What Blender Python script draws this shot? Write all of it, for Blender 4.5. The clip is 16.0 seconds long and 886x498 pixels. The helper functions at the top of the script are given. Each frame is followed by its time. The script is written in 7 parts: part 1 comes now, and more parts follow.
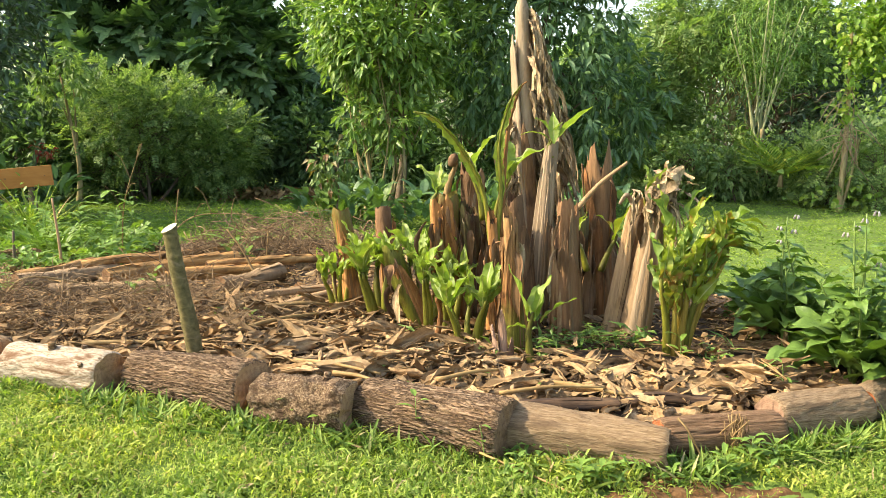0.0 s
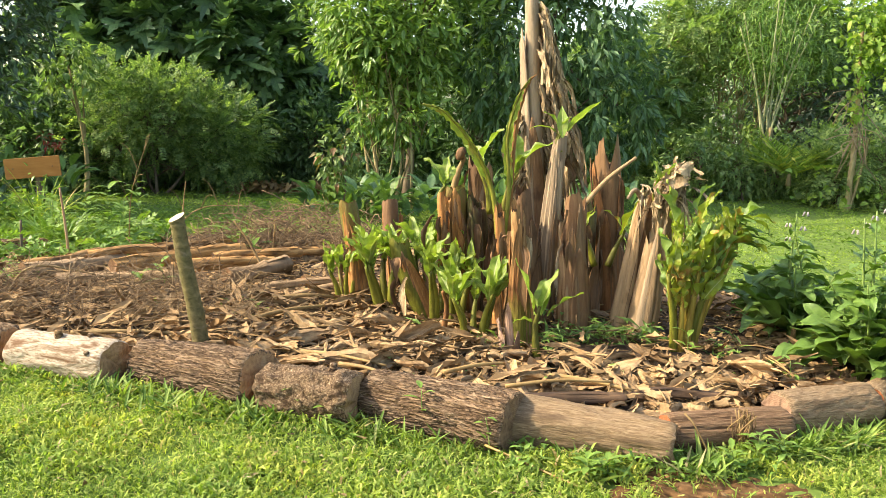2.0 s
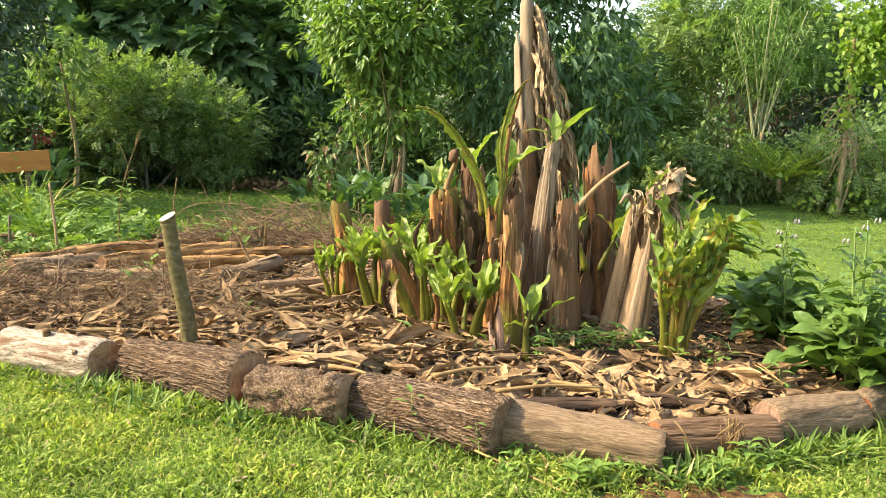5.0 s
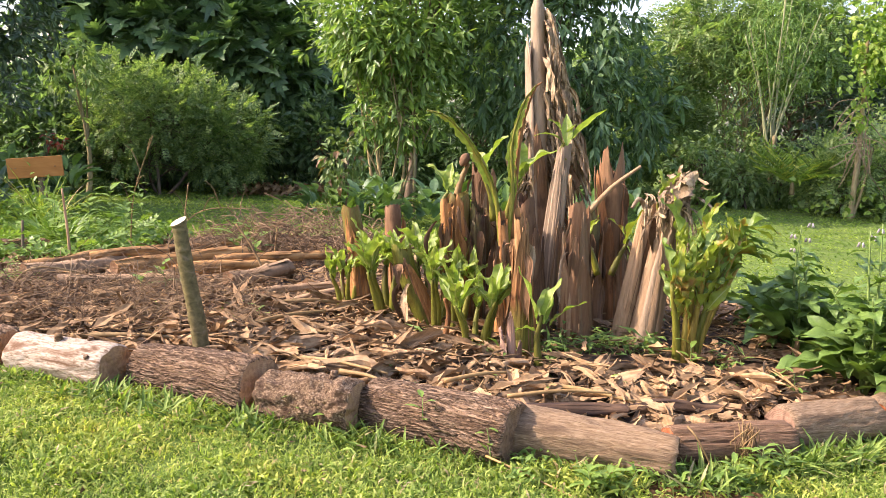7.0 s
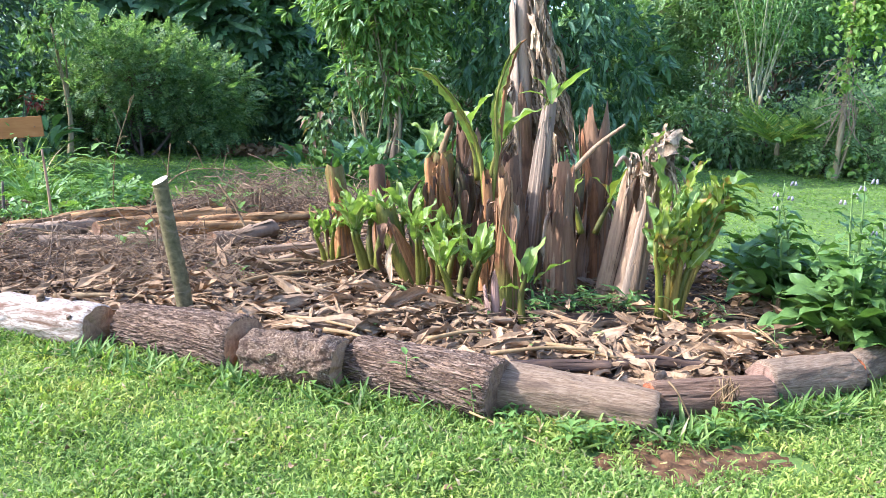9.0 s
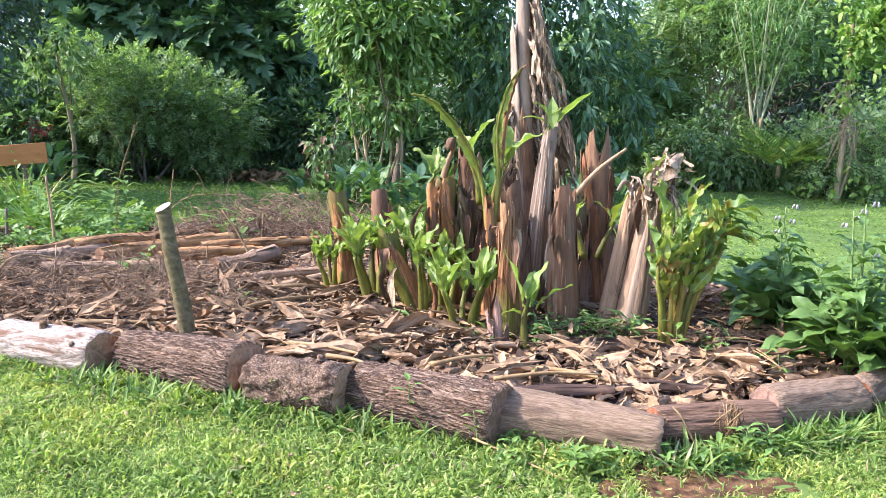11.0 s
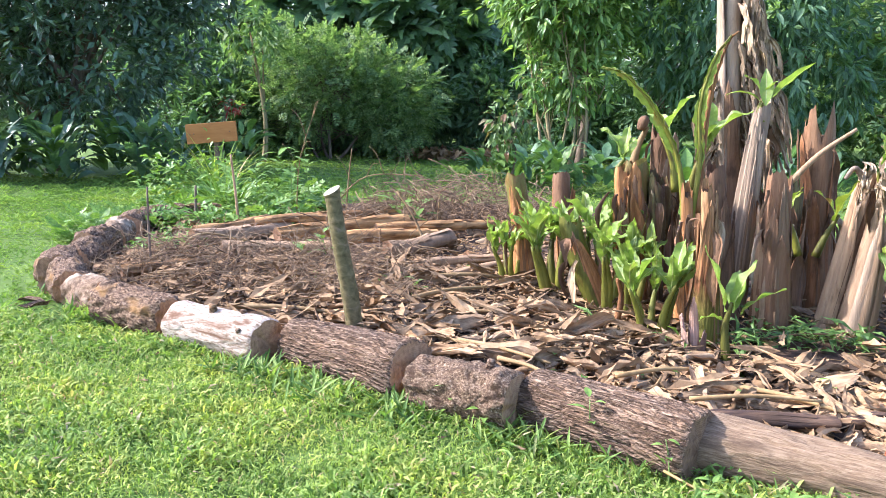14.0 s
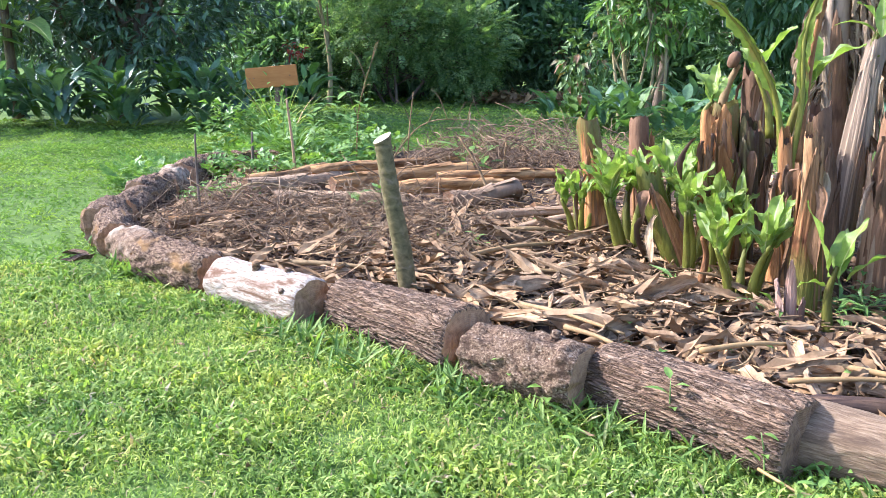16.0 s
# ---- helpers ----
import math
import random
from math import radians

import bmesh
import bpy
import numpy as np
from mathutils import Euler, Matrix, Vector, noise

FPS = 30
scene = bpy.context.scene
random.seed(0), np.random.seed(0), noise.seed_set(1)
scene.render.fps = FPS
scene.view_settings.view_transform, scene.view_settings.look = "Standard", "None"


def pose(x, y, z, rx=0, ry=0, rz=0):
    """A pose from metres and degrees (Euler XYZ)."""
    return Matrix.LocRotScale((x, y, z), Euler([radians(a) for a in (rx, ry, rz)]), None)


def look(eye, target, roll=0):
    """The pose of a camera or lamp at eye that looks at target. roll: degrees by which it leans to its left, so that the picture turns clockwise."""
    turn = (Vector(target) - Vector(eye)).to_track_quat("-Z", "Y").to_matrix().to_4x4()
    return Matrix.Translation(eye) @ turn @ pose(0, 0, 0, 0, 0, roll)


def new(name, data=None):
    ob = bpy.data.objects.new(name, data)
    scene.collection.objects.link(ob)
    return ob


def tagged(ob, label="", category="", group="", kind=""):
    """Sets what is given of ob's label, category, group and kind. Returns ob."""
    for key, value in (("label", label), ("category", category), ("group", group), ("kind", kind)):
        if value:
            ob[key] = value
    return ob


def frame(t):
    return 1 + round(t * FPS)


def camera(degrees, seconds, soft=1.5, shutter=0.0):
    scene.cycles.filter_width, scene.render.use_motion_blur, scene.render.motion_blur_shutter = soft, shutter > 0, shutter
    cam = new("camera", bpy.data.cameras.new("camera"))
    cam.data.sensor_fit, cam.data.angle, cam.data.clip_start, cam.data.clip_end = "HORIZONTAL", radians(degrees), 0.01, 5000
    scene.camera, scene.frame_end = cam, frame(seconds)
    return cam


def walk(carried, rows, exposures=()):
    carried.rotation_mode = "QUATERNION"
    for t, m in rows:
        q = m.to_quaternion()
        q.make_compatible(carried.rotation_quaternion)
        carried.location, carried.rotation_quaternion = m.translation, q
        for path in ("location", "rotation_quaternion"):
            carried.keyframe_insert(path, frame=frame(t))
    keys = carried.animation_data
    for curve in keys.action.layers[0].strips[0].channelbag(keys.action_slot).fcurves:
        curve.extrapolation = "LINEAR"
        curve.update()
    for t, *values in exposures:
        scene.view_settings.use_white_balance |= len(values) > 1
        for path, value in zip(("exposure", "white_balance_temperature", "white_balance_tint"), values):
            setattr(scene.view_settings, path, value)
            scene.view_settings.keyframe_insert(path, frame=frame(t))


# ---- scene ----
cam = camera(55.6, 16.0, 0.85)
PATH = [
    (0, (-0.318, 0.109, 1.526), (-0.184, 2.083, 1.231), 0.7),
    (0.5, (-0.315, 0.105, 1.526), (-0.177, 2.081, 1.256), 1.0),
    (1, (-0.319, 0.102, 1.523), (-0.191, 2.082, 1.27), 1.5),
    (1.5, (-0.333, 0.119, 1.509), (-0.225, 2.098, 1.244), 1.7),
    (2, (-0.327, 0.119, 1.501), (-0.206, 2.092, 1.198), 1.3),
    (2.5, (-0.318, 0.117, 1.49), (-0.18, 2.083, 1.15), 1.1),
    (3, (-0.32, 0.12, 1.488), (-0.184, 2.085, 1.145), 1.4),
    (3.5, (-0.334, 0.12, 1.49), (-0.211, 2.089, 1.157), 1.8),
    (4, (-0.32, 0.123, 1.493), (-0.185, 2.092, 1.171), 1.9),
    (4.5, (-0.328, 0.122, 1.506), (-0.184, 2.094, 1.2), 2.2),
    (5, (-0.336, 0.133, 1.528), (-0.192, 2.104, 1.221), 2.2),
    (7.3, (-0.332, 0.148, 1.523), (-0.216, 2.123, 1.227), 2.0),
    (7.5, (-0.327, 0.136, 1.525), (-0.206, 2.108, 1.219), 2.1),
    (8, (-0.319, 0.143, 1.507), (-0.188, 2.108, 1.16), 2.0),
    (8.5, (-0.32, 0.145, 1.504), (-0.179, 2.104, 1.129), 2.1),
    (9, (-0.317, 0.15, 1.501), (-0.166, 2.107, 1.118), 2.0),
    (11.5, (-0.316, 0.144, 1.517), (-0.172, 2.114, 1.203), 1.6),
    (12, (-0.314, 0.139, 1.519), (-0.156, 2.109, 1.213), 1.7),
    (12.5, (-0.332, 0.134, 1.512), (-0.217, 2.102, 1.174), 1.2),
    (13, (-0.381, 0.183, 1.498), (-0.338, 2.137, 1.075), 0.6),
    (13.5, (-0.317, 0.459, 1.508), (-0.377, 2.417, 1.104), 0.6),
    (13.9, (-0.311, 0.599, 1.537), (-0.538, 2.545, 1.136), 0.9),
    (14, (-0.326, 0.621, 1.506), (-0.604, 2.563, 1.114), 1.1),
    (14.5, (-0.398, 0.785, 1.497), (-0.877, 2.683, 1.088), 1.1),
    (15, (-0.438, 0.954, 1.49), (-0.993, 2.827, 1.059), 1.2),
    (15.5, (-0.422, 1.014, 1.483), (-0.986, 2.877, 1.021), 0.5),
    (16, (-0.344, 1.067, 1.46), (-0.781, 2.948, 0.94), 0.3),
]
EXPOSURES = [
    (0.0, 1.62, 6800, 13), (5.0, 1.62, 6800, 15), (7.5, 1.64, 5950, 36), (8.5, 1.75, 5000, 25), (9.0, 1.8, 4850, 25), (11.5, 1.75, 5200, 34), (12.5, 1.69, 5250, 36), (13.0, 1.77, 5000, 24), (13.5, 1.83, 4900, 21), (14.5, 1.97, 5400, 35), (15.5, 1.96, 5450, 36), (16.0, 1.86, 5000, 26),
]
walk(cam, [(t, look(eye, target, roll)) for t, eye, target, roll in PATH], EXPOSURES)

# ---- sky and sun ----
SUN_AZ, SUN_EL = 270.0, 39.0   # degrees: clockwise from +y, above the horizon
world = bpy.data.worlds.new("sky")
scene.world = world
world.use_nodes = True
wn = world.node_tree.nodes
sky = wn.new("ShaderNodeTexSky")
sky.sky_type = "NISHITA"
sky.sun_disc = False
sky.sun_elevation = radians(SUN_EL)
sky.sun_rotation = radians(SUN_AZ)
sky.air_density, sky.dust_density, sky.ozone_density = 1.2, 2.5, 1.0
world.node_tree.links.new(sky.outputs[0], wn["Background"].inputs[0])
wn["Background"].inputs[1].default_value = 0.15
sun_data = bpy.data.lights.new("sun", "SUN")
sun_data.energy, sun_data.angle, sun_data.color = 3.3, radians(1.2), (1.0, 0.9, 0.68)
sun = new("sun", sun_data)
to_sun = Vector((math.sin(radians(SUN_AZ)) * math.cos(radians(SUN_EL)), math.cos(radians(SUN_AZ)) * math.cos(radians(SUN_EL)), math.sin(radians(SUN_EL))))
sun.matrix_basis = look(to_sun * 60, (0, 0, 0))

rng = np.random.default_rng(7)


# ---- materials ----
def material(name, rough=0.8, spec=0.3):
    m = bpy.data.materials.new(name)
    m.use_nodes = True
    nt = m.node_tree
    b = nt.nodes["Principled BSDF"]
    b.inputs["Roughness"].default_value = rough
    b.inputs["Specular IOR Level"].default_value = spec
    return m, nt, b


def node(nt, kind, **values):
    n = nt.nodes.new(kind)
    for key, value in values.items():
        n.inputs[key].default_value = value
    return n


def noise_tex(nt, scale, stretch=(1, 1, 1), detail=5.0, distortion=0.0, space="Object"):
    tc = nt.nodes.new("ShaderNodeTexCoord")
    mp = node(nt, "ShaderNodeMapping", Scale=stretch)
    nt.links.new(tc.outputs[space], mp.inputs[0])
    n = node(nt, "ShaderNodeTexNoise", Scale=scale, Detail=detail, Roughness=0.6, Distortion=distortion)
    nt.links.new(mp.outputs[0], n.inputs["Vector"])
    return n


def ramp(nt, source, stops):
    r = nt.nodes.new("ShaderNodeValToRGB")
    e = r.color_ramp.elements
    while len(e) < len(stops):
        e.new(0.5)
    for el, (at, c) in zip(e, stops):
        el.position, el.color = at, (*c, 1)
    nt.links.new(source, r.inputs[0])
    return r


def mix(nt, factor, a, b, blend="MIX"):
    n = nt.nodes.new("ShaderNodeMix")
    n.data_type, n.blend_type = "RGBA", blend
    for value, k in ((factor, 0), (a, 6), (b, 7)):
        if isinstance(value, (int, float)):
            n.inputs[k].default_value = value
        elif isinstance(value, tuple):
            n.inputs[k].default_value = (*value, 1)
        else:
            nt.links.new(value, n.inputs[k])
    return n.outputs[2]


def bump(nt, b, height, strength, distance):
    n = node(nt, "ShaderNodeBump", Strength=strength, Distance=distance)
    nt.links.new(height, n.inputs["Height"])
    nt.links.new(n.outputs[0], b.inputs["Normal"])


def leaf_material(name, stops, rough=0.45, through_light=0.35, spec=0.4, edge=None, warm=(1.0, 1.1, 0.45), patches=None):
    """Foliage: colour by leaf, mottling within the leaf, light that shines through the blade."""
    m, nt, b = material(name, rough, spec)
    geo = nt.nodes.new("ShaderNodeNewGeometry")
    r = ramp(nt, geo.outputs["Random Per Island"], stops)
    n = noise_tex(nt, 22.0, detail=3.0)
    mott = ramp(nt, n.outputs[0], [(0.3, (0.72, 0.74, 0.7)), (0.7, (1.2, 1.18, 1.1))])
    col = mix(nt, 1.0, r.outputs[0], mott.outputs[0], "MULTIPLY")
    if edge:
        n2 = noise_tex(nt, 9.0, detail=4.0)
        f = ramp(nt, n2.outputs[0], [(0.55, (0, 0, 0)), (0.68, (1, 1, 1))])
        col = mix(nt, f.outputs[0], col, edge)
    if patches:
        n3 = noise_tex(nt, patches, detail=5.0)
        col = mix(nt, 1.0, col, ramp(nt, n3.outputs[0], [(0.34, (0.72, 0.8, 0.85)), (0.5, (1.0, 1.0, 1.0)), (0.62, (1.2, 1.08, 0.95)), (0.72, (1.3, 1.0, 0.9))]).outputs[0], "MULTIPLY")
    nt.links.new(col, b.inputs["Base Color"])
    bump(nt, b, noise_tex(nt, 70.0, detail=4.0, distortion=0.5).outputs[0], 0.6, 0.006)
    tr = nt.nodes.new("ShaderNodeBsdfTranslucent")
    nt.links.new(mix(nt, 1.0, col, warm, "MULTIPLY"), tr.inputs[0])
    ms = node(nt, "ShaderNodeMixShader", Fac=through_light)
    nt.links.new(b.outputs[0], ms.inputs[1])
    nt.links.new(tr.outputs[0], ms.inputs[2])
    nt.links.new(ms.outputs[0], nt.nodes["Material Output"].inputs[0])
    return m


def fibre_material(name, stops, stretch=(34, 34, 1.0), scale=3.0, rough=0.8, relief=0.006, stain=(0.05, 0.03, 0.015), stain_at=0.6, per_island=False, rise=None):
    """Dry or fresh plant fibre, streaked along one axis, with darker streaky stains; rise: colours by height over the ground."""
    m, nt, b = material(name, rough, 0.25)
    n = noise_tex(nt, scale * 1.9, stretch, detail=7.0, distortion=0.25)
    broad = noise_tex(nt, scale, tuple(max(1.0, 0.35 * s) for s in stretch), detail=5.0, distortion=0.6)
    col = mix(nt, 0.64, ramp(nt, n.outputs[0], stops).outputs[0], ramp(nt, broad.outputs[0], stops).outputs[0])
    if rise:
        tc = nt.nodes.new("ShaderNodeTexCoord")
        xyz = nt.nodes.new("ShaderNodeSeparateXYZ")
        nt.links.new(tc.outputs["Object"], xyz.inputs[0])
        wob = node(nt, "ShaderNodeMath")
        wob.operation = "MULTIPLY_ADD"
        wob.inputs[1].default_value = 0.45
        nt.links.new(broad.outputs[0], wob.inputs[0])
        nt.links.new(xyz.outputs["Z"], wob.inputs[2])
        col = mix(nt, 1.0, col, ramp(nt, wob.outputs[0], rise).outputs[0], "MULTIPLY")
    big = noise_tex(nt, 5.0, tuple(max(1.0, 0.09 * s) for s in stretch), detail=5.0)
    f = ramp(nt, big.outputs[0], [(stain_at - 0.08, (0, 0, 0)), (stain_at + 0.08, (0.8, 0.8, 0.8))])
    col = mix(nt, f.outputs[0], col, stain)
    source = nt.nodes.new("ShaderNodeNewGeometry").outputs["Random Per Island"] if per_island else nt.nodes.new("ShaderNodeObjectInfo").outputs["Random"]
    v = ramp(nt, source, [(0.0, (0.62, 0.6, 0.58)), (0.5, (1.0, 1.0, 1.0)), (1.0, (1.25, 1.2, 1.12))])
    col = mix(nt, 1.0, col, v.outputs[0], "MULTIPLY")
    nt.links.new(col, b.inputs["Base Color"])
    bump(nt, b, n.outputs[0], 0.7, relief)
    return m


def bark_material(name, stops, stretch=(1, 1, 1), scale=18.0, relief=0.01, rough=0.9, patch=None, patch_at=0.55, patch_scale=6.0):
    m, nt, b = material(name, rough, 0.2)
    n = noise_tex(nt, scale, stretch, detail=8.0, distortion=0.6)
    col = ramp(nt, n.outputs[0], stops).outputs[0]
    if patch:
        big = noise_tex(nt, patch_scale, stretch, detail=7.0, distortion=0.8)
        f = ramp(nt, big.outputs[0], [(patch_at - 0.06, (0, 0, 0)), (patch_at + 0.08, (1, 1, 1))])
        col = mix(nt, f.outputs[0], col, patch)
    nt.links.new(col, b.inputs["Base Color"])
    bump(nt, b, n.outputs[0], 0.8, relief)
    return m


def plate_bark_material(name, crack, stops, across=75.0, along=0.16, relief=0.012, gap=0.16, tint=None):
    """Bark broken into long narrow plates by dark cracks; x runs along the log."""
    m, nt, b = material(name, 0.93, 0.15)
    lines = []
    for scale, wide in ((across, gap), (across * 2.1, gap * 1.2)):
        w = noise_tex(nt, scale, (along, 1, 1), detail=2.0, distortion=1.1)
        half = nt.nodes.new("ShaderNodeMath")
        half.operation = "SUBTRACT"
        half.inputs[1].default_value = 0.5
        nt.links.new(w.outputs[0], half.inputs[0])
        dist = nt.nodes.new("ShaderNodeMath")
        dist.operation = "ABSOLUTE"
        nt.links.new(half.outputs[0], dist.inputs[0])
        lines.append(ramp(nt, dist.outputs[0], [(0.0, (0, 0, 0)), (wide, (1, 1, 1))]).outputs[0])
    edge = mix(nt, 1.0, lines[0], mix(nt, 0.55, lines[1], (1.0, 1.0, 1.0)), "MULTIPLY")
    n = noise_tex(nt, 80.0, (0.2, 1, 1), detail=6.0, distortion=0.4)
    col = ramp(nt, n.outputs[0], stops).outputs[0]
    if tint:
        big = noise_tex(nt, 6.0, (0.7, 1, 1), detail=5.0)
        col = mix(nt, ramp(nt, big.outputs[0], [(0.45, (0, 0, 0)), (0.65, (0.85, 0.85, 0.85))]).outputs[0], col, mix(nt, 1.0, col, tint, "MULTIPLY"))
    col = mix(nt, edge, crack, col)
    nt.links.new(col, b.inputs["Base Color"])
    bump(nt, b, mix(nt, 0.3, edge, n.outputs[0]), 0.9, relief)
    return m


def wood_end_material(name, light, dark, rings=34.0):
    """A sawn end: growth rings round the log's axis, checks and stains."""
    m, nt, b = material(name, 0.8, 0.2)
    tc = nt.nodes.new("ShaderNodeTexCoord")
    w = node(nt, "ShaderNodeTexWave", Scale=rings, Distortion=5.0, Detail=5.0)
    w.wave_type, w.rings_direction = "RINGS", "X"
    nt.links.new(tc.outputs["Object"], w.inputs["Vector"])
    n = noise_tex(nt, 45.0, detail=8.0)
    big = noise_tex(nt, 9.0, detail=5.0)
    col = mix(nt, 0.22, ramp(nt, n.outputs[0], [(0.3, dark), (0.62, light)]).outputs[0], ramp(nt, w.outputs["Color"], [(0.2, dark), (0.8, light)]).outputs[0])
    col = mix(nt, ramp(nt, big.outputs[0], [(0.52, (0, 0, 0)), (0.7, (0.6, 0.6, 0.6))]).outputs[0], col, tuple(0.5 * c for c in dark))
    nt.links.new(col, b.inputs["Base Color"])
    bump(nt, b, mix(nt, 0.5, n.outputs[0], w.outputs["Color"]), 0.6, 0.004)
    return m


def ground_material():
    m, nt, b = material("lawn_soil", 0.95, 0.1)
    n = noise_tex(nt, 3.0, detail=8.0)
    big = noise_tex(nt, 0.35, detail=4.0)
    col = ramp(nt, n.outputs[0], [(0.3, (0.05, 0.075, 0.017)), (0.5, (0.095, 0.145, 0.031)), (0.7, (0.155, 0.215, 0.048))]).outputs[0]
    col = mix(nt, 0.35, col, ramp(nt, big.outputs[0], [(0.35, (0.09, 0.148, 0.03)), (0.65, (0.14, 0.205, 0.042))]).outputs[0])
    nt.links.new(col, b.inputs["Base Color"])
    bump(nt, b, n.outputs[0], 0.8, 0.03)
    return m


def soil_material(name, stops):
    m, nt, b = material(name, 0.95, 0.15)
    n = noise_tex(nt, 14.0, detail=8.0)
    nt.links.new(ramp(nt, n.outputs[0], stops).outputs[0], b.inputs["Base Color"])
    bump(nt, b, n.outputs[0], 0.9, 0.02)
    return m


M_LAWN = ground_material()
M_BED = soil_material("bed_soil", [(0.3, (0.03, 0.02, 0.012)), (0.55, (0.075, 0.048, 0.028)), (0.75, (0.14, 0.095, 0.055))])
M_SOIL = soil_material("bare_red_soil", [(0.3, (0.04, 0.021, 0.008)), (0.5, (0.1, 0.052, 0.02)), (0.62, (0.16, 0.09, 0.038)), (0.75, (0.26, 0.16, 0.075))])
M_GRASS = leaf_material("grass_blades", [(0.0, (0.12, 0.2, 0.032)), (0.35, (0.24, 0.34, 0.062)), (0.7, (0.36, 0.445, 0.095)), (0.95, (0.46, 0.5, 0.14)), (0.975, (0.38, 0.28, 0.15)), (1.0, (0.5, 0.4, 0.25))], 0.6, 0.45, 0.2, patches=1.6)
M_FARGRASS = leaf_material("far_grass_blades", [(0.0, (0.132, 0.2208, 0.0405)), (0.5, (0.1936, 0.2944, 0.0558)), (1.0, (0.264, 0.368, 0.0765))], 0.65, 0.4, 0.15, patches=0.8)
M_LUSH = leaf_material("long_grass_blades", [(0.0, (0.08, 0.15, 0.026)), (0.5, (0.17, 0.27, 0.05)), (0.9, (0.3, 0.39, 0.09)), (1.0, (0.4, 0.33, 0.18))], 0.55, 0.4, 0.25)
M_YOUNG = leaf_material("young_banana_leaf", [(0.0, (0.12, 0.205, 0.03)), (0.5, (0.215, 0.315, 0.05)), (0.85, (0.32, 0.4, 0.075)), (1.0, (0.4, 0.4, 0.095))], 0.42, 0.42, edge=(0.29, 0.33, 0.07))
M_YELLOWED = leaf_material("yellowed_banana_leaf", [(0.0, (0.126, 0.198, 0.0222)), (0.6, (0.252, 0.315, 0.0388)), (1.0, (0.451, 0.422, 0.074))], 0.42, 0.38, edge=(0.31, 0.166, 0.042))
M_BANANA = leaf_material("grown_banana_leaf", [(0.0, (0.11, 0.18, 0.04)), (0.6, (0.17, 0.26, 0.06)), (1.0, (0.28, 0.34, 0.09))], 0.42, 0.4)
M_WEED = leaf_material("broad_weed_leaf", [(0.0, (0.085, 0.16, 0.03)), (0.6, (0.125, 0.215, 0.042)), (1.0, (0.19, 0.285, 0.062))], 0.5, 0.3)
M_SEEDLING = leaf_material("seedling_leaf", [(0.0, (0.112, 0.213, 0.0336)), (1.0, (0.235, 0.355, 0.0656))], 0.4, 0.35)
M_VINE = leaf_material("vine_leaf", [(0.0, (0.13, 0.24, 0.035)), (0.6, (0.22, 0.35, 0.055)), (1.0, (0.36, 0.45, 0.09))], 0.45, 0.45)
M_DARKLEAF = leaf_material("dark_glossy_leaf", [(0.0, (0.0459, 0.0801, 0.0422)), (0.6, (0.0793, 0.134, 0.0676)), (1.0, (0.141, 0.217, 0.113))], 0.32, 0.15, 0.5)
M_BREAD = leaf_material("lobed_tree_leaf", [(0.0, (0.08, 0.15, 0.06)), (0.7, (0.15, 0.25, 0.1)), (1.0, (0.26, 0.39, 0.16))], 0.33, 0.35, 0.5)
M_MANGO = leaf_material("drooping_tree_leaf", [(0.0, (0.11, 0.2, 0.048)), (0.6, (0.195, 0.32, 0.08)), (1.0, (0.36, 0.475, 0.13))], 0.36, 0.45, 0.5)
M_FEATHER = leaf_material("feathery_leaf", [(0.0, (0.12, 0.2, 0.07)), (0.6, (0.205, 0.315, 0.11)), (1.0, (0.36, 0.46, 0.18))], 0.5, 0.45)
M_BAMBOO = leaf_material("bamboo_leaf", [(0.0, (0.11, 0.215, 0.06)), (0.6, (0.19, 0.32, 0.088)), (1.0, (0.34, 0.46, 0.15))], 0.45, 0.45)
M_PALM = leaf_material("palm_leaf", [(0.0, (0.145, 0.277, 0.0356)), (0.7, (0.29, 0.416, 0.0594)), (1.0, (0.523, 0.527, 0.0832))], 0.4, 0.32)
M_RED = leaf_material("red_shrub_leaf", [(0.0, (0.23, 0.0245, 0.0151)), (0.6, (0.332, 0.0692, 0.0224)), (1.0, (0.182, 0.145, 0.0326))], 0.45, 0.3, warm=(0.85, 0.629, 0.348))
M_COPPER = leaf_material("coppery_leaf", [(0.0, (0.09, 0.16, 0.04)), (0.8, (0.15, 0.22, 0.055)), (0.88, (0.17, 0.13, 0.05)), (1.0, (0.22, 0.1, 0.045))], 0.5, 0.25)
M_WOODS = leaf_material("far_leaf", [(0.0, (0.0696, 0.13, 0.0606)), (0.6, (0.123, 0.216, 0.0998)), (1.0, (0.232, 0.351, 0.17))], 0.45, 0.4)
M_TRUNK = bark_material("tree_bark", [(0.3, (0.06, 0.045, 0.03)), (0.6, (0.16, 0.12, 0.08)), (0.8, (0.26, 0.21, 0.15))], (1, 1, 0.3), 14.0)
M_PALETRUNK = bark_material("pale_stem", [(0.3, (0.16, 0.12, 0.055)), (0.6, (0.3, 0.245, 0.12)), (0.8, (0.38, 0.33, 0.18))], (1, 1, 0.3), 14.0)
M_CANE = bark_material("bamboo_cane", [(0.3, (0.2, 0.22, 0.1)), (0.6, (0.34, 0.34, 0.18)), (0.8, (0.45, 0.42, 0.25))], (1, 1, 0.2), 8.0, 0.003)
M_BARK = plate_bark_material("ridged_log_bark", (0.065, 0.04, 0.023), [(0.25, (0.16, 0.105, 0.062)), (0.5, (0.26, 0.18, 0.112)), (0.75, (0.37, 0.275, 0.18))], 40.0, 0.08, 0.016, 0.08, (1.05, 0.97, 0.88))
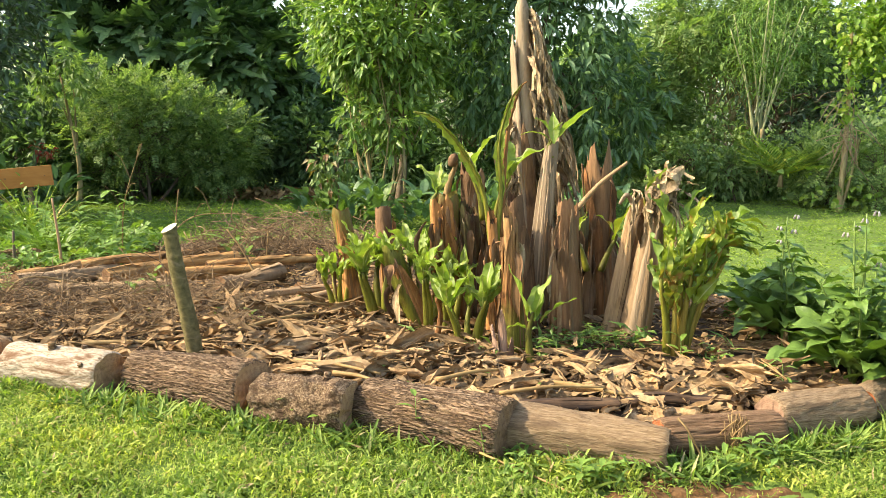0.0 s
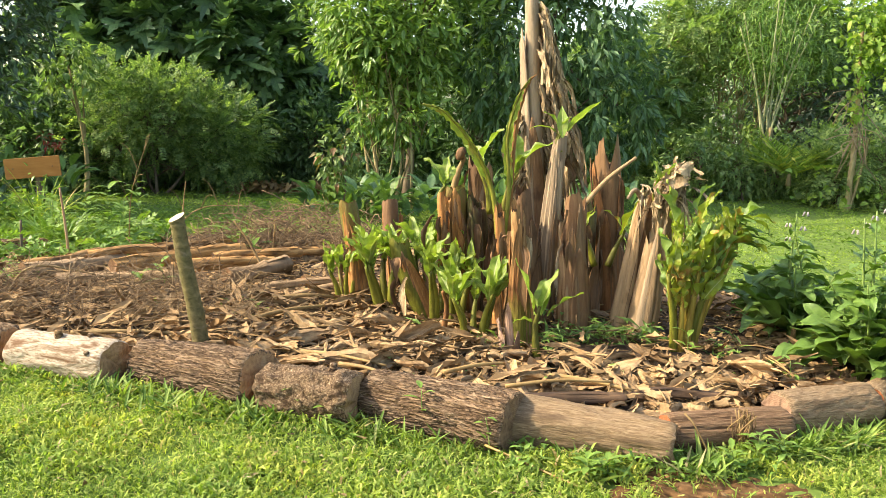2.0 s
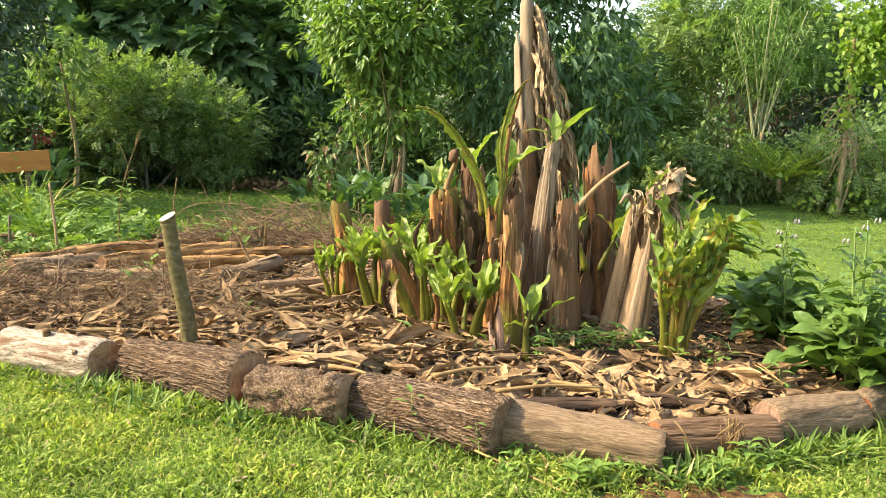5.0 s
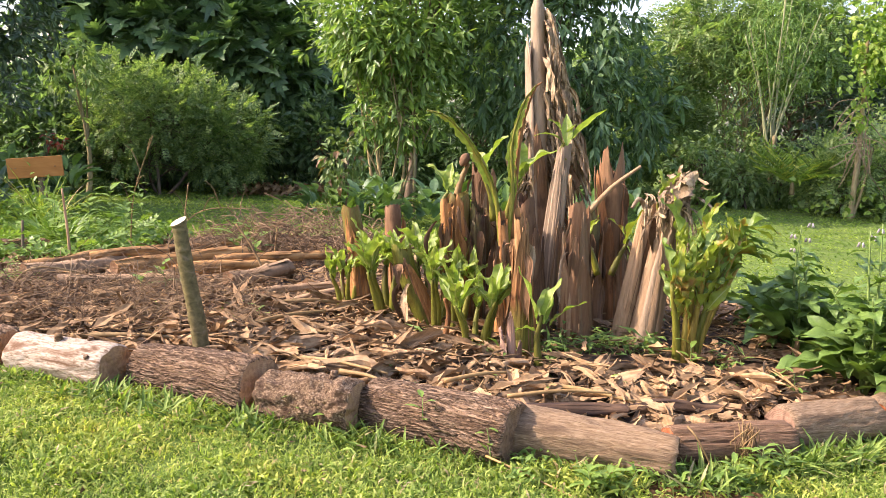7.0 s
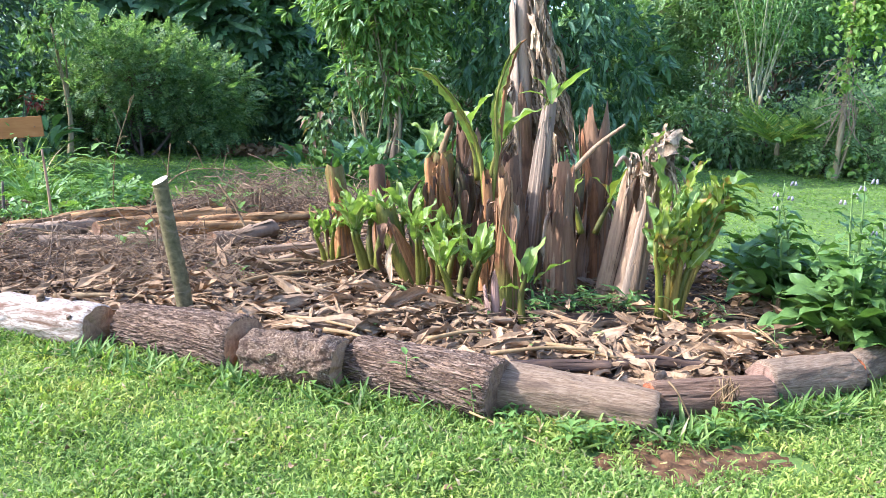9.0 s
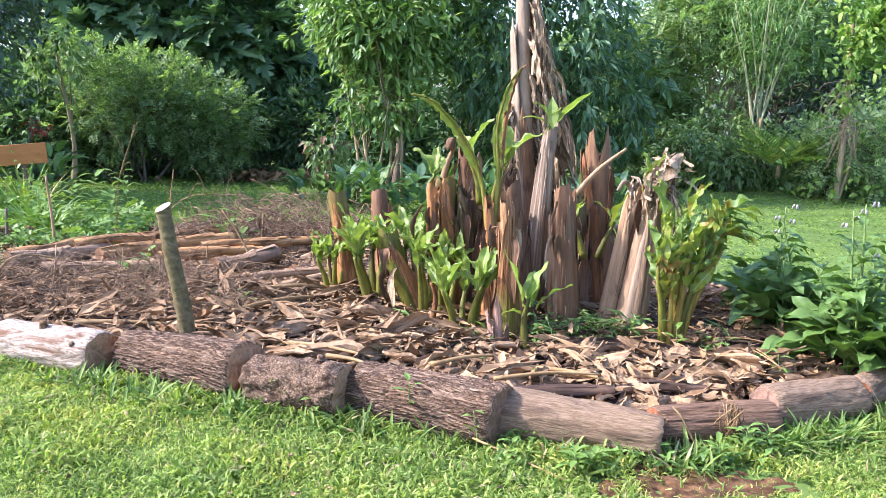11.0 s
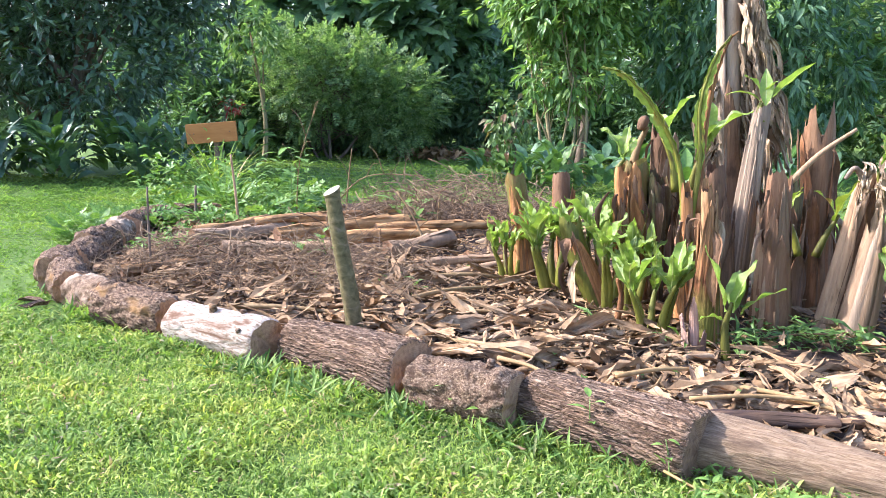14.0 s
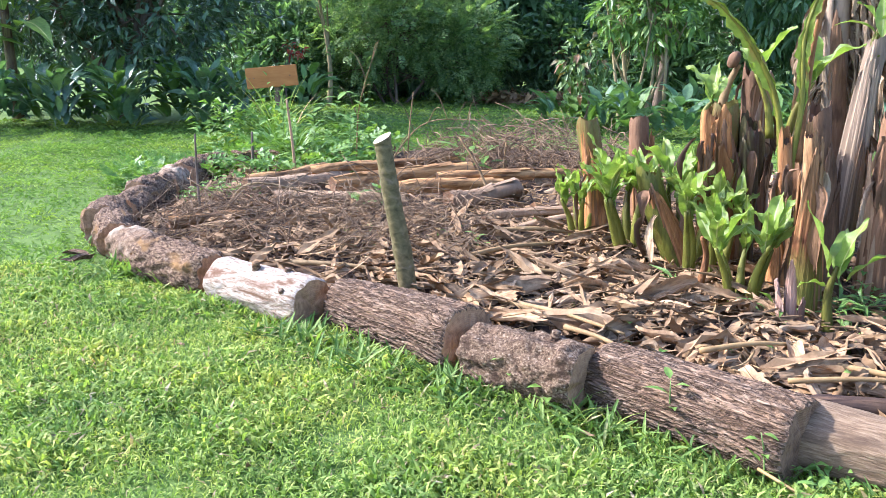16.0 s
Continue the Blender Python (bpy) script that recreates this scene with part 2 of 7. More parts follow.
M_ROUGHBARK = bark_material("rough_scaly_bark", [(0.34, (0.036, 0.021, 0.01)), (0.46, (0.115, 0.072, 0.038)), (0.58, (0.22, 0.152, 0.088)), (0.7, (0.4, 0.32, 0.22))], (0.8, 1, 1), 110.0, 0.02, patch=(0.06, 0.035, 0.018), patch_at=0.58, patch_scale=17.0)
M_PALEBARK = bark_material("bleached_wood", [(0.3, (0.1, 0.064, 0.036)), (0.42, (0.26, 0.2, 0.132)), (0.56, (0.4, 0.335, 0.245)), (0.7, (0.47, 0.41, 0.315))], (0.3, 1.2, 1.2), 75.0, 0.012, patch=(0.13, 0.072, 0.036), patch_at=0.555, patch_scale=10.0)
M_TANSTEM = fibre_material("banana_stem_tan", [(0.12, (0.1722, 0.1053, 0.05168)), (0.5, (0.2952, 0.195, 0.1026)), (0.85, (0.3936, 0.2808, 0.1558))], stain=(0.14, 0.084, 0.04), stain_at=0.65, relief=0.006)
M_SMOOTHLOG = bark_material("weathered_log_wood", [(0.28, (0.09, 0.056, 0.029)), (0.5, (0.2, 0.134, 0.072)), (0.72, (0.31, 0.225, 0.132))], (0.5, 4, 4), 36.0, 0.008, patch=(0.09, 0.058, 0.032), patch_at=0.6, patch_scale=3.0)
M_REDLOG = bark_material("red_brown_log_wood", [(0.28, (0.066, 0.037, 0.019)), (0.5, (0.17, 0.1, 0.053)), (0.72, (0.27, 0.175, 0.098))], (0.45, 5, 5), 34.0, 0.012)
M_DARKLOG = bark_material("dark_log_bark", [(0.34, (0.024, 0.014, 0.007)), (0.46, (0.095, 0.057, 0.03)), (0.58, (0.19, 0.126, 0.07)), (0.72, (0.34, 0.26, 0.165))], (0.5, 1, 1), 75.0, 0.02, patch=(0.21, 0.12, 0.04), patch_at=0.6, patch_scale=7.0)
M_PALEPATCH = bark_material("flaking_pale_bark", [(0.3, (0.06, 0.035, 0.018)), (0.52, (0.16, 0.105, 0.058)), (0.74, (0.3, 0.22, 0.13))], (1, 1, 1), 50.0, 0.014, patch=(0.34, 0.26, 0.165), patch_at=0.57, patch_scale=5.0)
M_END = wood_end_material("cut_log_end", (0.42, 0.26, 0.13), (0.2, 0.11, 0.05))
M_PINKEND = wood_end_material("weathered_pink_end", (0.3, 0.19, 0.12), (0.15, 0.085, 0.05))
M_DARKEND = wood_end_material("weathered_log_end", (0.26, 0.155, 0.08), (0.09, 0.05, 0.027))
M_REDEND = wood_end_material("fresh_red_log_end", (0.4, 0.14, 0.055), (0.24, 0.078, 0.03))
M_PALECUT = wood_end_material("pale_cut_wood", (0.615, 0.54, 0.39), (0.45, 0.36, 0.225))
M_GREENBARK = bark_material("green_stake_bark", [(0.3, (0.055, 0.047, 0.016)), (0.5, (0.115, 0.095, 0.035)), (0.75, (0.2, 0.155, 0.07))], (1, 1, 1.4), 22.0, 0.004, 0.65, patch=(0.17, 0.13, 0.07), patch_at=0.63, patch_scale=14.0)
M_BOARD = fibre_material("sawn_board", [(0.3, (0.213, 0.089, 0.0188)), (0.55, (0.291, 0.13, 0.0321)), (0.75, (0.344, 0.173, 0.0549))], (1.2, 14, 14), 2.5, 0.7, 0.002, (0.17, 0.0665, 0.0116), 0.68)
M_STUMP = fibre_material("banana_stump_brown", [(0.12, (0.0782, 0.04032, 0.0184)), (0.5, (0.1702, 0.09408, 0.044)), (0.85, (0.3036, 0.1848, 0.096))], relief=0.005, stain=(0.06, 0.032, 0.015), stain_at=0.63)
M_ORANGE = fibre_material("banana_sheath_orange", [(0.22, (0.14, 0.054, 0.017)), (0.5, (0.31, 0.145, 0.045)), (0.78, (0.46, 0.28, 0.115))], stain=(0.07, 0.027, 0.011), stain_at=0.6, relief=0.006)
M_REDSHEATH = fibre_material("banana_sheath_red_brown", [(0.15, (0.12, 0.048, 0.018)), (0.5, (0.25, 0.112, 0.042)), (0.85, (0.4, 0.22, 0.095))], stain=(0.06, 0.026, 0.012), stain_at=0.6, relief=0.006)
M_TAPER = fibre_material("banana_sheath_green_to_rust", [(0.3, (0.1, 0.05, 0.02)), (0.5, (0.24, 0.13, 0.05)), (0.7, (0.38, 0.24, 0.11))], stain=(0.035, 0.015, 0.006), stain_at=0.62, relief=0.006, rise=[(0.5, (0.5, 0.85, 0.3)), (0.62, (0.45, 0.55, 0.25)), (0.7, (0.42, 0.28, 0.2)), (0.82, (0.9, 0.8, 0.65)), (1.0, (1.0, 1.0, 1.0))])
M_GREENRUST = fibre_material("banana_stem_green_and_rust", [(0.22, (0.09, 0.08, 0.014)), (0.5, (0.185, 0.17, 0.033)), (0.78, (0.28, 0.25, 0.06))], stain=(0.2, 0.08, 0.02), stain_at=0.54, relief=0.005, rough=0.5)
M_PALESTEM = fibre_material("banana_stem_pale", [(0.12, (0.1656, 0.1152, 0.0693)), (0.5, (0.2852, 0.2115, 0.1332)), (0.85, (0.3864, 0.3015, 0.198))], stain=(0.13, 0.085, 0.05), stain_at=0.64, relief=0.006)
M_GREENSTEM = fibre_material("banana_stem_green", [(0.3, (0.0661, 0.0636, 0.00737)), (0.5, (0.132, 0.137, 0.0144)), (0.7, (0.198, 0.191, 0.0282))], stain=(0.0559, 0.0281, 0.00636), stain_at=0.62, relief=0.004, rough=0.5)
M_YELLOWSTEM = fibre_material("banana_stem_yellow", [(0.3, (0.136, 0.085, 0.0127)), (0.5, (0.264, 0.196, 0.0297)), (0.7, (0.357, 0.289, 0.0595))], stain=(0.17, 0.0765, 0.0127), stain_at=0.6, relief=0.004, rough=0.5)
M_PURPLE = fibre_material("banana_stem_dark", [(0.3, (0.0225, 0.0165, 0.009)), (0.5, (0.0825, 0.06, 0.0225)), (0.7, (0.15, 0.143, 0.045))], stain=(0.0375, 0.0112, 0.009), stain_at=0.55, relief=0.006, rough=0.55)
M_DRY = fibre_material("dry_banana_leaf", [(0.34, (0.1476, 0.08408, 0.03647)), (0.48, (0.3034, 0.1949, 0.09282)), (0.62, (0.4264, 0.3058, 0.1624))], (1.2, 16, 3.0), 4.0, 0.8, 0.005, (0.09, 0.052, 0.026), 0.61)
M_DRYBITS = fibre_material("dry_leaf_scraps", [(0.3, (0.1066, 0.06115, 0.02519)), (0.5, (0.2542, 0.1605, 0.07293)), (0.7, (0.41, 0.2905, 0.1492))], (3, 3, 3), 6.0, 0.85, 0.003, (0.055, 0.033, 0.016), 0.6, per_island=True)
M_STRAW = fibre_material("dry_stalk", [(0.3, (0.1309, 0.07875, 0.02856)), (0.5, (0.2499, 0.1631, 0.06188)), (0.7, (0.3451, 0.2475, 0.1047))], (6, 6, 6), 3.0, 0.7, 0.003, (0.084, 0.0525, 0.0245), 0.66)
M_TWIG = fibre_material("twigs", [(0.3, (0.0853, 0.05214, 0.02142)), (0.5, (0.213, 0.1362, 0.05686)), (0.7, (0.362, 0.2617, 0.1139))], (4, 4, 4), 5.0, 0.85, 0.003, (0.064, 0.0426, 0.0197), 0.62, per_island=True)
M_BRUSH = fibre_material("dead_brush", [(0.3, (0.07, 0.04312, 0.0221)), (0.5, (0.18, 0.1196, 0.06375)), (0.7, (0.36, 0.2646, 0.1487))], (4, 4, 4), 5.0, 0.9, 0.003, (0.05, 0.033, 0.02), 0.6, per_island=True)
M_STEMLOG = fibre_material("fallen_banana_stem", [(0.3, (0.107, 0.052, 0.0152)), (0.5, (0.319, 0.172, 0.0559)), (0.7, (0.526, 0.33, 0.133))], (1.0, 26, 26), 3.0, 0.8, 0.012, (0.0636, 0.0331, 0.0146), 0.6)
M_BLACKSTEM = fibre_material("rotting_banana_stem", [(0.3, (0.015, 0.01, 0.008)), (0.5, (0.05, 0.03, 0.018)), (0.7, (0.2, 0.12, 0.06))], (1.2, 12, 12), 3.0, 0.7, 0.01)
M_STALK = leaf_material("green_stalk", [(0.0, (0.12, 0.19, 0.04)), (1.0, (0.2, 0.28, 0.07))], 0.5, 0.1)
M_FLOWER = leaf_material("pale_flower", [(0.0, (0.42, 0.36, 0.38)), (1.0, (0.55, 0.5, 0.5))], 0.5, 0.3, warm=(0.9, 0.85, 0.88))


# ---- geometry helpers ----
def unit(v):
    v = np.asarray(v, float)
    return v / np.maximum(np.linalg.norm(v, axis=-1, keepdims=True), 1e-9)


def lattice(p):
    """Smooth value noise in -1..1 at points p (n, 3)."""
    p = np.asarray(p, float)
    i = np.floor(p).astype(np.int64)
    f = p - i
    f = f * f * (3 - 2 * f)
    out = 0.0
    for dx in (0, 1):
        for dy in (0, 1):
            for dz in (0, 1):
                h = (i[:, 0] + dx) * 374761393 + (i[:, 1] + dy) * 668265263 + (i[:, 2] + dz) * 2147483647
                h = (h ^ (h >> 13)) * 1274126177
                h = ((h ^ (h >> 16)) & 0xFFFF) / 32767.5 - 1
                w = (f[:, 0] if dx else 1 - f[:, 0]) * (f[:, 1] if dy else 1 - f[:, 1]) * (f[:, 2] if dz else 1 - f[:, 2])
                out = out + h * w
    return out


def fractal(p, octaves=4):
    p, total, amp = np.asarray(p, float), 0.0, 1.0
    for k in range(octaves):
        total = total + amp * lattice(p * 2 ** k + 17.3 * k)
        amp *= 0.5
    return total


class Geo:
    """Collects vertices and quads."""

    def __init__(self, v=None, f=None):
        self.v, self.f, self.n = [], [], 0
        if v is not None:
            self.add(v, f)

    def add(self, v, f):
        self.v.append(np.asarray(v, float))
        self.f.append(np.asarray(f, int) + self.n)
        self.n += len(v)
        return self

    def mesh(self, name, mat, smooth=True):
        me = bpy.data.meshes.new(name)
        me.from_pydata(np.concatenate(self.v).astype(np.float32), [], np.concatenate(self.f).astype(np.int32))
        if smooth:
            me.polygons.foreach_set("use_smooth", np.ones(len(me.polygons), bool))
        me.materials.append(mat)
        return me


def thing(name, at, label, category, group="", kind=""):
    ob = new(name)
    ob.empty_display_size = 0.05
    ob.location = at
    return tagged(ob, label, category, group, kind)


def part(name, geo, mat, parent, label="", smooth=True, turn=None):
    """turn: a pose whose x axis the grain follows."""
    if turn is not None:
        back = np.array(turn.inverted())
        geo = Geo(np.concatenate(geo.v) @ back[:3, :3].T + back[:3, 3], np.concatenate(geo.f))
    me = geo if isinstance(geo, bpy.types.Mesh) else geo.mesh(name, mat, smooth)
    ob = new(name, me)
    if turn is not None:
        ob.matrix_basis = turn
    ob.parent = parent
    if parent.parent is None:
        ob.matrix_parent_inverse = parent.matrix_basis.inverted()
    return tagged(ob, label)


def solo(name, geo, mat, label, category, group="", kind="", smooth=True):
    return tagged(new(name, geo.mesh(name, mat, smooth)), label, category, group, kind)


def grid_faces(nu, nv, wrap=False):
    u, v = np.meshgrid(np.arange(nu - 1), np.arange(nv if wrap else nv - 1), indexing="ij")
    a, b = u * nv + v, u * nv + (v + 1) % nv
    return np.stack([a, b, b + nv, a + nv], -1).reshape(-1, 4)


def frames_along(path):
    t = unit(np.gradient(np.asarray(path, float), axis=0))
    ref = np.array((0.0, 0, 1)) if abs(t[0, 2]) < 0.9 else np.array((0.0, 1, 0))
    s = np.empty_like(t)
    last = ref
    for k in range(len(t)):
        last = unit(last - t[k] * (last @ t[k]))
        s[k] = last
    return t, s, np.cross(t, s)


def tube(path, radii, sides=8, closed=True):
    path = np.asarray(path, float)
    radii = np.broadcast_to(np.asarray(radii, float), len(path))
    if closed:
        path = np.concatenate([path[:1], path, path[-1:]])
        radii = np.concatenate([[1e-4], radii, [1e-4]])
        path[0] += (path[1] - path[2]) * 1e-4
        path[-1] += (path[-2] - path[-3]) * 1e-4
    t, s, b = frames_along(path)
    a = np.arange(sides) * 2 * np.pi / sides
    v = path[:, None] + radii[:, None, None] * (np.cos(a)[None, :, None] * s[:, None] + np.sin(a)[None, :, None] * b[:, None])
    return v.reshape(-1, 3), grid_faces(len(path), sides, True)


def curve(points, n=10):
    """A smooth path through a few points."""
    p = np.asarray(points, float)
    if len(p) == 2:
        return p[0] + np.linspace(0, 1, n)[:, None] * (p[1] - p[0])
    q = np.concatenate([[2 * p[0] - p[1]], p, [2 * p[-1] - p[-2]]])
    out = []
    for u in np.linspace(0, len(p) - 1, n):
        k = min(int(u), len(p) - 2)
        f = u - k
        a, b, c, d = q[k:k + 4]
        out.append(0.5 * (2 * b + (c - a) * f + (2 * a - 5 * b + 4 * c - d) * f * f + (3 * b - a - 3 * c + d) * f ** 3))
    return np.array(out)


def blade(length, width, nl=8, nw=4, arch=0.3, fold=0.25, wave=0.0, petiole=0.0, shape=0.8, seed=0, tip=0.04):
    """A leaf along +y with its face to +z; arch bends it down, fold lifts its halves, wave ruffles its edges."""
    r = np.random.default_rng(seed)
    u = np.linspace(0, 1, nl)
    x = np.array((-1, -0.55, -0.09, 0.09, 0.55, 1.0)) if nw == 6 else np.linspace(-1, 1, 2 * (nw // 2) + 1)
    w = width / 2 * np.maximum(np.sin(np.pi * np.clip(u, 0.02, 0.99) ** shape), tip)
    ang = arch * u * 1.6
    step = length / (nl - 1)
    cy = np.concatenate([[0], np.cumsum(np.cos(ang[:-1]) * step)]) + petiole
    cz = np.concatenate([[0], np.cumsum(-np.sin(ang[:-1]) * step)])
    X = w[:, None] * x
    ph = r.uniform(0, 6, 2)
    rip = wave * width * np.abs(x) ** 1.5 * np.where(x < 0, np.sin(u[:, None] * 17 + ph[0]), np.sin(u[:, None] * 15 + ph[1]))
    Z = fold * np.abs(X) + rip
    v = np.stack([X, cy[:, None] - Z * -np.sin(ang)[:, None], cz[:, None] + Z * np.cos(ang)[:, None]], -1)
    return v.reshape(-1, 3), grid_faces(nl, len(x))


def kite(length, width, bend=0.15):
    """The cheapest leaf: one bent quad along +y."""
    return (np.array([(0, 0, 0), (width / 2, length * 0.45, bend * length * 0.5), (0, length, 0), (-width / 2, length * 0.45, bend * length * 0.5)]),
            np.array([(0, 1, 2, 3)]))


def lance(length, width, droop=0.3):
    """A folded narrow leaf."""
    y = np.array([0, 0.45, 1.0]) * length
    w = np.array([0.1, 1.0, 0.05]) * width / 2
    z = -droop * length * np.array([0, 0.12, 1.0])
    v = np.stack([np.stack([s * w, y, z + abs(s) * w * 0.35], -1) for s in (-1, 0, 1)], 1)
    return v.reshape(-1, 3), grid_faces(3, 3)


def slim_leaf(length, width, droop=0.3):
    """A folded leaf with a long even outline and a pointed tip."""
    y = np.array([0, 0.24, 0.62, 1.0])
    w = np.array([0.12, 0.86, 0.84, 0.03]) * width / 2
    z = -droop * length * y ** 1.7
    v = np.stack([np.stack([s * w, y * length, z + abs(s) * w * 0.3], -1) for s in (-1, 0, 1)], 1)
    return v.reshape(-1, 3), grid_faces(4, 3)


def short_blade(width, bend):
    """A flat grass blade of two quads with a blunt tip."""
    y, w, z = (0, 0.55, 1.0), (0.3, 0.5, 0.1), (0, 0.22, 0.22 - bend)
    return np.array([(s * w[k] * width, y[k], z[k]) for k in range(3) for s in (-1, 1)]), np.array([(0, 1, 3, 2), (2, 3, 5, 4)])


def grain(p0, p1):
    """A pose at p0 with its x axis towards p1."""
    return Matrix.Translation(Vector(p0)) @ (Vector(p1) - Vector(p0)).to_track_quat("X", "Z").to_matrix().to_4x4()


def pinnate(length, pairs, leaflet, width, droop=0.4, spread=0.9):
    """A feather leaf: leaflets in pairs along a bending rib."""
    g = Geo()
    for k in range(pairs):
        u = (k + 1) / pairs
        base = np.array((0, u * length, -droop * length * u * u * 0.6))
        size = leaflet * (1 - 0.45 * abs(u - 0.45))
        for s in (-1, 1):
            kv, kf = kite(size, width, 0.1)
            a = s * (spread if k < pairs - 1 else 0.35)
            c, sn = math.cos(a), math.sin(a)
            m = np.array([(c, sn, 0), (-sn, c, 0), (0, 0, 1)])
            g.add((kv * (1, 1, 1)) @ m.T + base + (0, 0, 0), kf)
    g.add(np.array([(-0.004, 0, 0), (0.004, 0, 0), (0.002, length, -droop * length * 0.6), (-0.002, length, -droop * length * 0.6)]), [(0, 1, 2, 3)])
    return np.concatenate(g.v), np.concatenate(g.f)


def lobed(length, width, lobes=4):
    """A deeply lobed leaf: a broad middle with paired lobes that sweep forward."""
    g = Geo()
    y = np.linspace(0, length, lobes + 2)
    prof = np.sin(np.pi * np.linspace(0.2, 0.93, lobes + 2) ** 0.75)
    z = -0.35 * (y / length) ** 2 * length
    mid = width * 0.13 * np.minimum(1, 1.4 * prof)
    g.add(np.stack([np.stack([s * mid, y, z], -1) for s in (-1, 1)], 1).reshape(-1, 3), grid_faces(len(y), 2))
    d = length / lobes
    for k in range(lobes):
        w = width / 2 * prof[k + 1]
        for s in (-1, 1):
            g.add([(s * mid[k] * 0.9, y[k], z[k]), (s * w * 0.85, y[k] + d * 0.45, z[k] + 0.1 * w), (s * w * 1.05, y[k] + d * 1.15, z[k] - 0.08 * w), (s * mid[k + 1] * 0.9, y[k + 1], z[k + 1])], [(0, 1, 2, 3)])
    return np.concatenate(g.v), np.concatenate(g.f)


def bases(direction, up=(0, 0, 1), roll=0.0):
    """Rotations whose y follows direction and whose z is near up, turned by roll."""
    y = unit(direction)
    z0 = np.broadcast_to(np.asarray(up, float), y.shape) + 1e-3
    x = unit(np.cross(y, z0))
    z = np.cross(x, y)
    roll = np.broadcast_to(np.asarray(roll, float), y.shape[:-1])[..., None]
    x, z = x * np.cos(roll) + z * np.sin(roll), z * np.cos(roll) - x * np.sin(roll)
    return np.stack([x, y, z], -1)


def spread(template, at, rot, size):
    """Copies of a template joined into one set of quads."""
    tv, tf = template
    at, size = np.asarray(at, float), np.broadcast_to(np.asarray(size, float), len(at))
    v = np.einsum("nij,kj->nki", rot, tv) * size[:, None, None] + at[:, None]
    f = tf[None] + (np.arange(len(at)) * len(tv))[:, None, None]
    return v.reshape(-1, 3), f.reshape(-1, 4)


def placed(geo, at, direction, roll=0.0, size=1.0):
    v, f = geo
    m = bases(np.array([direction], float), roll=roll)[0]
    return v @ m.T * size + np.asarray(at, float), f


def inside(poly, x, y):
    poly = np.asarray(poly)
    hit = np.zeros(len(x), bool)
    for (x0, y0), (x1, y1) in zip(poly, np.roll(poly, -1, 0)):
        cross = (y0 > y) != (y1 > y)
        hit ^= cross & (x < (x1 - x0) * (y - y0) / (y1 - y0 + 1e-12) + x0)
    return hit


# ---- ground ----
BED = [(2.9, 6.4), (2.66, 4.8), (2.2, 4.03), (1.62, 3.88), (0.95, 3.68), (0.27, 3.78), (-0.42, 4.16), (-1.0, 4.34), (-1.78, 4.7), (-2.5, 5.02), (-3.12, 5.3), (-3.68, 5.8),
       (-4.0, 6.3), (-4.1, 7.0), (-4.3, 7.8), (-4.35, 8.6), (-3.7, 9.8), (-2.6, 10.7), (-0.6, 10.9), (1.6, 9.4), (2.7, 7.8)]


def ground_height(x, y):
    near = 0.018 * lattice(np.stack([x * 0.9, y * 0.9, 0 * x], -1)) + 0.012 * lattice(np.stack([x * 2.7, y * 2.7, 0 * x + 5], -1))
    return near


def bed_height(x, y):
    """The mulched mound: low at the log border, higher towards its middle and back."""
    d = np.full(len(x), 9.0)
    p = np.asarray(BED)
    for (x0, y0), (x1, y1) in zip(p, np.roll(p, -1, 0)):
        ex, ey = x1 - x0, y1 - y0
        u = np.clip(((x - x0) * ex + (y - y0) * ey) / (ex * ex + ey * ey), 0, 1)
        d = np.minimum(d, np.hypot(x - x0 - u * ex, y - y0 - u * ey))
    rise = np.clip(d / 0.7, 0, 1)
    return 0.035 + 0.085 * rise * rise * (3 - 2 * rise) + 0.025 * lattice(np.stack([x * 2.2, y * 2.2, 0 * x + 3], -1)) * rise


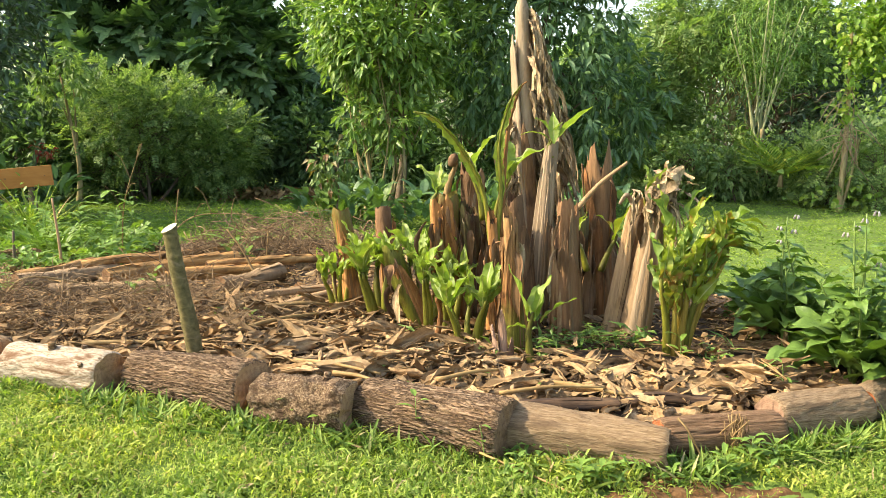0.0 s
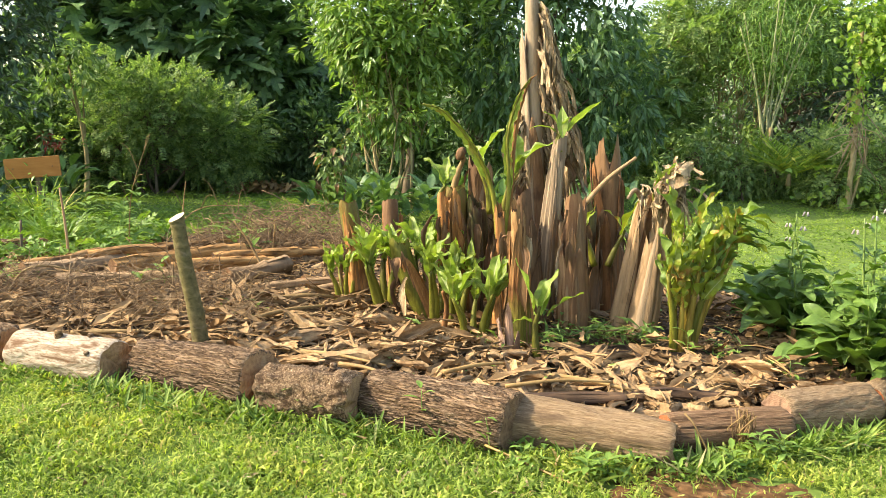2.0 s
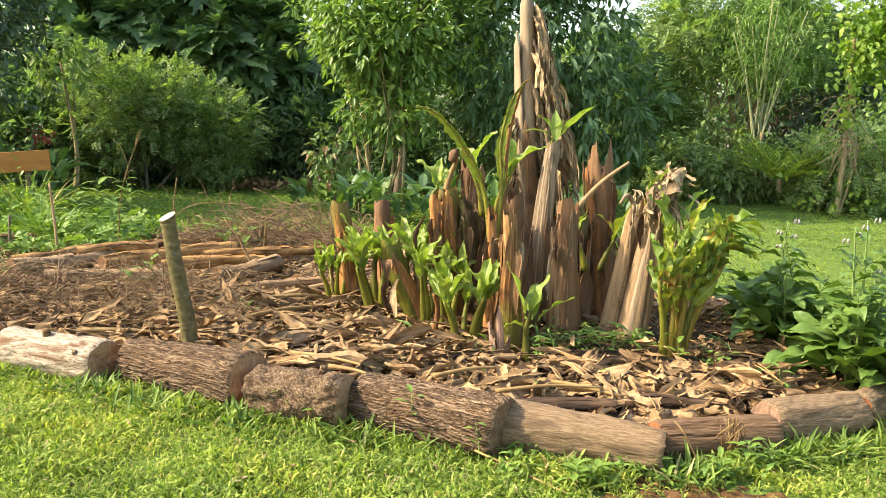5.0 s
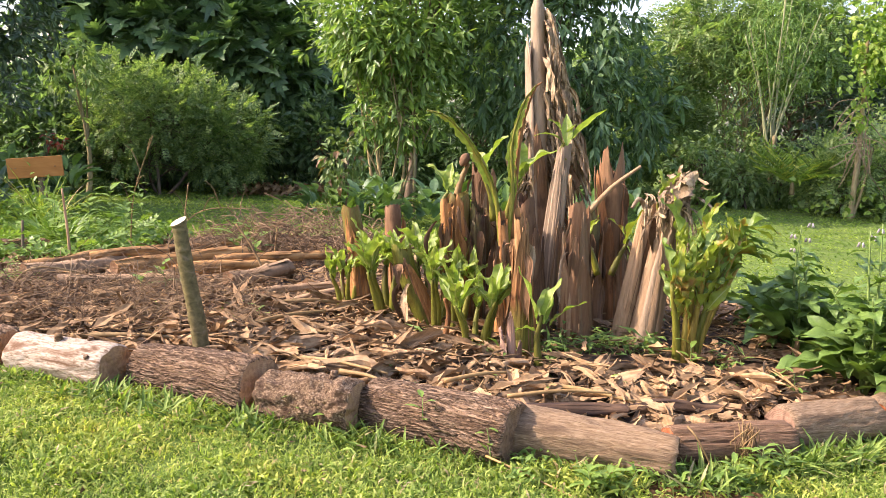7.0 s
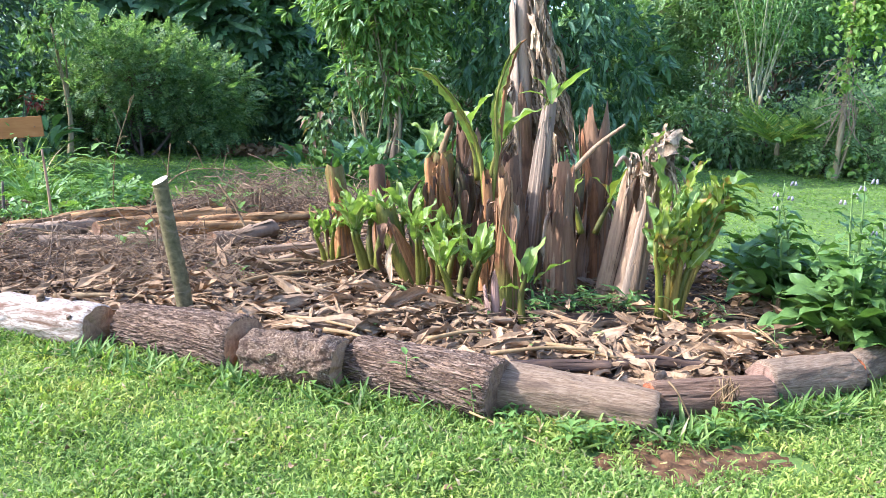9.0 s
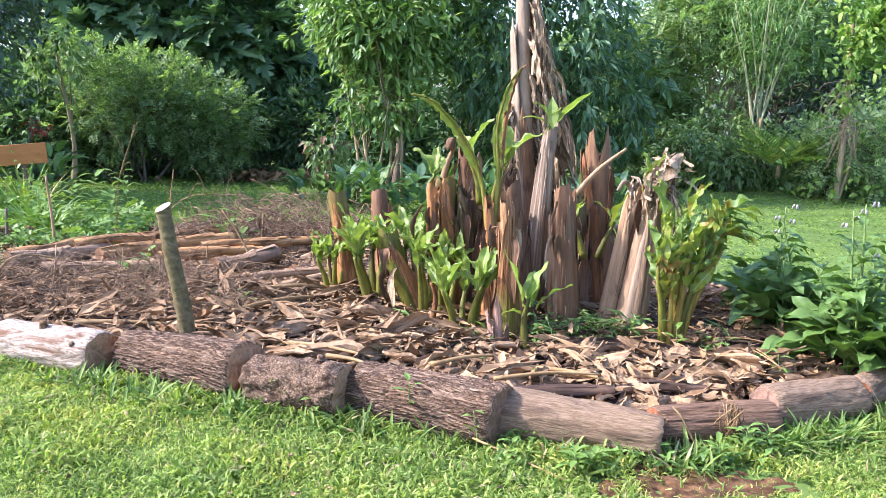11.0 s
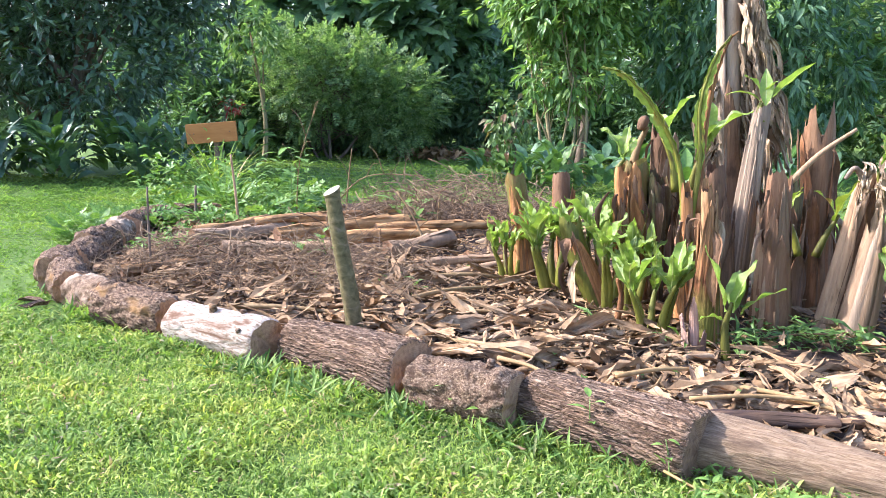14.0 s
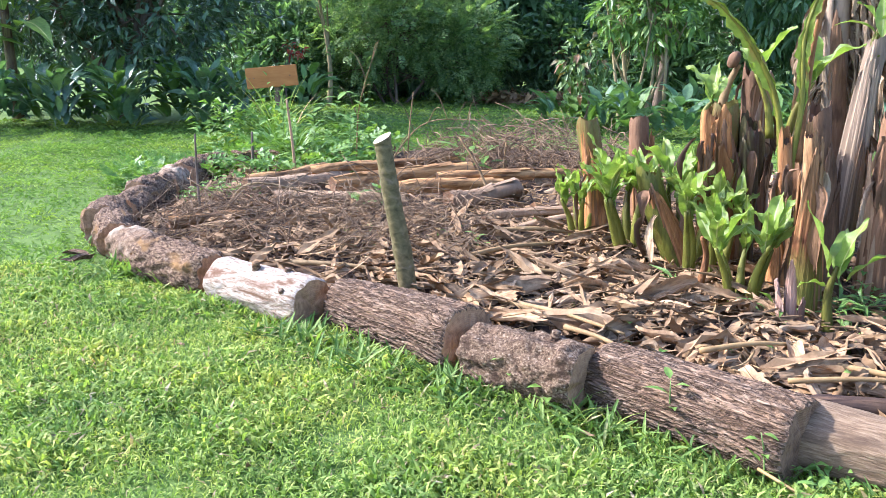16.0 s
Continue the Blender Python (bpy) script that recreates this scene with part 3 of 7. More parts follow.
def build_ground():
    ax = np.concatenate([-np.geomspace(400, 14, 12), np.linspace(-13, 13, 120), np.geomspace(14, 400, 12)])
    ay = np.concatenate([-np.geomspace(400, 3, 10), np.linspace(-2, 22, 120), np.geomspace(23, 500, 12)])
    X, Y = np.meshgrid(ax, ay, indexing="ij")
    x, y = X.ravel(), Y.ravel()
    z = ground_height(x, y)
    z[inside(BED, x, y)] -= 0.03
    solo("ground", Geo(np.stack([x, y, z], -1), grid_faces(len(ax), len(ay))), M_LAWN, "level garden lawn of short green grass", "lawn", kind="structure")
    # mulched soil of the bed
    ax, ay = np.linspace(-4.5, 3.0, 110), np.linspace(3.6, 11.0, 110)
    X, Y = np.meshgrid(ax, ay, indexing="ij")
    x, y = X.ravel(), Y.ravel()
    keep = inside(BED, x, y)
    z = bed_height(x, y)
    f = grid_faces(len(ax), len(ay))
    f = f[keep[f].all(1)]
    solo("garden_bed_soil", Geo(np.stack([x, y, z], -1), f), M_BED, "dark brown soil of the mulched planting bed", "soil", kind="structure")
    # bare patch in front of the logs
    a = np.linspace(0, 2 * np.pi, 110, endpoint=False)
    rr = np.linspace(0.02, 1, 30)
    ring = 1 + 0.25 * fractal(np.stack([np.cos(a) * 1.5, np.sin(a) * 1.5, 0 * a], -1), 3)
    px = 0.95 + 0.5 * (rr[:, None] * ring * np.cos(a)).ravel()
    py = 3.33 + 0.27 * (rr[:, None] * ring * np.sin(a)).ravel()
    pz = ground_height(px, py) + 0.012 - 0.03 * np.repeat(rr, 110) ** 6 + 0.012 * fractal(np.stack([px * 22, py * 22, 0 * px], -1), 3)
    solo("bare_soil_patch", Geo(np.stack([px, py, pz], -1), grid_faces(30, 110, True)), M_SOIL, "bare reddish brown soil patch beside the logs", "soil", kind="structure")


def grass_patch(name, count, box, size, keep, label, lay=0.75, near=False):
    x0, x1, y0, y1 = box
    x, y = rng.uniform(x0, x1, count), rng.uniform(y0, y1, count)
    ok = keep(x, y)
    clump = lattice(np.stack([x * 3.1, y * 3.1, 0 * x], -1)) + 0.6 * lattice(np.stack([x * 9, y * 9, 0 * x], -1))
    ok &= clump > rng.uniform(-2.2, -0.5, count)
    x, y, clump = x[ok], y[ok], clump[ok]
    z = ground_height(x, y)
    n = len(x)
    az = rng.uniform(0, 2 * np.pi, n)
    el = rng.beta(1.4, 1.8, n) * 1.5 * lay
    d = np.stack([np.cos(az) * np.cos(el), np.sin(az) * np.cos(el), np.sin(el)], -1)
    s = size * rng.uniform(0.45, 1.6, n) * (1 + 0.3 * clump)
    at = np.stack([x, y, z + rng.uniform(0, 0.04, n) * (size / 0.045) ** 0.5 * (1 + 0.6 * clump)], -1)
    rot = bases(d, roll=rng.normal(0, 0.5, n))
    geo = Geo()
    if near:
        kind = rng.integers(0, 3, n)
        for k, (w, b) in enumerate(((0.18, 0.1), (0.14, 0.4), (0.24, 0.25))):
            geo.add(*spread(short_blade(w, b), at[kind == k], rot[kind == k], s[kind == k]))
    else:
        geo.add(*spread(kite(1.0, 0.3, 0.2), at, rot, s))
    solo(name, geo, M_GRASS if near else M_FARGRASS, label, "grass", kind="stuff", smooth=False)


def log_fringe(line, count, label):
    """Longer uncut grass along the foot of the logs."""
    p = np.asarray(line, float)
    k = rng.integers(0, len(p) - 1, count)
    u = rng.uniform(0, 1, count)[:, None]
    q = p[k] * (1 - u) + p[k + 1] * u
    e = unit(p[k + 1] - p[k])
    q = q + np.stack([e[:, 1], -e[:, 0]], -1) * rng.normal(0.0, 0.075, count).clip(-0.04)[:, None]
    lump = lattice(np.stack([q[:, 0] * 4, q[:, 1] * 4, 0 * u[:, 0]], -1))
    ok = lump > rng.uniform(-0.9, 0.7, count)
    q, lump = q[ok], lump[ok]
    n = len(q)
    az, el = rng.uniform(0, 6.28, n), rng.uniform(0.35, 1.4, n)
    d = np.stack([np.cos(az) * np.cos(el), np.sin(az) * np.cos(el), np.sin(el)], -1)
    at = np.stack([q[:, 0], q[:, 1], rng.uniform(0, 0.03, n)], -1)
    geo = Geo(*spread(slim_leaf(1.0, 0.12, 0.5), at, bases(d, roll=rng.normal(0, 0.6, n)), rng.uniform(0.035, 0.13, n) * (1 + 0.4 * lump)))
    solo("long_grass", geo, M_LUSH, label, "grass", kind="stuff", smooth=False)


def on_lawn(x, y):
    soil = ((x - 0.94) / 0.44) ** 2 + ((y - 3.32) / 0.22) ** 2 < 1.0 + 0.9 * lattice(np.stack([x * 7, y * 7, 0 * x + 4], -1))
    return ~inside(BED, x, y) & ~(soil & (rng.uniform(0, 1, len(x)) < 0.93))


build_ground()


# ---- log border ----
def log(p0, p1, r0, r1, style, bark, end, label, knots=0, seed=0, fine=1.0, sink=0.12, ends=(True, True)):
    r = np.random.default_rng(seed)
    p0, p1 = np.array((*p0, r0 * (1 - sink))), np.array((*p1, r1 * (1 - sink)))
    length = np.linalg.norm(p1 - p0)
    ob = thing("log", ((p0[0] + p1[0]) / 2, (p0[1] + p1[1]) / 2, 0), label, "log", "logs edging the bed")
    axis = unit(p1 - p0)
    side = unit(np.cross(axis, (0, 0, 1)))
    up = np.cross(side, axis)
    fine *= {"ridged": 1.15, "scaly": 0.9}.get(style, 0.65)
    nu, nv = int(100 * fine * length / 0.75), int(200 * fine)
    u = np.linspace(0, 1, nu)
    a = np.linspace(0, 2 * np.pi, nv, endpoint=False)
    U, A = np.meshgrid(u, a, indexing="ij")
    s = (U * length).ravel()
    ca, sa = np.cos(A).ravel(), np.sin(A).ravel()
    rad = (r0 + (r1 - r0) * U).ravel()
    o = seed * 7.7
    shape = 1 + 0.05 * lattice(np.stack([ca * 1.3 + o, sa * 1.3, s * 2.5], -1))
    if style == "ridged":
        turn = A.ravel() + 0.9 * s * s + 0.12 * lattice(np.stack([ca * 2 + o, sa * 2, s * 5], -1))
        ct, st = np.cos(turn), np.sin(turn)
        n1 = lattice(np.stack([ct * 11 + o, st * 11, s * 6.0], -1))
        n2 = lattice(np.stack([ct * 19 + o, st * 19, s * 13.0], -1))
        crack = np.exp(-(n1 / 0.12) ** 2) + 0.6 * np.exp(-(n2 / 0.15) ** 2)
        d = 0.007 - 0.014 * np.minimum(crack, 1.15) + 0.0035 * lattice(np.stack([ct * 34 + o, st * 34, s * 40], -1))
    elif style == "scaly":
        n1 = fractal(np.stack([ca * 4 + o, sa * 4, s * 22], -1), 4)
        d = 0.01 * n1 + (0.016 if fine > 0.5 else 0.006) * lattice(np.stack([ca * 2.4 + o, sa * 2.4, s * 11], -1)) + (0.0 if fine > 0.5 else 0.012) * (np.floor(s * 9 + 1.5 * lattice(np.stack([ca * 2 + o, sa * 2, s * 3], -1))) % 2) + 0.007 * np.abs(lattice(np.stack([ca * 7 + o, sa * 7, s * 45], -1)))
    elif style == "split":
        n1 = lattice(np.stack([ca * 5 + o, sa * 5, s * 1.6], -1))
        d = 0.004 * fractal(np.stack([ca * 3 + o, sa * 3, s * 4], -1), 3) - 0.012 * np.exp(-(n1 / 0.06) ** 2)
    else:
        d = 0.006 * fractal(np.stack([ca * 2.2 + o, sa * 2.2, s * 7], -1), 4)
        peel = lattice(np.stack([ca * 2.5 + o, sa * 2.5, s * 5 + 9], -1))
        d -= 0.004 * (peel > 0.25)
    for _ in range(knots):
        ka, ks, kr = r.uniform(-2.6, -0.5), r.uniform(0.12, 0.85) * length, r.uniform(0.018, 0.03)
        dist2 = ((s - ks) ** 2 + (rad * ((A.ravel() - ka + np.pi) % (2 * np.pi) - np.pi)) ** 2) / kr ** 2
        d += 0.016 * np.exp(-dist2) - 0.022 * np.exp(-dist2 * 6)
    worn = np.minimum(U, 1 - U).ravel() * length
    rad = rad * shape + d - 0.012 * np.exp(-worn / 0.012)
    rough_end = 0.01 * lattice(np.stack([ca * 3 + o, sa * 3, U.ravel() * 2 + 4], -1))
    cen = p0 + axis * (s + rough_end)[:, None]
    v = cen + rad[:, None] * (ca[:, None] * side + sa[:, None] * up)
    part("bark", Geo(v, grid_faces(nu, nv, True)), bark, ob, turn=grain(p0, p1))
    for k, on in ((0, ends[0]), (1, ends[1])):
        if not on:
            continue
        rim = v.reshape(nu, nv, 3)[0 if k == 0 else -1]
        c = rim.mean(0)
        rr = np.linspace(1.0, 0.01, 6)
        ring = c + (rim - c)[None] * rr[:, None, None]
        deep = 0.004 + 0.004 * fractal(ring.reshape(-1, 3) * 25, 3).reshape(6, nv) + 0.006 * (rr[:, None] < 0.9) * (rr[:, None] > 0.84)
        deep += 0.012 * np.exp(-(((a - r.uniform(0, 6) + np.pi) % (2 * np.pi) - np.pi) / 0.03) ** 2)[None] * (1 - rr[:, None])
        deep[0] = 0
        ring = ring + (axis if k == 0 else -axis) * deep[..., None]
        part("cut_end", Geo(ring.reshape(-1, 3), grid_faces(6, nv, True)), end[k] if isinstance(end, tuple) else end, ob, "sawn end with growth rings", turn=grain(c, c + axis))
    return ob


ridged = "grey-brown log with deeply ridged bark"
bleached = log((-2.5, 5.04), (-1.84, 4.72), 0.125, 0.142, "pale", M_PALEBARK, M_END, "bleached log with most of its bark peeled", 3, 1)
log((-1.72, 4.80), (-0.995, 4.36), 0.128, 0.165, "ridged", M_BARK, M_END, ridged + " flaring at one end", 0, 2)
knotty = log((-0.955, 4.31), (-0.485, 4.10), 0.134, 0.146, "scaly", M_ROUGHBARK, M_END, "short brown log with scaly knotted bark", 3, 3)
log((-0.42, 4.22), (0.245, 3.77), 0.132, 0.152, "ridged", M_BARK, M_DARKEND, ridged + " on the grass", 0, 4)
log((0.26, 3.88), (0.94, 3.61), 0.128, 0.108, "smooth", M_SMOOTHLOG, M_DARKEND, "weathered bare brown log with a knot", 1, 5)
log((0.95, 3.77), (1.55, 3.85), 0.100, 0.102, "split", M_REDLOG, (M_REDEND, M_DARKEND), "thin red-brown log with long splits", 0, 6)
log((1.56, 3.95), (2.12, 4.13), 0.122, 0.118, "smooth", M_SMOOTHLOG, M_PINKEND, "smooth tan log in the border", 1, 7)
log((2.17, 4.2), (2.6, 4.54), 0.1, 0.1, "smooth", M_SMOOTHLOG, M_REDEND, "smooth log with a fresh red end", 0, 9)
log((2.66, 4.6), (2.78, 5.3), 0.125, 0.125, "scaly", M_ROUGHBARK, M_END, "grey log behind broad weeds", 0, 8, 0.5)
dark = "dark weathered log with flaking bark"
for k, (q0, q1, ra, rb) in enumerate([
        ((-2.56, 5.07), (-3.1, 5.30), 0.125, 0.135), ((-3.12, 5.36), (-3.44, 5.58), 0.122, 0.12), ((-3.5, 5.60), (-3.72, 5.9), 0.128, 0.14), ((-3.76, 5.86), (-3.98, 6.22), 0.15, 0.14),
        ((-3.93, 6.3), (-4.02, 6.72), 0.125, 0.135), ((-4.1, 6.76), (-4.16, 7.2), 0.14, 0.13), ((-4.16, 7.25), (-4.33, 7.72), 0.12, 0.125),
        ((-4.3, 7.78), (-4.4, 8.2), 0.13, 0.12), ((-4.36, 8.24), (-4.36, 8.6), 0.12, 0.115), ((-4.3, 8.66), (-3.85, 8.88), 0.115, 0.11)]):
    log(q0, q1, ra, rb, "scaly", M_PALEPATCH if k in (1, 6) else M_DARKLOG, M_END, "dark log with a pale peeled patch" if k in (1, 6) else dark, 1, 20 + k, 0.5)


def branch_stub(log_thing, at, lean, height, radius):
    p = curve([at, np.asarray(at) + np.asarray(lean) * 0.5 + (0, 0, height * 0.5), np.asarray(at) + lean + (0, 0, height)], 7)
    part("branch_stub", Geo(*tube(p, np.linspace(radius * 1.4, radius, 7), 10)), M_DARKLOG, log_thing, "short sawn branch stub")


branch_stub(bleached, (-2.2, 4.86, 0.2), np.array((0.0, -0.01, 0)), 0.08, 0.02)
branch_stub(bleached, (-1.98, 4.7, 0.16), np.array((0.0, -0.05, 0)), 0.05, 0.014)
branch_stub(bleached, (-2.02, 4.82, 0.22), np.array((0.01, 0.0, 0)), 0.05, 0.016)
branch_stub(knotty, (-0.62, 4.2, 0.22), np.array((0.01, 0, 0)), 0.07, 0.018)


# ---- stake ----
def stake():
    ob = thing("wooden_stake", (-1.45, 5.0, 0.1), "green-barked cut wooden stake leaning in the bed", "stake")
    p = curve([(-1.425, 5.0, 0.02), (-1.46, 5.0, 0.3), (-1.52, 5.0, 0.62), (-1.567, 5.0, 0.915)], 90)
    t, s, b = frames_along(p)
    n = 28
    a = np.arange(n) * 2 * np.pi / n
    z = np.linspace(0, 1, 90)
    rad = 0.049 - 0.008 * z + 0.0035 * np.exp(-((z * 9 + 0.2 * np.sin(z * 40)) % 1 - 0.5) ** 2 / 0.008) + 0.008 * np.exp(-z / 0.05)
    rad = rad[:, None] * (1 + 0.03 * lattice(np.stack([np.cos(a)[None] * 2 + 0 * z[:, None], np.sin(a)[None] * 2 + 0 * z[:, None], z[:, None] * 12 + 0 * a[None]], -1).reshape(-1, 3)).reshape(90, n))
    rad[-3:] *= 1.06
    v = p[:, None] + rad[..., None] * (np.cos(a)[None, :, None] * s[:, None] + np.sin(a)[None, :, None] * b[:, None])
    v[-4:, :, 2] += (0.3 * (v[-4:, :, 0] - p[-1, 0]) + 0.35 * (v[-4:, :, 1] - p[-1, 1])) * np.array([0.2, 0.5, 0.8, 1])[:, None]
    part("bark", Geo(v.reshape(-1, 3), grid_faces(90, n, True)), M_GREENBARK, ob)
    rim = v[-1]
    c = rim.mean(0)
    rr = np.linspace(1, 0.02, 6)
    top = c + (rim - c)[None] * rr[:, None, None]
    top[1:, :, 2] += 0.002
    part("cut_end", Geo(top.reshape(-1, 3), grid_faces(6, n, True)), M_PALECUT, ob, "pale sawn top")


stake()


# ---- sign ----
def box_geo(cx, cy, cz, sx, sy, sz, bevel=0.004, turn=None):
    bm = bmesh.new()
    bmesh.ops.create_cube(bm, size=1.0, matrix=Matrix.Diagonal((sx, sy, sz, 1)))
    bmesh.ops.bevel(bm, geom=bm.edges[:], offset=bevel, segments=2, affect="EDGES", profile=0.6)
    if turn:
        bmesh.ops.rotate(bm, verts=bm.verts[:], cent=(0, 0, 0), matrix=turn)
    bmesh.ops.translate(bm, verts=bm.verts[:], vec=(cx, cy, cz))
    return bm


def part_bm(name, bm, mat, parent, label=""):
    me = bpy.data.meshes.new(name)
    bm.to_mesh(me)
    bm.free()
    me.materials.append(mat)
    return part(name, me, mat, parent, label)


def sign():
    ob = thing("sign_board", (-4.78, 10.8, 0), "bare orange-brown wooden board sign on a stake", "sign")
    tilt = Euler((0, radians(-5.5), radians(6))).to_matrix()
    part_bm("board", box_geo(-4.77, 10.8, 0.81, 0.65, 0.03, 0.25, 0.005, tilt), M_BOARD, ob)
    part_bm("post", box_geo(-4.72, 10.845, 0.4, 0.06, 0.05, 0.95, 0.004), M_TRUNK, ob)
    for dx in (-0.27, -0.22, 0.24):
        part("nail", Geo(*tube([(-4.77 + dx, 10.79, 0.81 + dx * 0.095), (-4.77 + dx, 10.773 + 0.1 * dx, 0.81 + dx * 0.095)], 0.008, 8)), M_DARKEND, ob)

    r = np.random.default_rng(21)
    for k in range(16):
        at = (-4.72 + r.normal(0, 0.12), 10.74, 0.62 + r.uniform(-0.2, 0.26) * (1 if k % 3 else 0.4))
        kv, kf = placed(slim_leaf(r.uniform(0.05, 0.1), 0.045, 0.3), at, unit(r.normal(size=3) + (0, -0.6, 0.2)))
        part("vine_leaf", Geo(kv, kf), M_SEEDLING, ob, "small green vine leaf")


sign()


# ---- banana clump ----
def sheath(base, top, r0, r1, a0, arc, peel, length, seed, ragged=0.08, drop=0.0):
    """A curved strip of leaf sheath wrapped on a leaning stem; it narrows to a torn tip that peels away."""
    r = np.random.default_rng(seed)
    nu, nv = 22, 11
    w = np.linspace(0, 1, nu)[:, None]
    v = np.linspace(-0.5, 0.5, nv)
    base, top = np.asarray(base, float), np.asarray(top, float)
    tip = r.uniform(-0.3, 0.3)
    rag = -ragged * (2.2 * np.abs(v - tip) + 0.25 * lattice(np.stack([v * 9 + seed, 0 * v, 0 * v], -1)))
    L = np.linalg.norm(top - base)
    U = drop + (length - drop) * w + rag[None] * w ** 2.5
    cen = base + U[..., None] * (top - base)
    rad = r0 + (r1 - r0) * U + 0.006 + peel * L * np.clip(w - 0.5, 0, 1) ** 2 + 0.012 * w * (2 * np.abs(v)[None]) ** 2 * r.uniform(-0.4, 1.0) + 0.004 * np.sin(v * r.uniform(10, 24) + r.uniform(0, 6))[None]
    A = a0 + (tip * w ** 2 + v[None] * (1 - 0.62 * w ** 2.2)) * arc + 0.2 * r.normal() * U
    pos = cen + np.stack([rad * np.cos(A), rad * np.sin(A), 0 * A], -1)
    back = pos.copy()
    back[..., :2] -= (pos - cen)[..., :2] * (0.005 / np.maximum(rad, 0.01))[..., None]
    vv = np.concatenate([pos.reshape(-1, 3), back.reshape(-1, 3)])
    f = grid_faces(nu, nv)
    m = nu * nv
    edge = np.concatenate([np.arange(nv), np.arange(1, nu) * nv + nv - 1, (m - 1 - np.arange(1, nv)), (np.arange(nu - 2, 0, -1) * nv)])
    nxt = np.roll(edge, -1)
    return vv, np.concatenate([f, f[:, ::-1] + m, np.stack([edge, edge + m, nxt + m, nxt], -1)])


M_DRYHANG = fibre_material("shrivelled_leaf", [(0.3, (0.13, 0.0833, 0.0425)), (0.48, (0.32, 0.2303, 0.1275)), (0.66, (0.52, 0.4018, 0.2422))], (26, 26, 1.6), 4.0, 0.85, 0.006, (0.08, 0.052, 0.032), 0.62)


def hanging_strip(at, out, drop, width, seed, flare=0.0, crinkle=0.002):
    """A dead leaf hanging from a stem, folded along its rib and slightly twisted, with a torn end."""
    r = np.random.default_rng(seed)
    n = 12
    u = np.linspace(0, 1, n)
    reach = r.uniform(0.01, 0.05)
    path = np.asarray(at) + np.stack([np.cos(out) * reach * np.sin(u * 2.0) * 1.6, np.sin(out) * reach * np.sin(u * 2.0) * 1.6, 0.02 * np.sin(u * 4) - drop * u ** 1.15], -1)
    path[:, :2] += flare * u[:, None] * np.array((math.cos(out), math.sin(out)))
    path[:, :2] += 0.012 * np.sin(u * r.uniform(3, 8) + r.uniform(0, 6))[:, None] * r.normal(0, 1, 2)
    tw = r.uniform(0, 3.1) + u * r.uniform(-1.2, 1.2)
    x = np.linspace(-1, 1, 5)
    w = width / 2 * (0.3 + 0.7 * np.sin(np.pi * np.clip(u, 0.05, 0.93)) ** 0.7) * (1 + 0.3 * np.sin(u * r.uniform(5, 14) + r.uniform(0, 6)))
    side = np.stack([np.cos(tw), np.sin(tw), 0 * tw], -1)
    nor = np.stack([-np.sin(tw), np.cos(tw), 0 * tw], -1)
    crease = np.array((0.8, 0.0, 0.7, 0.1, 0.9)) * r.uniform(0.4, 1.2)
    v = path[:, None] + (w[:, None] * x)[..., None] * side[:, None] + (w[:, None] * crease + r.normal(0, crinkle, (n, 5)))[..., None] * nor[:, None]
    v[-1, :, 2] += r.uniform(-0.05, 0.05, 5)
    return v.reshape(-1, 3), grid_faces(n, 5)


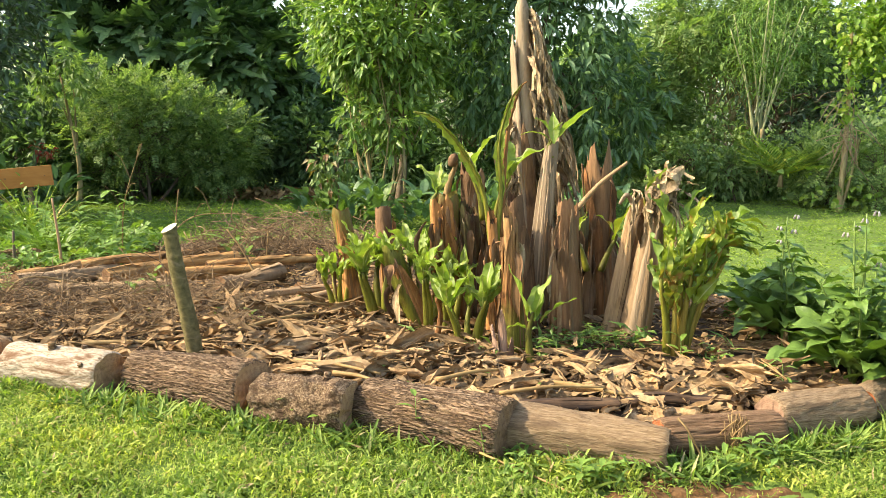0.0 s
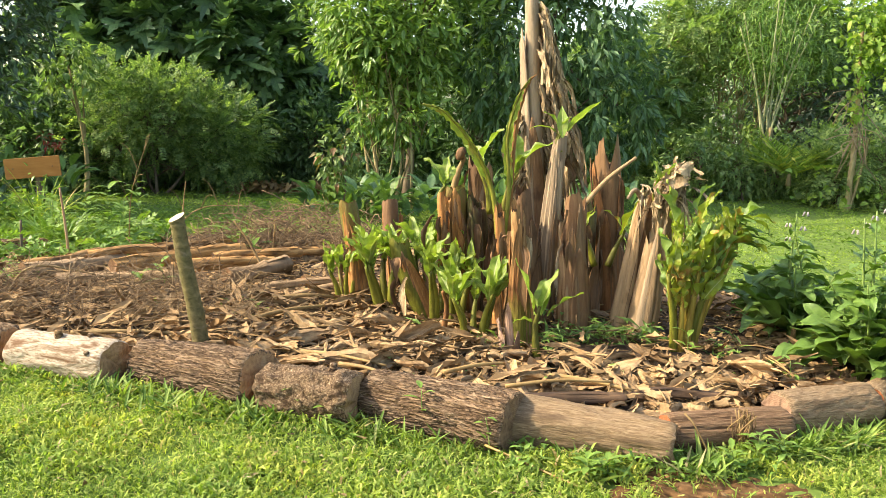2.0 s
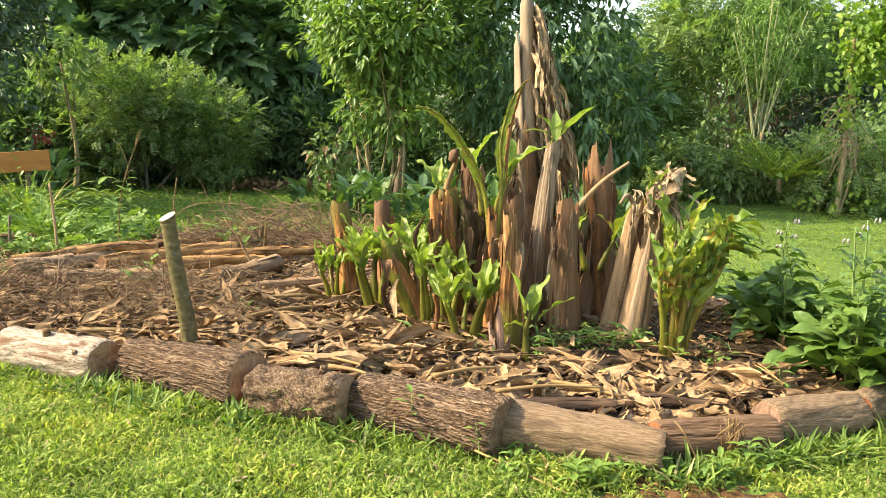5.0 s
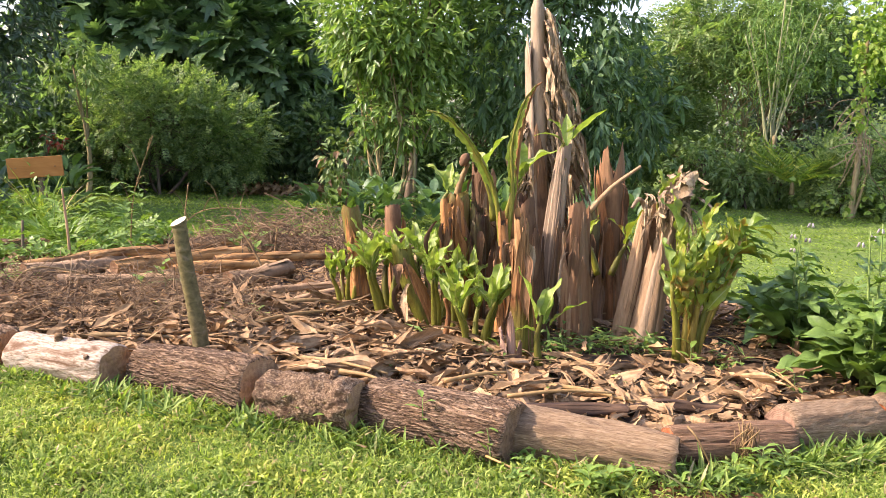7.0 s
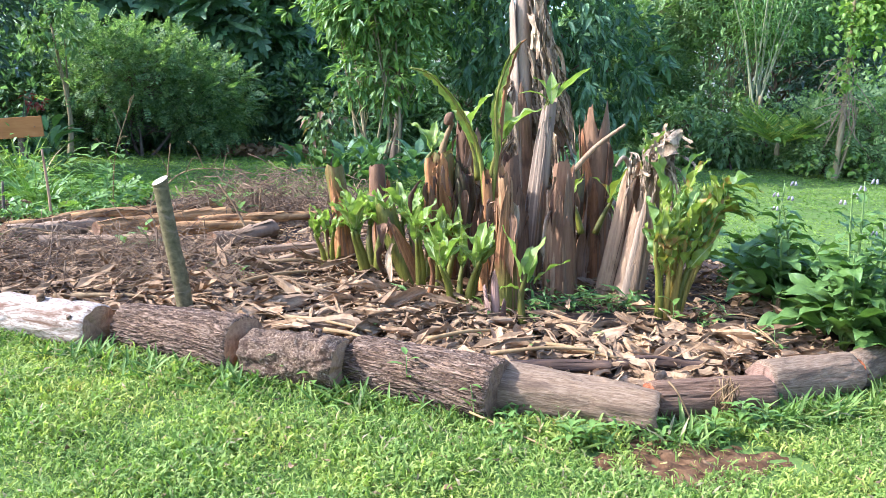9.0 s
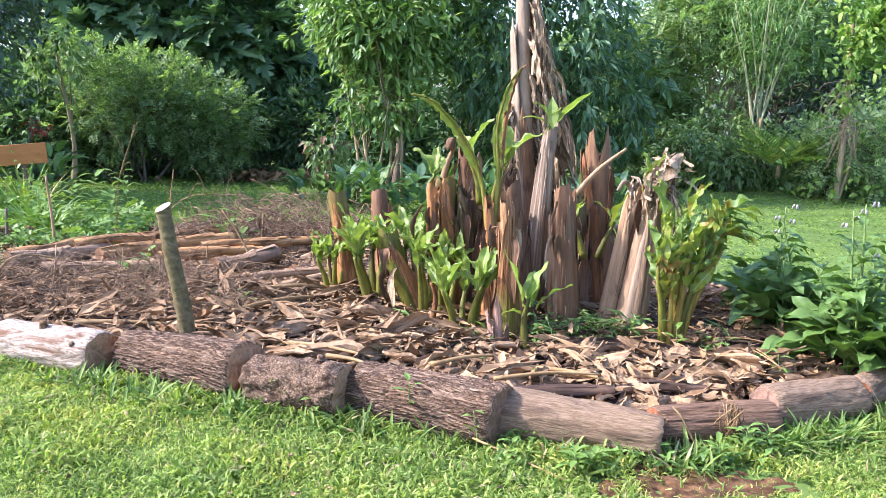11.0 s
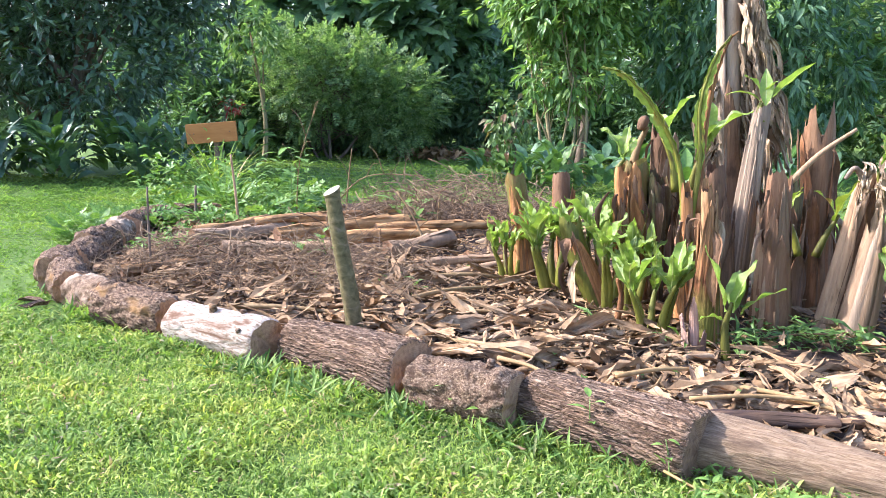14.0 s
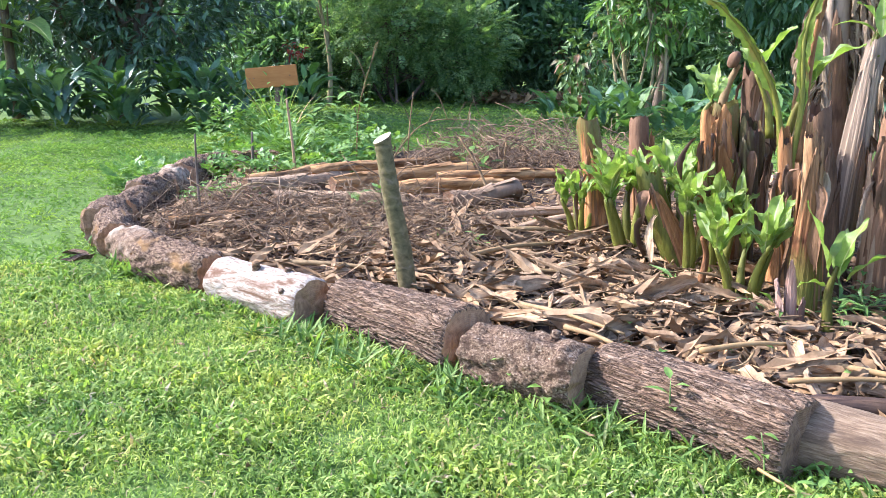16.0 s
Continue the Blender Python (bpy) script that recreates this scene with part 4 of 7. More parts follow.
def stump(base, top, w0, w1, core, wraps, label, seed, jag=0.05, layers=5, peel=0.1, hollow=True, scraps=4):
    base, top = np.asarray(base, float), np.asarray(top, float)
    base = base - (0, 0, 0.08)
    r = np.random.default_rng(seed)
    ob = thing("banana_stump", (base[0], base[1], base[2] + 0.08), label, "banana stump", "cut banana stems of the clump")
    nu, n = 22, 36
    z = np.linspace(0, 1, nu)
    a = np.arange(n) * 2 * np.pi / n
    mid = base + z[:, None] * (top - base) + np.stack([0.02 * np.sin(z * 3 + seed), 0.015 * np.cos(z * 2 + seed), 0 * z], -1)
    rad = (w0 / 2 + (w1 - w0) / 2 * z ** 0.8)[:, None] * (1 + 0.10 * lattice(np.stack([np.cos(a)[None] * 2.2 + seed + 0 * z[:, None], np.sin(a)[None] * 2.2 + 0 * z[:, None], z[:, None] * 1.5 + 0 * a[None]], -1).reshape(-1, 3)).reshape(nu, n))
    rad = rad * (1 + 0.035 * np.sin(a * 5 + seed + 2 * z[:, None]) + 0.02 * np.sin(a * 11 + 2 * seed)[None])
    v = mid[:, None] + np.stack([rad * np.cos(a), rad * np.sin(a), 0 * rad], -1)
    cut = lattice(np.stack([np.cos(a) * 1.3 + seed, np.sin(a) * 1.3, 0 * a], -1)) + 0.35 * lattice(np.stack([np.cos(a) * 5 + seed, np.sin(a) * 5, 0 * a], -1))
    v[-1, :, 2] += 1.4 * jag * cut
    v[-2, :, 2] += 0.8 * jag * cut
    v[-1, :, :2] = mid[-1, :2] + (v[-1, :, :2] - mid[-1, :2]) * 0.9
    part("stem", Geo(v.reshape(-1, 3), grid_faces(nu, n, True)), core, ob)
    rim = v[-2]
    rr = np.linspace(1, 0.03, 7)
    c = rim.mean(0)
    disc = c + (rim - c)[None] * rr[:, None, None]
    disc[..., 2] += (0.012 * np.sin(np.linspace(0, 16, 7)))[:, None] - (0.03 * (1 - rr))[:, None] * (1 if hollow else -0.4)
    part("cut_top", Geo(disc.reshape(-1, 3), grid_faces(7, n, True)), M_STUMP if hollow else M_PALESTEM, ob, "ragged cut top of layered sheaths")
    for k in range(layers):
        m = wraps[k % len(wraps)]
        part("sheath", Geo(*sheath(base, top, w0 / 2 * 1.03, w1 / 2 * 1.05, r.uniform(0, 6.28) if k > 1 else -1.6 + 1.2 * k - 0.6, r.uniform(1.1, 2.3), peel * r.uniform(0.2, 1.5), r.uniform(0.6, 1.02), seed * 31 + k)), m, ob)
    for k in range(scraps):
        u, az = r.uniform(0.5, 1.0), r.uniform(-3.0, 0.4)
        q = base + u * (top - base) + np.array((math.cos(az), math.sin(az), 0)) * (w1 / 2 + 0.012)
        part("dead_leaf", Geo(*hanging_strip(q, az, r.uniform(0.12, 0.4), r.uniform(0.025, 0.06), seed * 41 + k)), (M_STUMP, M_DRYHANG, M_STUMP)[k % 3], ob)
    return ob


brown = "brown cut banana stem wrapped in dry sheaths"
stump((-0.55, 6.45, 0.12), (-0.65, 6.45, 0.88), 0.17, 0.14, M_GREENRUST, [M_ORANGE, M_ORANGE, M_STUMP], "short orange-brown cut banana stem", 1, 0.02, 5, 0.03, False, 2)
stump((-0.29, 6.9, 0.12), (-0.33, 6.9, 0.86), 0.16, 0.13, M_STUMP, [M_STUMP, M_ORANGE], "orange-brown banana stem with a flat cut top", 2, 0.02, 4, 0.03, False, 2)
stump((-0.03, 5.88, 0.12), (-0.28, 5.88, 0.66), 0.19, 0.14, M_GREENSTEM, [M_STUMP, M_ORANGE, M_STUMP], "leaning rust-brown cut banana stem", 3)
stump((0.16, 5.98, 0.12), (0.09, 5.98, 1.03), 0.22, 0.18, M_GREENRUST, [M_ORANGE, M_GREENRUST, M_ORANGE, M_STUMP], "banana stem with orange and green sheaths", 4, 0.04, 6, 0.1)
stump((0.1, 5.9, 0.12), (-0.0, 5.9, 0.98), 0.13, 0.09, M_ORANGE, [M_ORANGE, M_STUMP], "slim rust-orange banana stem", 24, 0.05, 4, 0.06)
stump((0.26, 5.95, 0.12), (0.23, 5.95, 0.94), 0.13, 0.1, M_PURPLE, [M_STUMP, M_PURPLE], "slim dark banana stem", 25, 0.05, 4, 0.08)
stump((0.33, 6.3, 0.12), (0.28, 6.3, 0.88), 0.18, 0.14, M_PURPLE, [M_STUMP, M_STUMP, M_ORANGE], "dark brown cut banana stem", 5)
stump((0.41, 5.48, 0.12), (0.345, 5.48, 0.94), 0.12, 0.06, M_ORANGE, [M_ORANGE, M_STUMP, M_ORANGE], "thin rust-orange peeling banana stem", 6, 0.05, 6, 0.12)
stump((0.475, 5.2, 0.12), (0.43, 5.2, 1.0), 0.155, 0.055, M_TAPER, [M_TAPER, M_TAPER, M_STUMP], "tapering banana stem, green below and rust-brown above", 7, 0.04, 4, 0.03)
stump((0.62, 5.6, 0.12), (0.54, 5.6, 1.06), 0.2, 0.1, M_STUMP, [M_ORANGE, M_STUMP, M_TAPER], brown, 8, 0.05, 6, 0.05)
stump((0.74, 5.95, 0.12), (0.82, 5.92, 1.38), 0.16, 0.1, M_PALESTEM, [M_PALESTEM, M_TANSTEM, M_PALESTEM], "slim grey-tan leaning banana stem", 10, 0.03, 4, 0.03)
stump((0.9, 5.56, 0.12), (0.86, 5.56, 0.99), 0.22, 0.14, M_STUMP, [M_STUMP, M_TANSTEM, M_STUMP, M_STUMP, M_PURPLE], brown, 11, 0.06, 8, 0.05)
stump((1.27, 6.05, 0.12), (1.18, 6.05, 1.28), 0.23, 0.17, M_STUMP, [M_REDSHEATH, M_STUMP, M_REDSHEATH], "red-brown banana stem with a split pointed top", 12, 0.1, 8, 0.05)
stump((1.2, 5.6, 0.12), (1.36, 5.6, 1.04), 0.15, 0.1, M_TANSTEM, [M_TANSTEM, M_STUMP], "pale grey-tan leaning banana stem", 13, 0.04, 3, 0.03, scraps=2)
stump((1.31, 5.48, 0.12), (1.47, 5.5, 1.13), 0.19, 0.12, M_TANSTEM, [M_TANSTEM, M_TANSTEM, M_PALESTEM], "thick pale tan leaning banana stem", 14, 0.04, 3, 0.02, scraps=2)
stump((0.4, 6.62, 0.12), (0.33, 6.6, 1.2), 0.18, 0.13, M_STUMP, [M_STUMP, M_PALESTEM], brown, 15, 0.06, 5, 0.12, scraps=12)
stump((1.05, 5.9, 0.12), (1.03, 5.9, 0.9), 0.2, 0.14, M_PURPLE, [M_STUMP, M_STUMP], "dark dead banana stem", 16, 0.06, 5, 0.1)
stump((0.55, 5.85, 0.12), (0.5, 5.85, 0.95), 0.18, 0.13, M_PURPLE, [M_STUMP, M_ORANGE], "dark brown banana stem among others", 17, 0.06, 5, 0.1, scraps=8)


def tall_stem():
    ob = thing("tall_banana_stem", (0.79, 6.4, 0.12), "tall dead banana stem with a skirt of shrivelled leaves", "banana stem")
    base, top = np.array((0.79, 6.4, 0.02)), np.array((0.665, 6.4, 2.42))
    nu, n = 50, 26
    z = np.linspace(0, 1, nu)
    a = np.arange(n) * 2 * np.pi / n
    rad = (0.1 - 0.052 * z ** 0.9)[:, None] * (1 + 0.1 * lattice(np.stack([np.cos(a)[None] * 2.5 + 0 * z[:, None], np.sin(a)[None] * 2.5 + 0 * z[:, None], z[:, None] * 6 + 0 * a[None]], -1).reshape(-1, 3)).reshape(nu, n))
    v = (base + z[:, None] * (top - base))[:, None] + np.stack([rad * np.cos(a), rad * np.sin(a), 0 * rad], -1)
    v[-1, :, :2] = top[:2] + (v[-1, :, :2] - top[:2]) * 0.3
    v[-1, :, 2] += 0.05
    part("stem", Geo(v.reshape(-1, 3), grid_faces(nu, n, True)), M_PALESTEM, ob)
    r = np.random.default_rng(5)
    for k in range(6):
        part("sheath", Geo(*sheath(base, top, 0.108, 0.058, r.uniform(2, 5.5), r.uniform(1.2, 2.2), r.uniform(0, 0.03), r.uniform(0.5, 0.98), 700 + k, 0.05)), M_PALESTEM if k % 2 else M_STUMP, ob)
    for k in range(330):
        u = r.uniform(0.42, 0.985) if k % 6 else r.uniform(0.4, 0.66)
        out = r.normal(0.05, 0.5) if k % 6 else r.uniform(2.4, 3.9)
        skirt = 0.26 * np.interp(u, (0.4, 0.6, 0.75, 0.9, 1.0), (0.45, 0.85, 0.6, 0.22, 0.0)) * (1.0 if k % 6 else 0.35)
        at = base + u * (top - base) + np.array((math.cos(out), math.sin(out), 0)) * (0.05 + 0.015 * r.uniform() + skirt * r.uniform(0, 1))
        drop = r.uniform(0.12, 0.45)
        part("dead_leaf", Geo(*hanging_strip(at, out, drop, r.uniform(0.018, 0.055), 900 + k, drop * r.uniform(0.0, 0.3), 0.005)), M_DRYHANG, ob, smooth=False)


tall_stem()


def scrap(size, nu, nv, curl, seed):
    """A torn sheet of dead leaf: pleated along its veins, curled across, bent and twisted along, with torn ends."""
    r = np.random.default_rng(seed)
    u, v = np.meshgrid(np.linspace(-1, 1, nu), np.linspace(-1, 1, nv), indexing="ij")
    half = size * r.uniform(0.26, 0.62) / 2
    w = half * (1 - r.uniform(0.1, 0.75) * np.abs(u + r.uniform(-0.5, 0.5)) ** 1.8).clip(0.12)
    torn = 1 + r.uniform(-0.3, 0.05, nv)[None] * np.abs(u) ** 3
    th = curl * v
    reach = w / max(abs(curl), 0.35)
    y = np.where(abs(curl) > 0.35, reach * np.sin(th), w * v)
    z = reach * (1 - np.cos(th)) * np.sign(curl) * 0.9
    z = z + half * r.uniform(0.05, 0.22) * (2 * np.abs((v * r.uniform(0.8, 2.2) + r.uniform(0, 1)) % 1 - 0.5))
    tw = r.normal(0, 0.5) * u
    y, z = y * np.cos(tw) - z * np.sin(tw), y * np.sin(tw) + z * np.cos(tw)
    y = y + size * r.normal(0, 0.06) * u * u
    z = z + size * (r.uniform(-0.12, 0.06) * u * u + 0.03 * np.sin(u * r.uniform(2, 6) + r.uniform(0, 6))) + 0.008 * size * r.normal(size=u.shape)
    return np.stack([u * size / 2 * torn, y, z], -1).reshape(-1, 3), grid_faces(nu, nv)


M_RIB = leaf_material("pale_leaf_rib", [(0.0, (0.3, 0.36, 0.11)), (1.0, (0.42, 0.45, 0.17))], 0.45, 0.3)


def leaf_at(parent, at, az, el, length, width, mat, seed, arch=0.5, fold=0.3, wave=0.12, petiole=0.0, shape=0.8, roll=0.0, nl=10, name="leaf"):
    d = (math.cos(az) * math.cos(el), math.sin(az) * math.cos(el), math.sin(el))
    ob = part(name, Geo(*placed(blade(length, width, nl, 6, arch, fold, wave, petiole, shape, seed), at, d, roll)), mat, parent)
    if mat in (M_YOUNG, M_YELLOWED, M_BANANA):
        ob.data.materials.append(M_RIB)
        ob.data.polygons.foreach_set("material_index", (np.arange(len(ob.data.polygons)) % 5 == 2).astype(np.int32))
    return ob


def sucker(base, height, stems, leaves, leaf_len, leaf_w, label, seed, mat=None, fan=0.22, stem_r=0.022, droop=0.7, lean=(0.0, 0.0)):
    r = np.random.default_rng(seed)
    ob = thing("banana_sucker", base, label, "banana shoot", "young banana shoots")
    mat = mat or M_YOUNG
    base = np.asarray(base, float)
    for k in range(stems):
        az = k * 6.28 / stems + r.normal(0, 0.4)
        many = stems > 1
        foot = base + (0.045 * math.cos(az) * many, 0.045 * math.sin(az) * many, -0.06)
        h = height * r.uniform(0.8, 1.1) + 0.06
        head = foot + np.array((fan * 0.5 * math.cos(az) * many + lean[0], fan * 0.5 * math.sin(az) * many + lean[1], h))
        path = curve([foot, foot * 0.45 + head * 0.55 - (0.02 * math.cos(az), 0.02 * math.sin(az), 0) + r.normal(0, 0.008, 3), head], 10)
        stem = part("stem", Geo(*tube(path, stem_r * np.linspace(1.2, 0.35, 10), 10)), M_GREENSTEM, ob)
        for j in range(leaves):
            la = az + j * 2.4 + r.normal(0, 0.5)
            s = r.uniform(0.5, 1.15)
            el = r.uniform(1.15, 1.5) if j % 4 else r.uniform(0.75, 1.2)
            leaf_at(stem, path[-1 - (j % 3)], la, el, leaf_len * s * 1.12, leaf_w * s * r.uniform(0.72, 0.98), mat, seed * 50 + k * 10 + j, r.uniform(0.05, droop), r.uniform(0.3, 0.8), 0.18, 0.015, 0.8, r.normal(0, 0.45), 14)
    return ob


fresh = "young banana shoot with bright yellow-green leaves"
sucker((-0.67, 6.38, 0.12), 0.3, 5, 7, 0.2, 0.08, fresh, 1, stem_r=0.026, fan=0.16, lean=(-0.02, 0))
sucker((-0.36, 6.04, 0.12), 0.44, 5, 8, 0.25, 0.095, fresh, 2, stem_r=0.034, fan=0.2, lean=(-0.08, 0))
sucker((-0.1, 6.0, 0.12), 0.48, 4, 8, 0.24, 0.09, fresh, 12, stem_r=0.03, fan=0.2, lean=(-0.06, 0))
sucker((-0.02, 5.78, 0.12), 0.4, 5, 8, 0.22, 0.085, fresh, 3, stem_r=0.03, fan=0.22, lean=(-0.03, 0))
sucker((0.1, 5.7, 0.12), 0.34, 3, 6, 0.22, 0.085, fresh, 13, stem_r=0.026, fan=0.14, lean=(0.03, 0))
sucker((0.2, 5.3, 0.12), 0.3, 5, 7, 0.22, 0.08, fresh, 4, stem_r=0.026, fan=0.2, lean=(-0.02, 0))
shoot = sucker((0.56, 5.0, 0.12), 0.28, 1, 0, 0.3, 0.1, "small banana shoot with three broad fresh leaves", 5, stem_r=0.025)
leaf_at(shoot, (0.54, 5.0, 0.34), 2.6, 1.25, 0.36, 0.11, M_YOUNG, 61, 0.1, 0.35, 0.1, 0.02, 0.95, -0.3, 16)
leaf_at(shoot, (0.56, 4.99, 0.34), 0.6, 1.3, 0.3, 0.1, M_YOUNG, 62, 0.25, 0.35, 0.1, 0.02, 0.95, 0.3, 16)
leaf_at(shoot, (0.575, 4.98, 0.32), 0.2, 0.85, 0.27, 0.09, M_YOUNG, 63, 0.4, 0.3, 0.12, 0.04, 0.95, 0.4, 16)
leaf_at(shoot, (0.57, 5.0, 0.34), 1.3, 1.1, 0.26, 0.1, M_YOUNG, 65, 0.3, 0.3, 0.12, 0.02, 0.95, 0.1, 16)
leaf_at(shoot, (0.555, 4.99, 0.3), 3.3, 0.5, 0.15, 0.06, M_YOUNG, 64, 0.7, 0.2, 0.12, 0.04, 0.95, -0.5, 12)
sucker((0.04, 5.95, 0.95), 0.12, 1, 4, 0.24, 0.11, "tuft of fresh leaves sprouting from a cut stem", 6)
sucker((0.82, 5.92, 1.34), 0.1, 1, 2, 0.2, 0.06, "pair of green leaves sprouting from a stem top", 7, stem_r=0.016)
tip = sucker((0.83, 5.9, 1.36), 0.08, 1, 0, 0.2, 0.06, "long green leaf sprouting from a stem top", 8, stem_r=0.016)
leaf_at(tip, (0.84, 5.9, 1.42), 0.25, 0.8, 0.36, 0.085, M_YOUNG, 71, 0.15, 0.35, 0.05, roll=0.8)
leaf_at(tip, (0.83, 5.88, 1.40), 1.5, 1.35, 0.24, 0.08, M_YOUNG, 72, 0.3, 0.35, 0.05)
leaf_at(tip, (0.82, 5.9, 1.40), 2.9, 0.9, 0.24, 0.06, M_YOUNG, 73, 0.9, 0.35, 0.05)
sucker((1.38, 5.42, 1.02), 0.1, 1, 3, 0.15, 0.06, "tiny leaves sprouting from a pale stem", 9, stem_r=0.012)
sucker((0.42, 6.1, 0.9), 0.3, 2, 3, 0.3, 0.12, fresh, 10)
sucker((1.1, 5.7, 0.6), 0.2, 2, 3, 0.26, 0.09, "yellowing banana shoot among dead stems", 11, M_YELLOWED)


def arching_leaf(points, width, mat, label, seed, rib=M_GREENSTEM):
    """A long shredded leaf along an arching rib."""
    r = np.random.default_rng(seed)
    ob = thing("banana_leaf", points[0], label, "banana leaf")
    p = curve(points, 34)
    part("midrib", Geo(*tube(p, np.linspace(0.018, 0.004, 34), 8)), rib, ob)
    t, s, b = frames_along(p)
    side = unit(np.cross(t, (0.15, 1.0, 0.2)))
    up = np.cross(side, t)
    for sgn in (-1, 1):
        u = np.linspace(0, 1, 34)
        w = width * np.clip(np.sin(np.pi * np.clip((u - 0.12) / 0.88, 0, 1) ** 0.8), 0.02, 1) * np.where(np.arange(34) % 2, r.uniform(0.75, 1.05, 34), r.uniform(0.45, 0.75, 34))
        x = np.linspace(0.02, 1, 4)
        v = p[:, None] + sgn * (w[:, None] * x)[..., None] * (side * 0.75 + 0 * up)[:, None] - (w[:, None] * x ** 1.4 * 0.75)[..., None] * np.array((0, 0.3, 0.8)) + r.normal(0, 0.004, (34, 4, 1))
        part("blade", Geo(v.reshape(-1, 3), grid_faces(34, 4)), mat, ob)


arching_leaf([(0.36, 5.5, 0.75), (0.3, 5.5, 1.1), (0.15, 5.48, 1.38), (-0.02, 5.46, 1.56), (-0.15, 5.45, 1.60)], 0.055, M_YELLOWED, "arching yellow-green tattered banana leaf", 1)
arching_leaf([(0.40, 5.5, 0.75), (0.42, 5.5, 1.1), (0.40, 5.5, 1.4), (0.46, 5.48, 1.66), (0.53, 5.46, 1.78)], 0.05, M_YELLOWED, "narrow upright yellow-green banana leaf", 2)
arching_leaf([(0.43, 5.5, 0.8), (0.44, 5.52, 1.2), (0.46, 5.52, 1.5), (0.52, 5.5, 1.74), (0.57, 5.48, 1.8)], 0.018, M_ORANGE, "withered brown banana leaf rib", 3, M_ORANGE)


def leafy_clump():
    """The stand of green stalks with curled yellowing leaves."""
    r = np.random.default_rng(77)
    ob = thing("banana_clump", (1.5, 5.1, 0.12), "clump of green banana stalks with curled yellowing leaves", "banana plant")
    for k, (fx, fy, hx, hy, hz, w) in enumerate([
            (1.42, 5.06, 1.33, 5.0, 0.62, 0.034), (1.45, 5.05, 1.43, 5.0, 0.6, 0.028), (1.48, 5.06, 1.54, 5.02, 0.72, 0.032), (1.52, 5.08, 1.68, 5.08, 0.7, 0.036), (1.49, 5.14, 1.58, 5.22, 0.92, 0.032),
            (1.54, 5.14, 1.82, 5.2, 0.72, 0.03), (1.44, 5.14, 1.42, 5.2, 0.86, 0.03), (1.53, 5.1, 1.76, 5.08, 0.88, 0.028), (1.47, 5.1, 1.5, 5.06, 0.74, 0.028)]):
        foot, head = np.array((fx, fy, 0.04)), np.array((hx, hy, hz))
        path = curve([foot, foot * 0.56 + head * 0.44 + (r.normal(0, 0.008) - 0.12 * (head[0] - foot[0]), 0, 0), head], 12)
        stem = part("stem", Geo(*tube(path, np.linspace(1.15, 0.4, 12) * w * 0.85, 12)), M_YELLOWSTEM if k % 3 else M_GREENSTEM, ob)
        for j in range(10):
            out = r.uniform(-3.1, 3.1)
            leaf_at(stem, path[-1 - j % 5], out, r.uniform(0.95, 1.55), r.uniform(0.13, 0.33), r.uniform(0.05, 0.085), (M_YELLOWED, M_YELLOWED, M_BANANA)[j % 3], 300 + k * 11 + j, r.uniform(-0.1, 0.8), r.uniform(0.3, 1.3), 0.26, 0.02, 0.85, r.normal(0, 1.2), 18)
    for k in range(5):
        leaf_at(ob, (1.7, 5.2, 0.72 + 0.05 * k), r.uniform(-0.6, 0.5), r.uniform(0.3, 0.8), r.uniform(0.28, 0.36), 0.075, M_YELLOWED, 450 + k, r.uniform(0.7, 1.2), 0.4, 0.2, 0.02, 0.85, 0.3, 14)
    for k in range(6):
        leaf_at(ob, (1.7, 5.35, 0.76 + 0.03 * k), r.uniform(-0.5, 0.6), r.uniform(0.1, 0.5), r.uniform(0.3, 0.4), 0.09, M_WEED, 400 + k, r.uniform(0.2, 0.6), 0.4, 0.1, 0.02)


leafy_clump()


def crest():
    ob = thing("dead_leaf_crest", (1.45, 5.45, 1.1), "tangle of shrivelled grey dead leaves on a stem top", "dead leaves")
    r = np.random.default_rng(31)
    for k in range(60):
        u = r.uniform(0, 1)
        at = np.array((1.4 + 0.13 * u + r.normal(0, 0.04), 5.42 + r.normal(0, 0.05), 0.98 + 0.24 * u + r.normal(0, 0.03)))
        az, el = r.uniform(-3.1, 3.1), r.normal(0.2, 0.8)
        d = (math.cos(az) * math.cos(el), math.sin(az) * math.cos(el), math.sin(el))
        part("dead_leaf", Geo(*placed(scrap(r.uniform(0.07, 0.19), 9, 6, r.uniform(-2.4, 2.4), 1200 + k), at, d, r.uniform(-3, 3))), M_DRYHANG, ob, smooth=False)
    for k in range(34):
        az = r.uniform(-3.1, 0.4)
        at = (1.44 + r.normal(0, 0.06), 5.42 + r.normal(0, 0.03), 1.1 + r.normal(0, 0.06))
        part("dead_leaf", Geo(*hanging_strip(at, az, r.uniform(0.08, 0.26), r.uniform(0.015, 0.045), 1300 + k, r.uniform(0, 0.12), 0.004)), M_DRYHANG, ob, smooth=False)


crest()


def broken_rib(points, radius, mat, label):
    p = curve(points, 14)
    g = Geo(*tube(p, np.linspace(radius, radius * 0.5, 14), 8))
    solo("dry_leaf_stalk", g, mat, label, "leaf stalk", "dry stalks leaning on the clump")


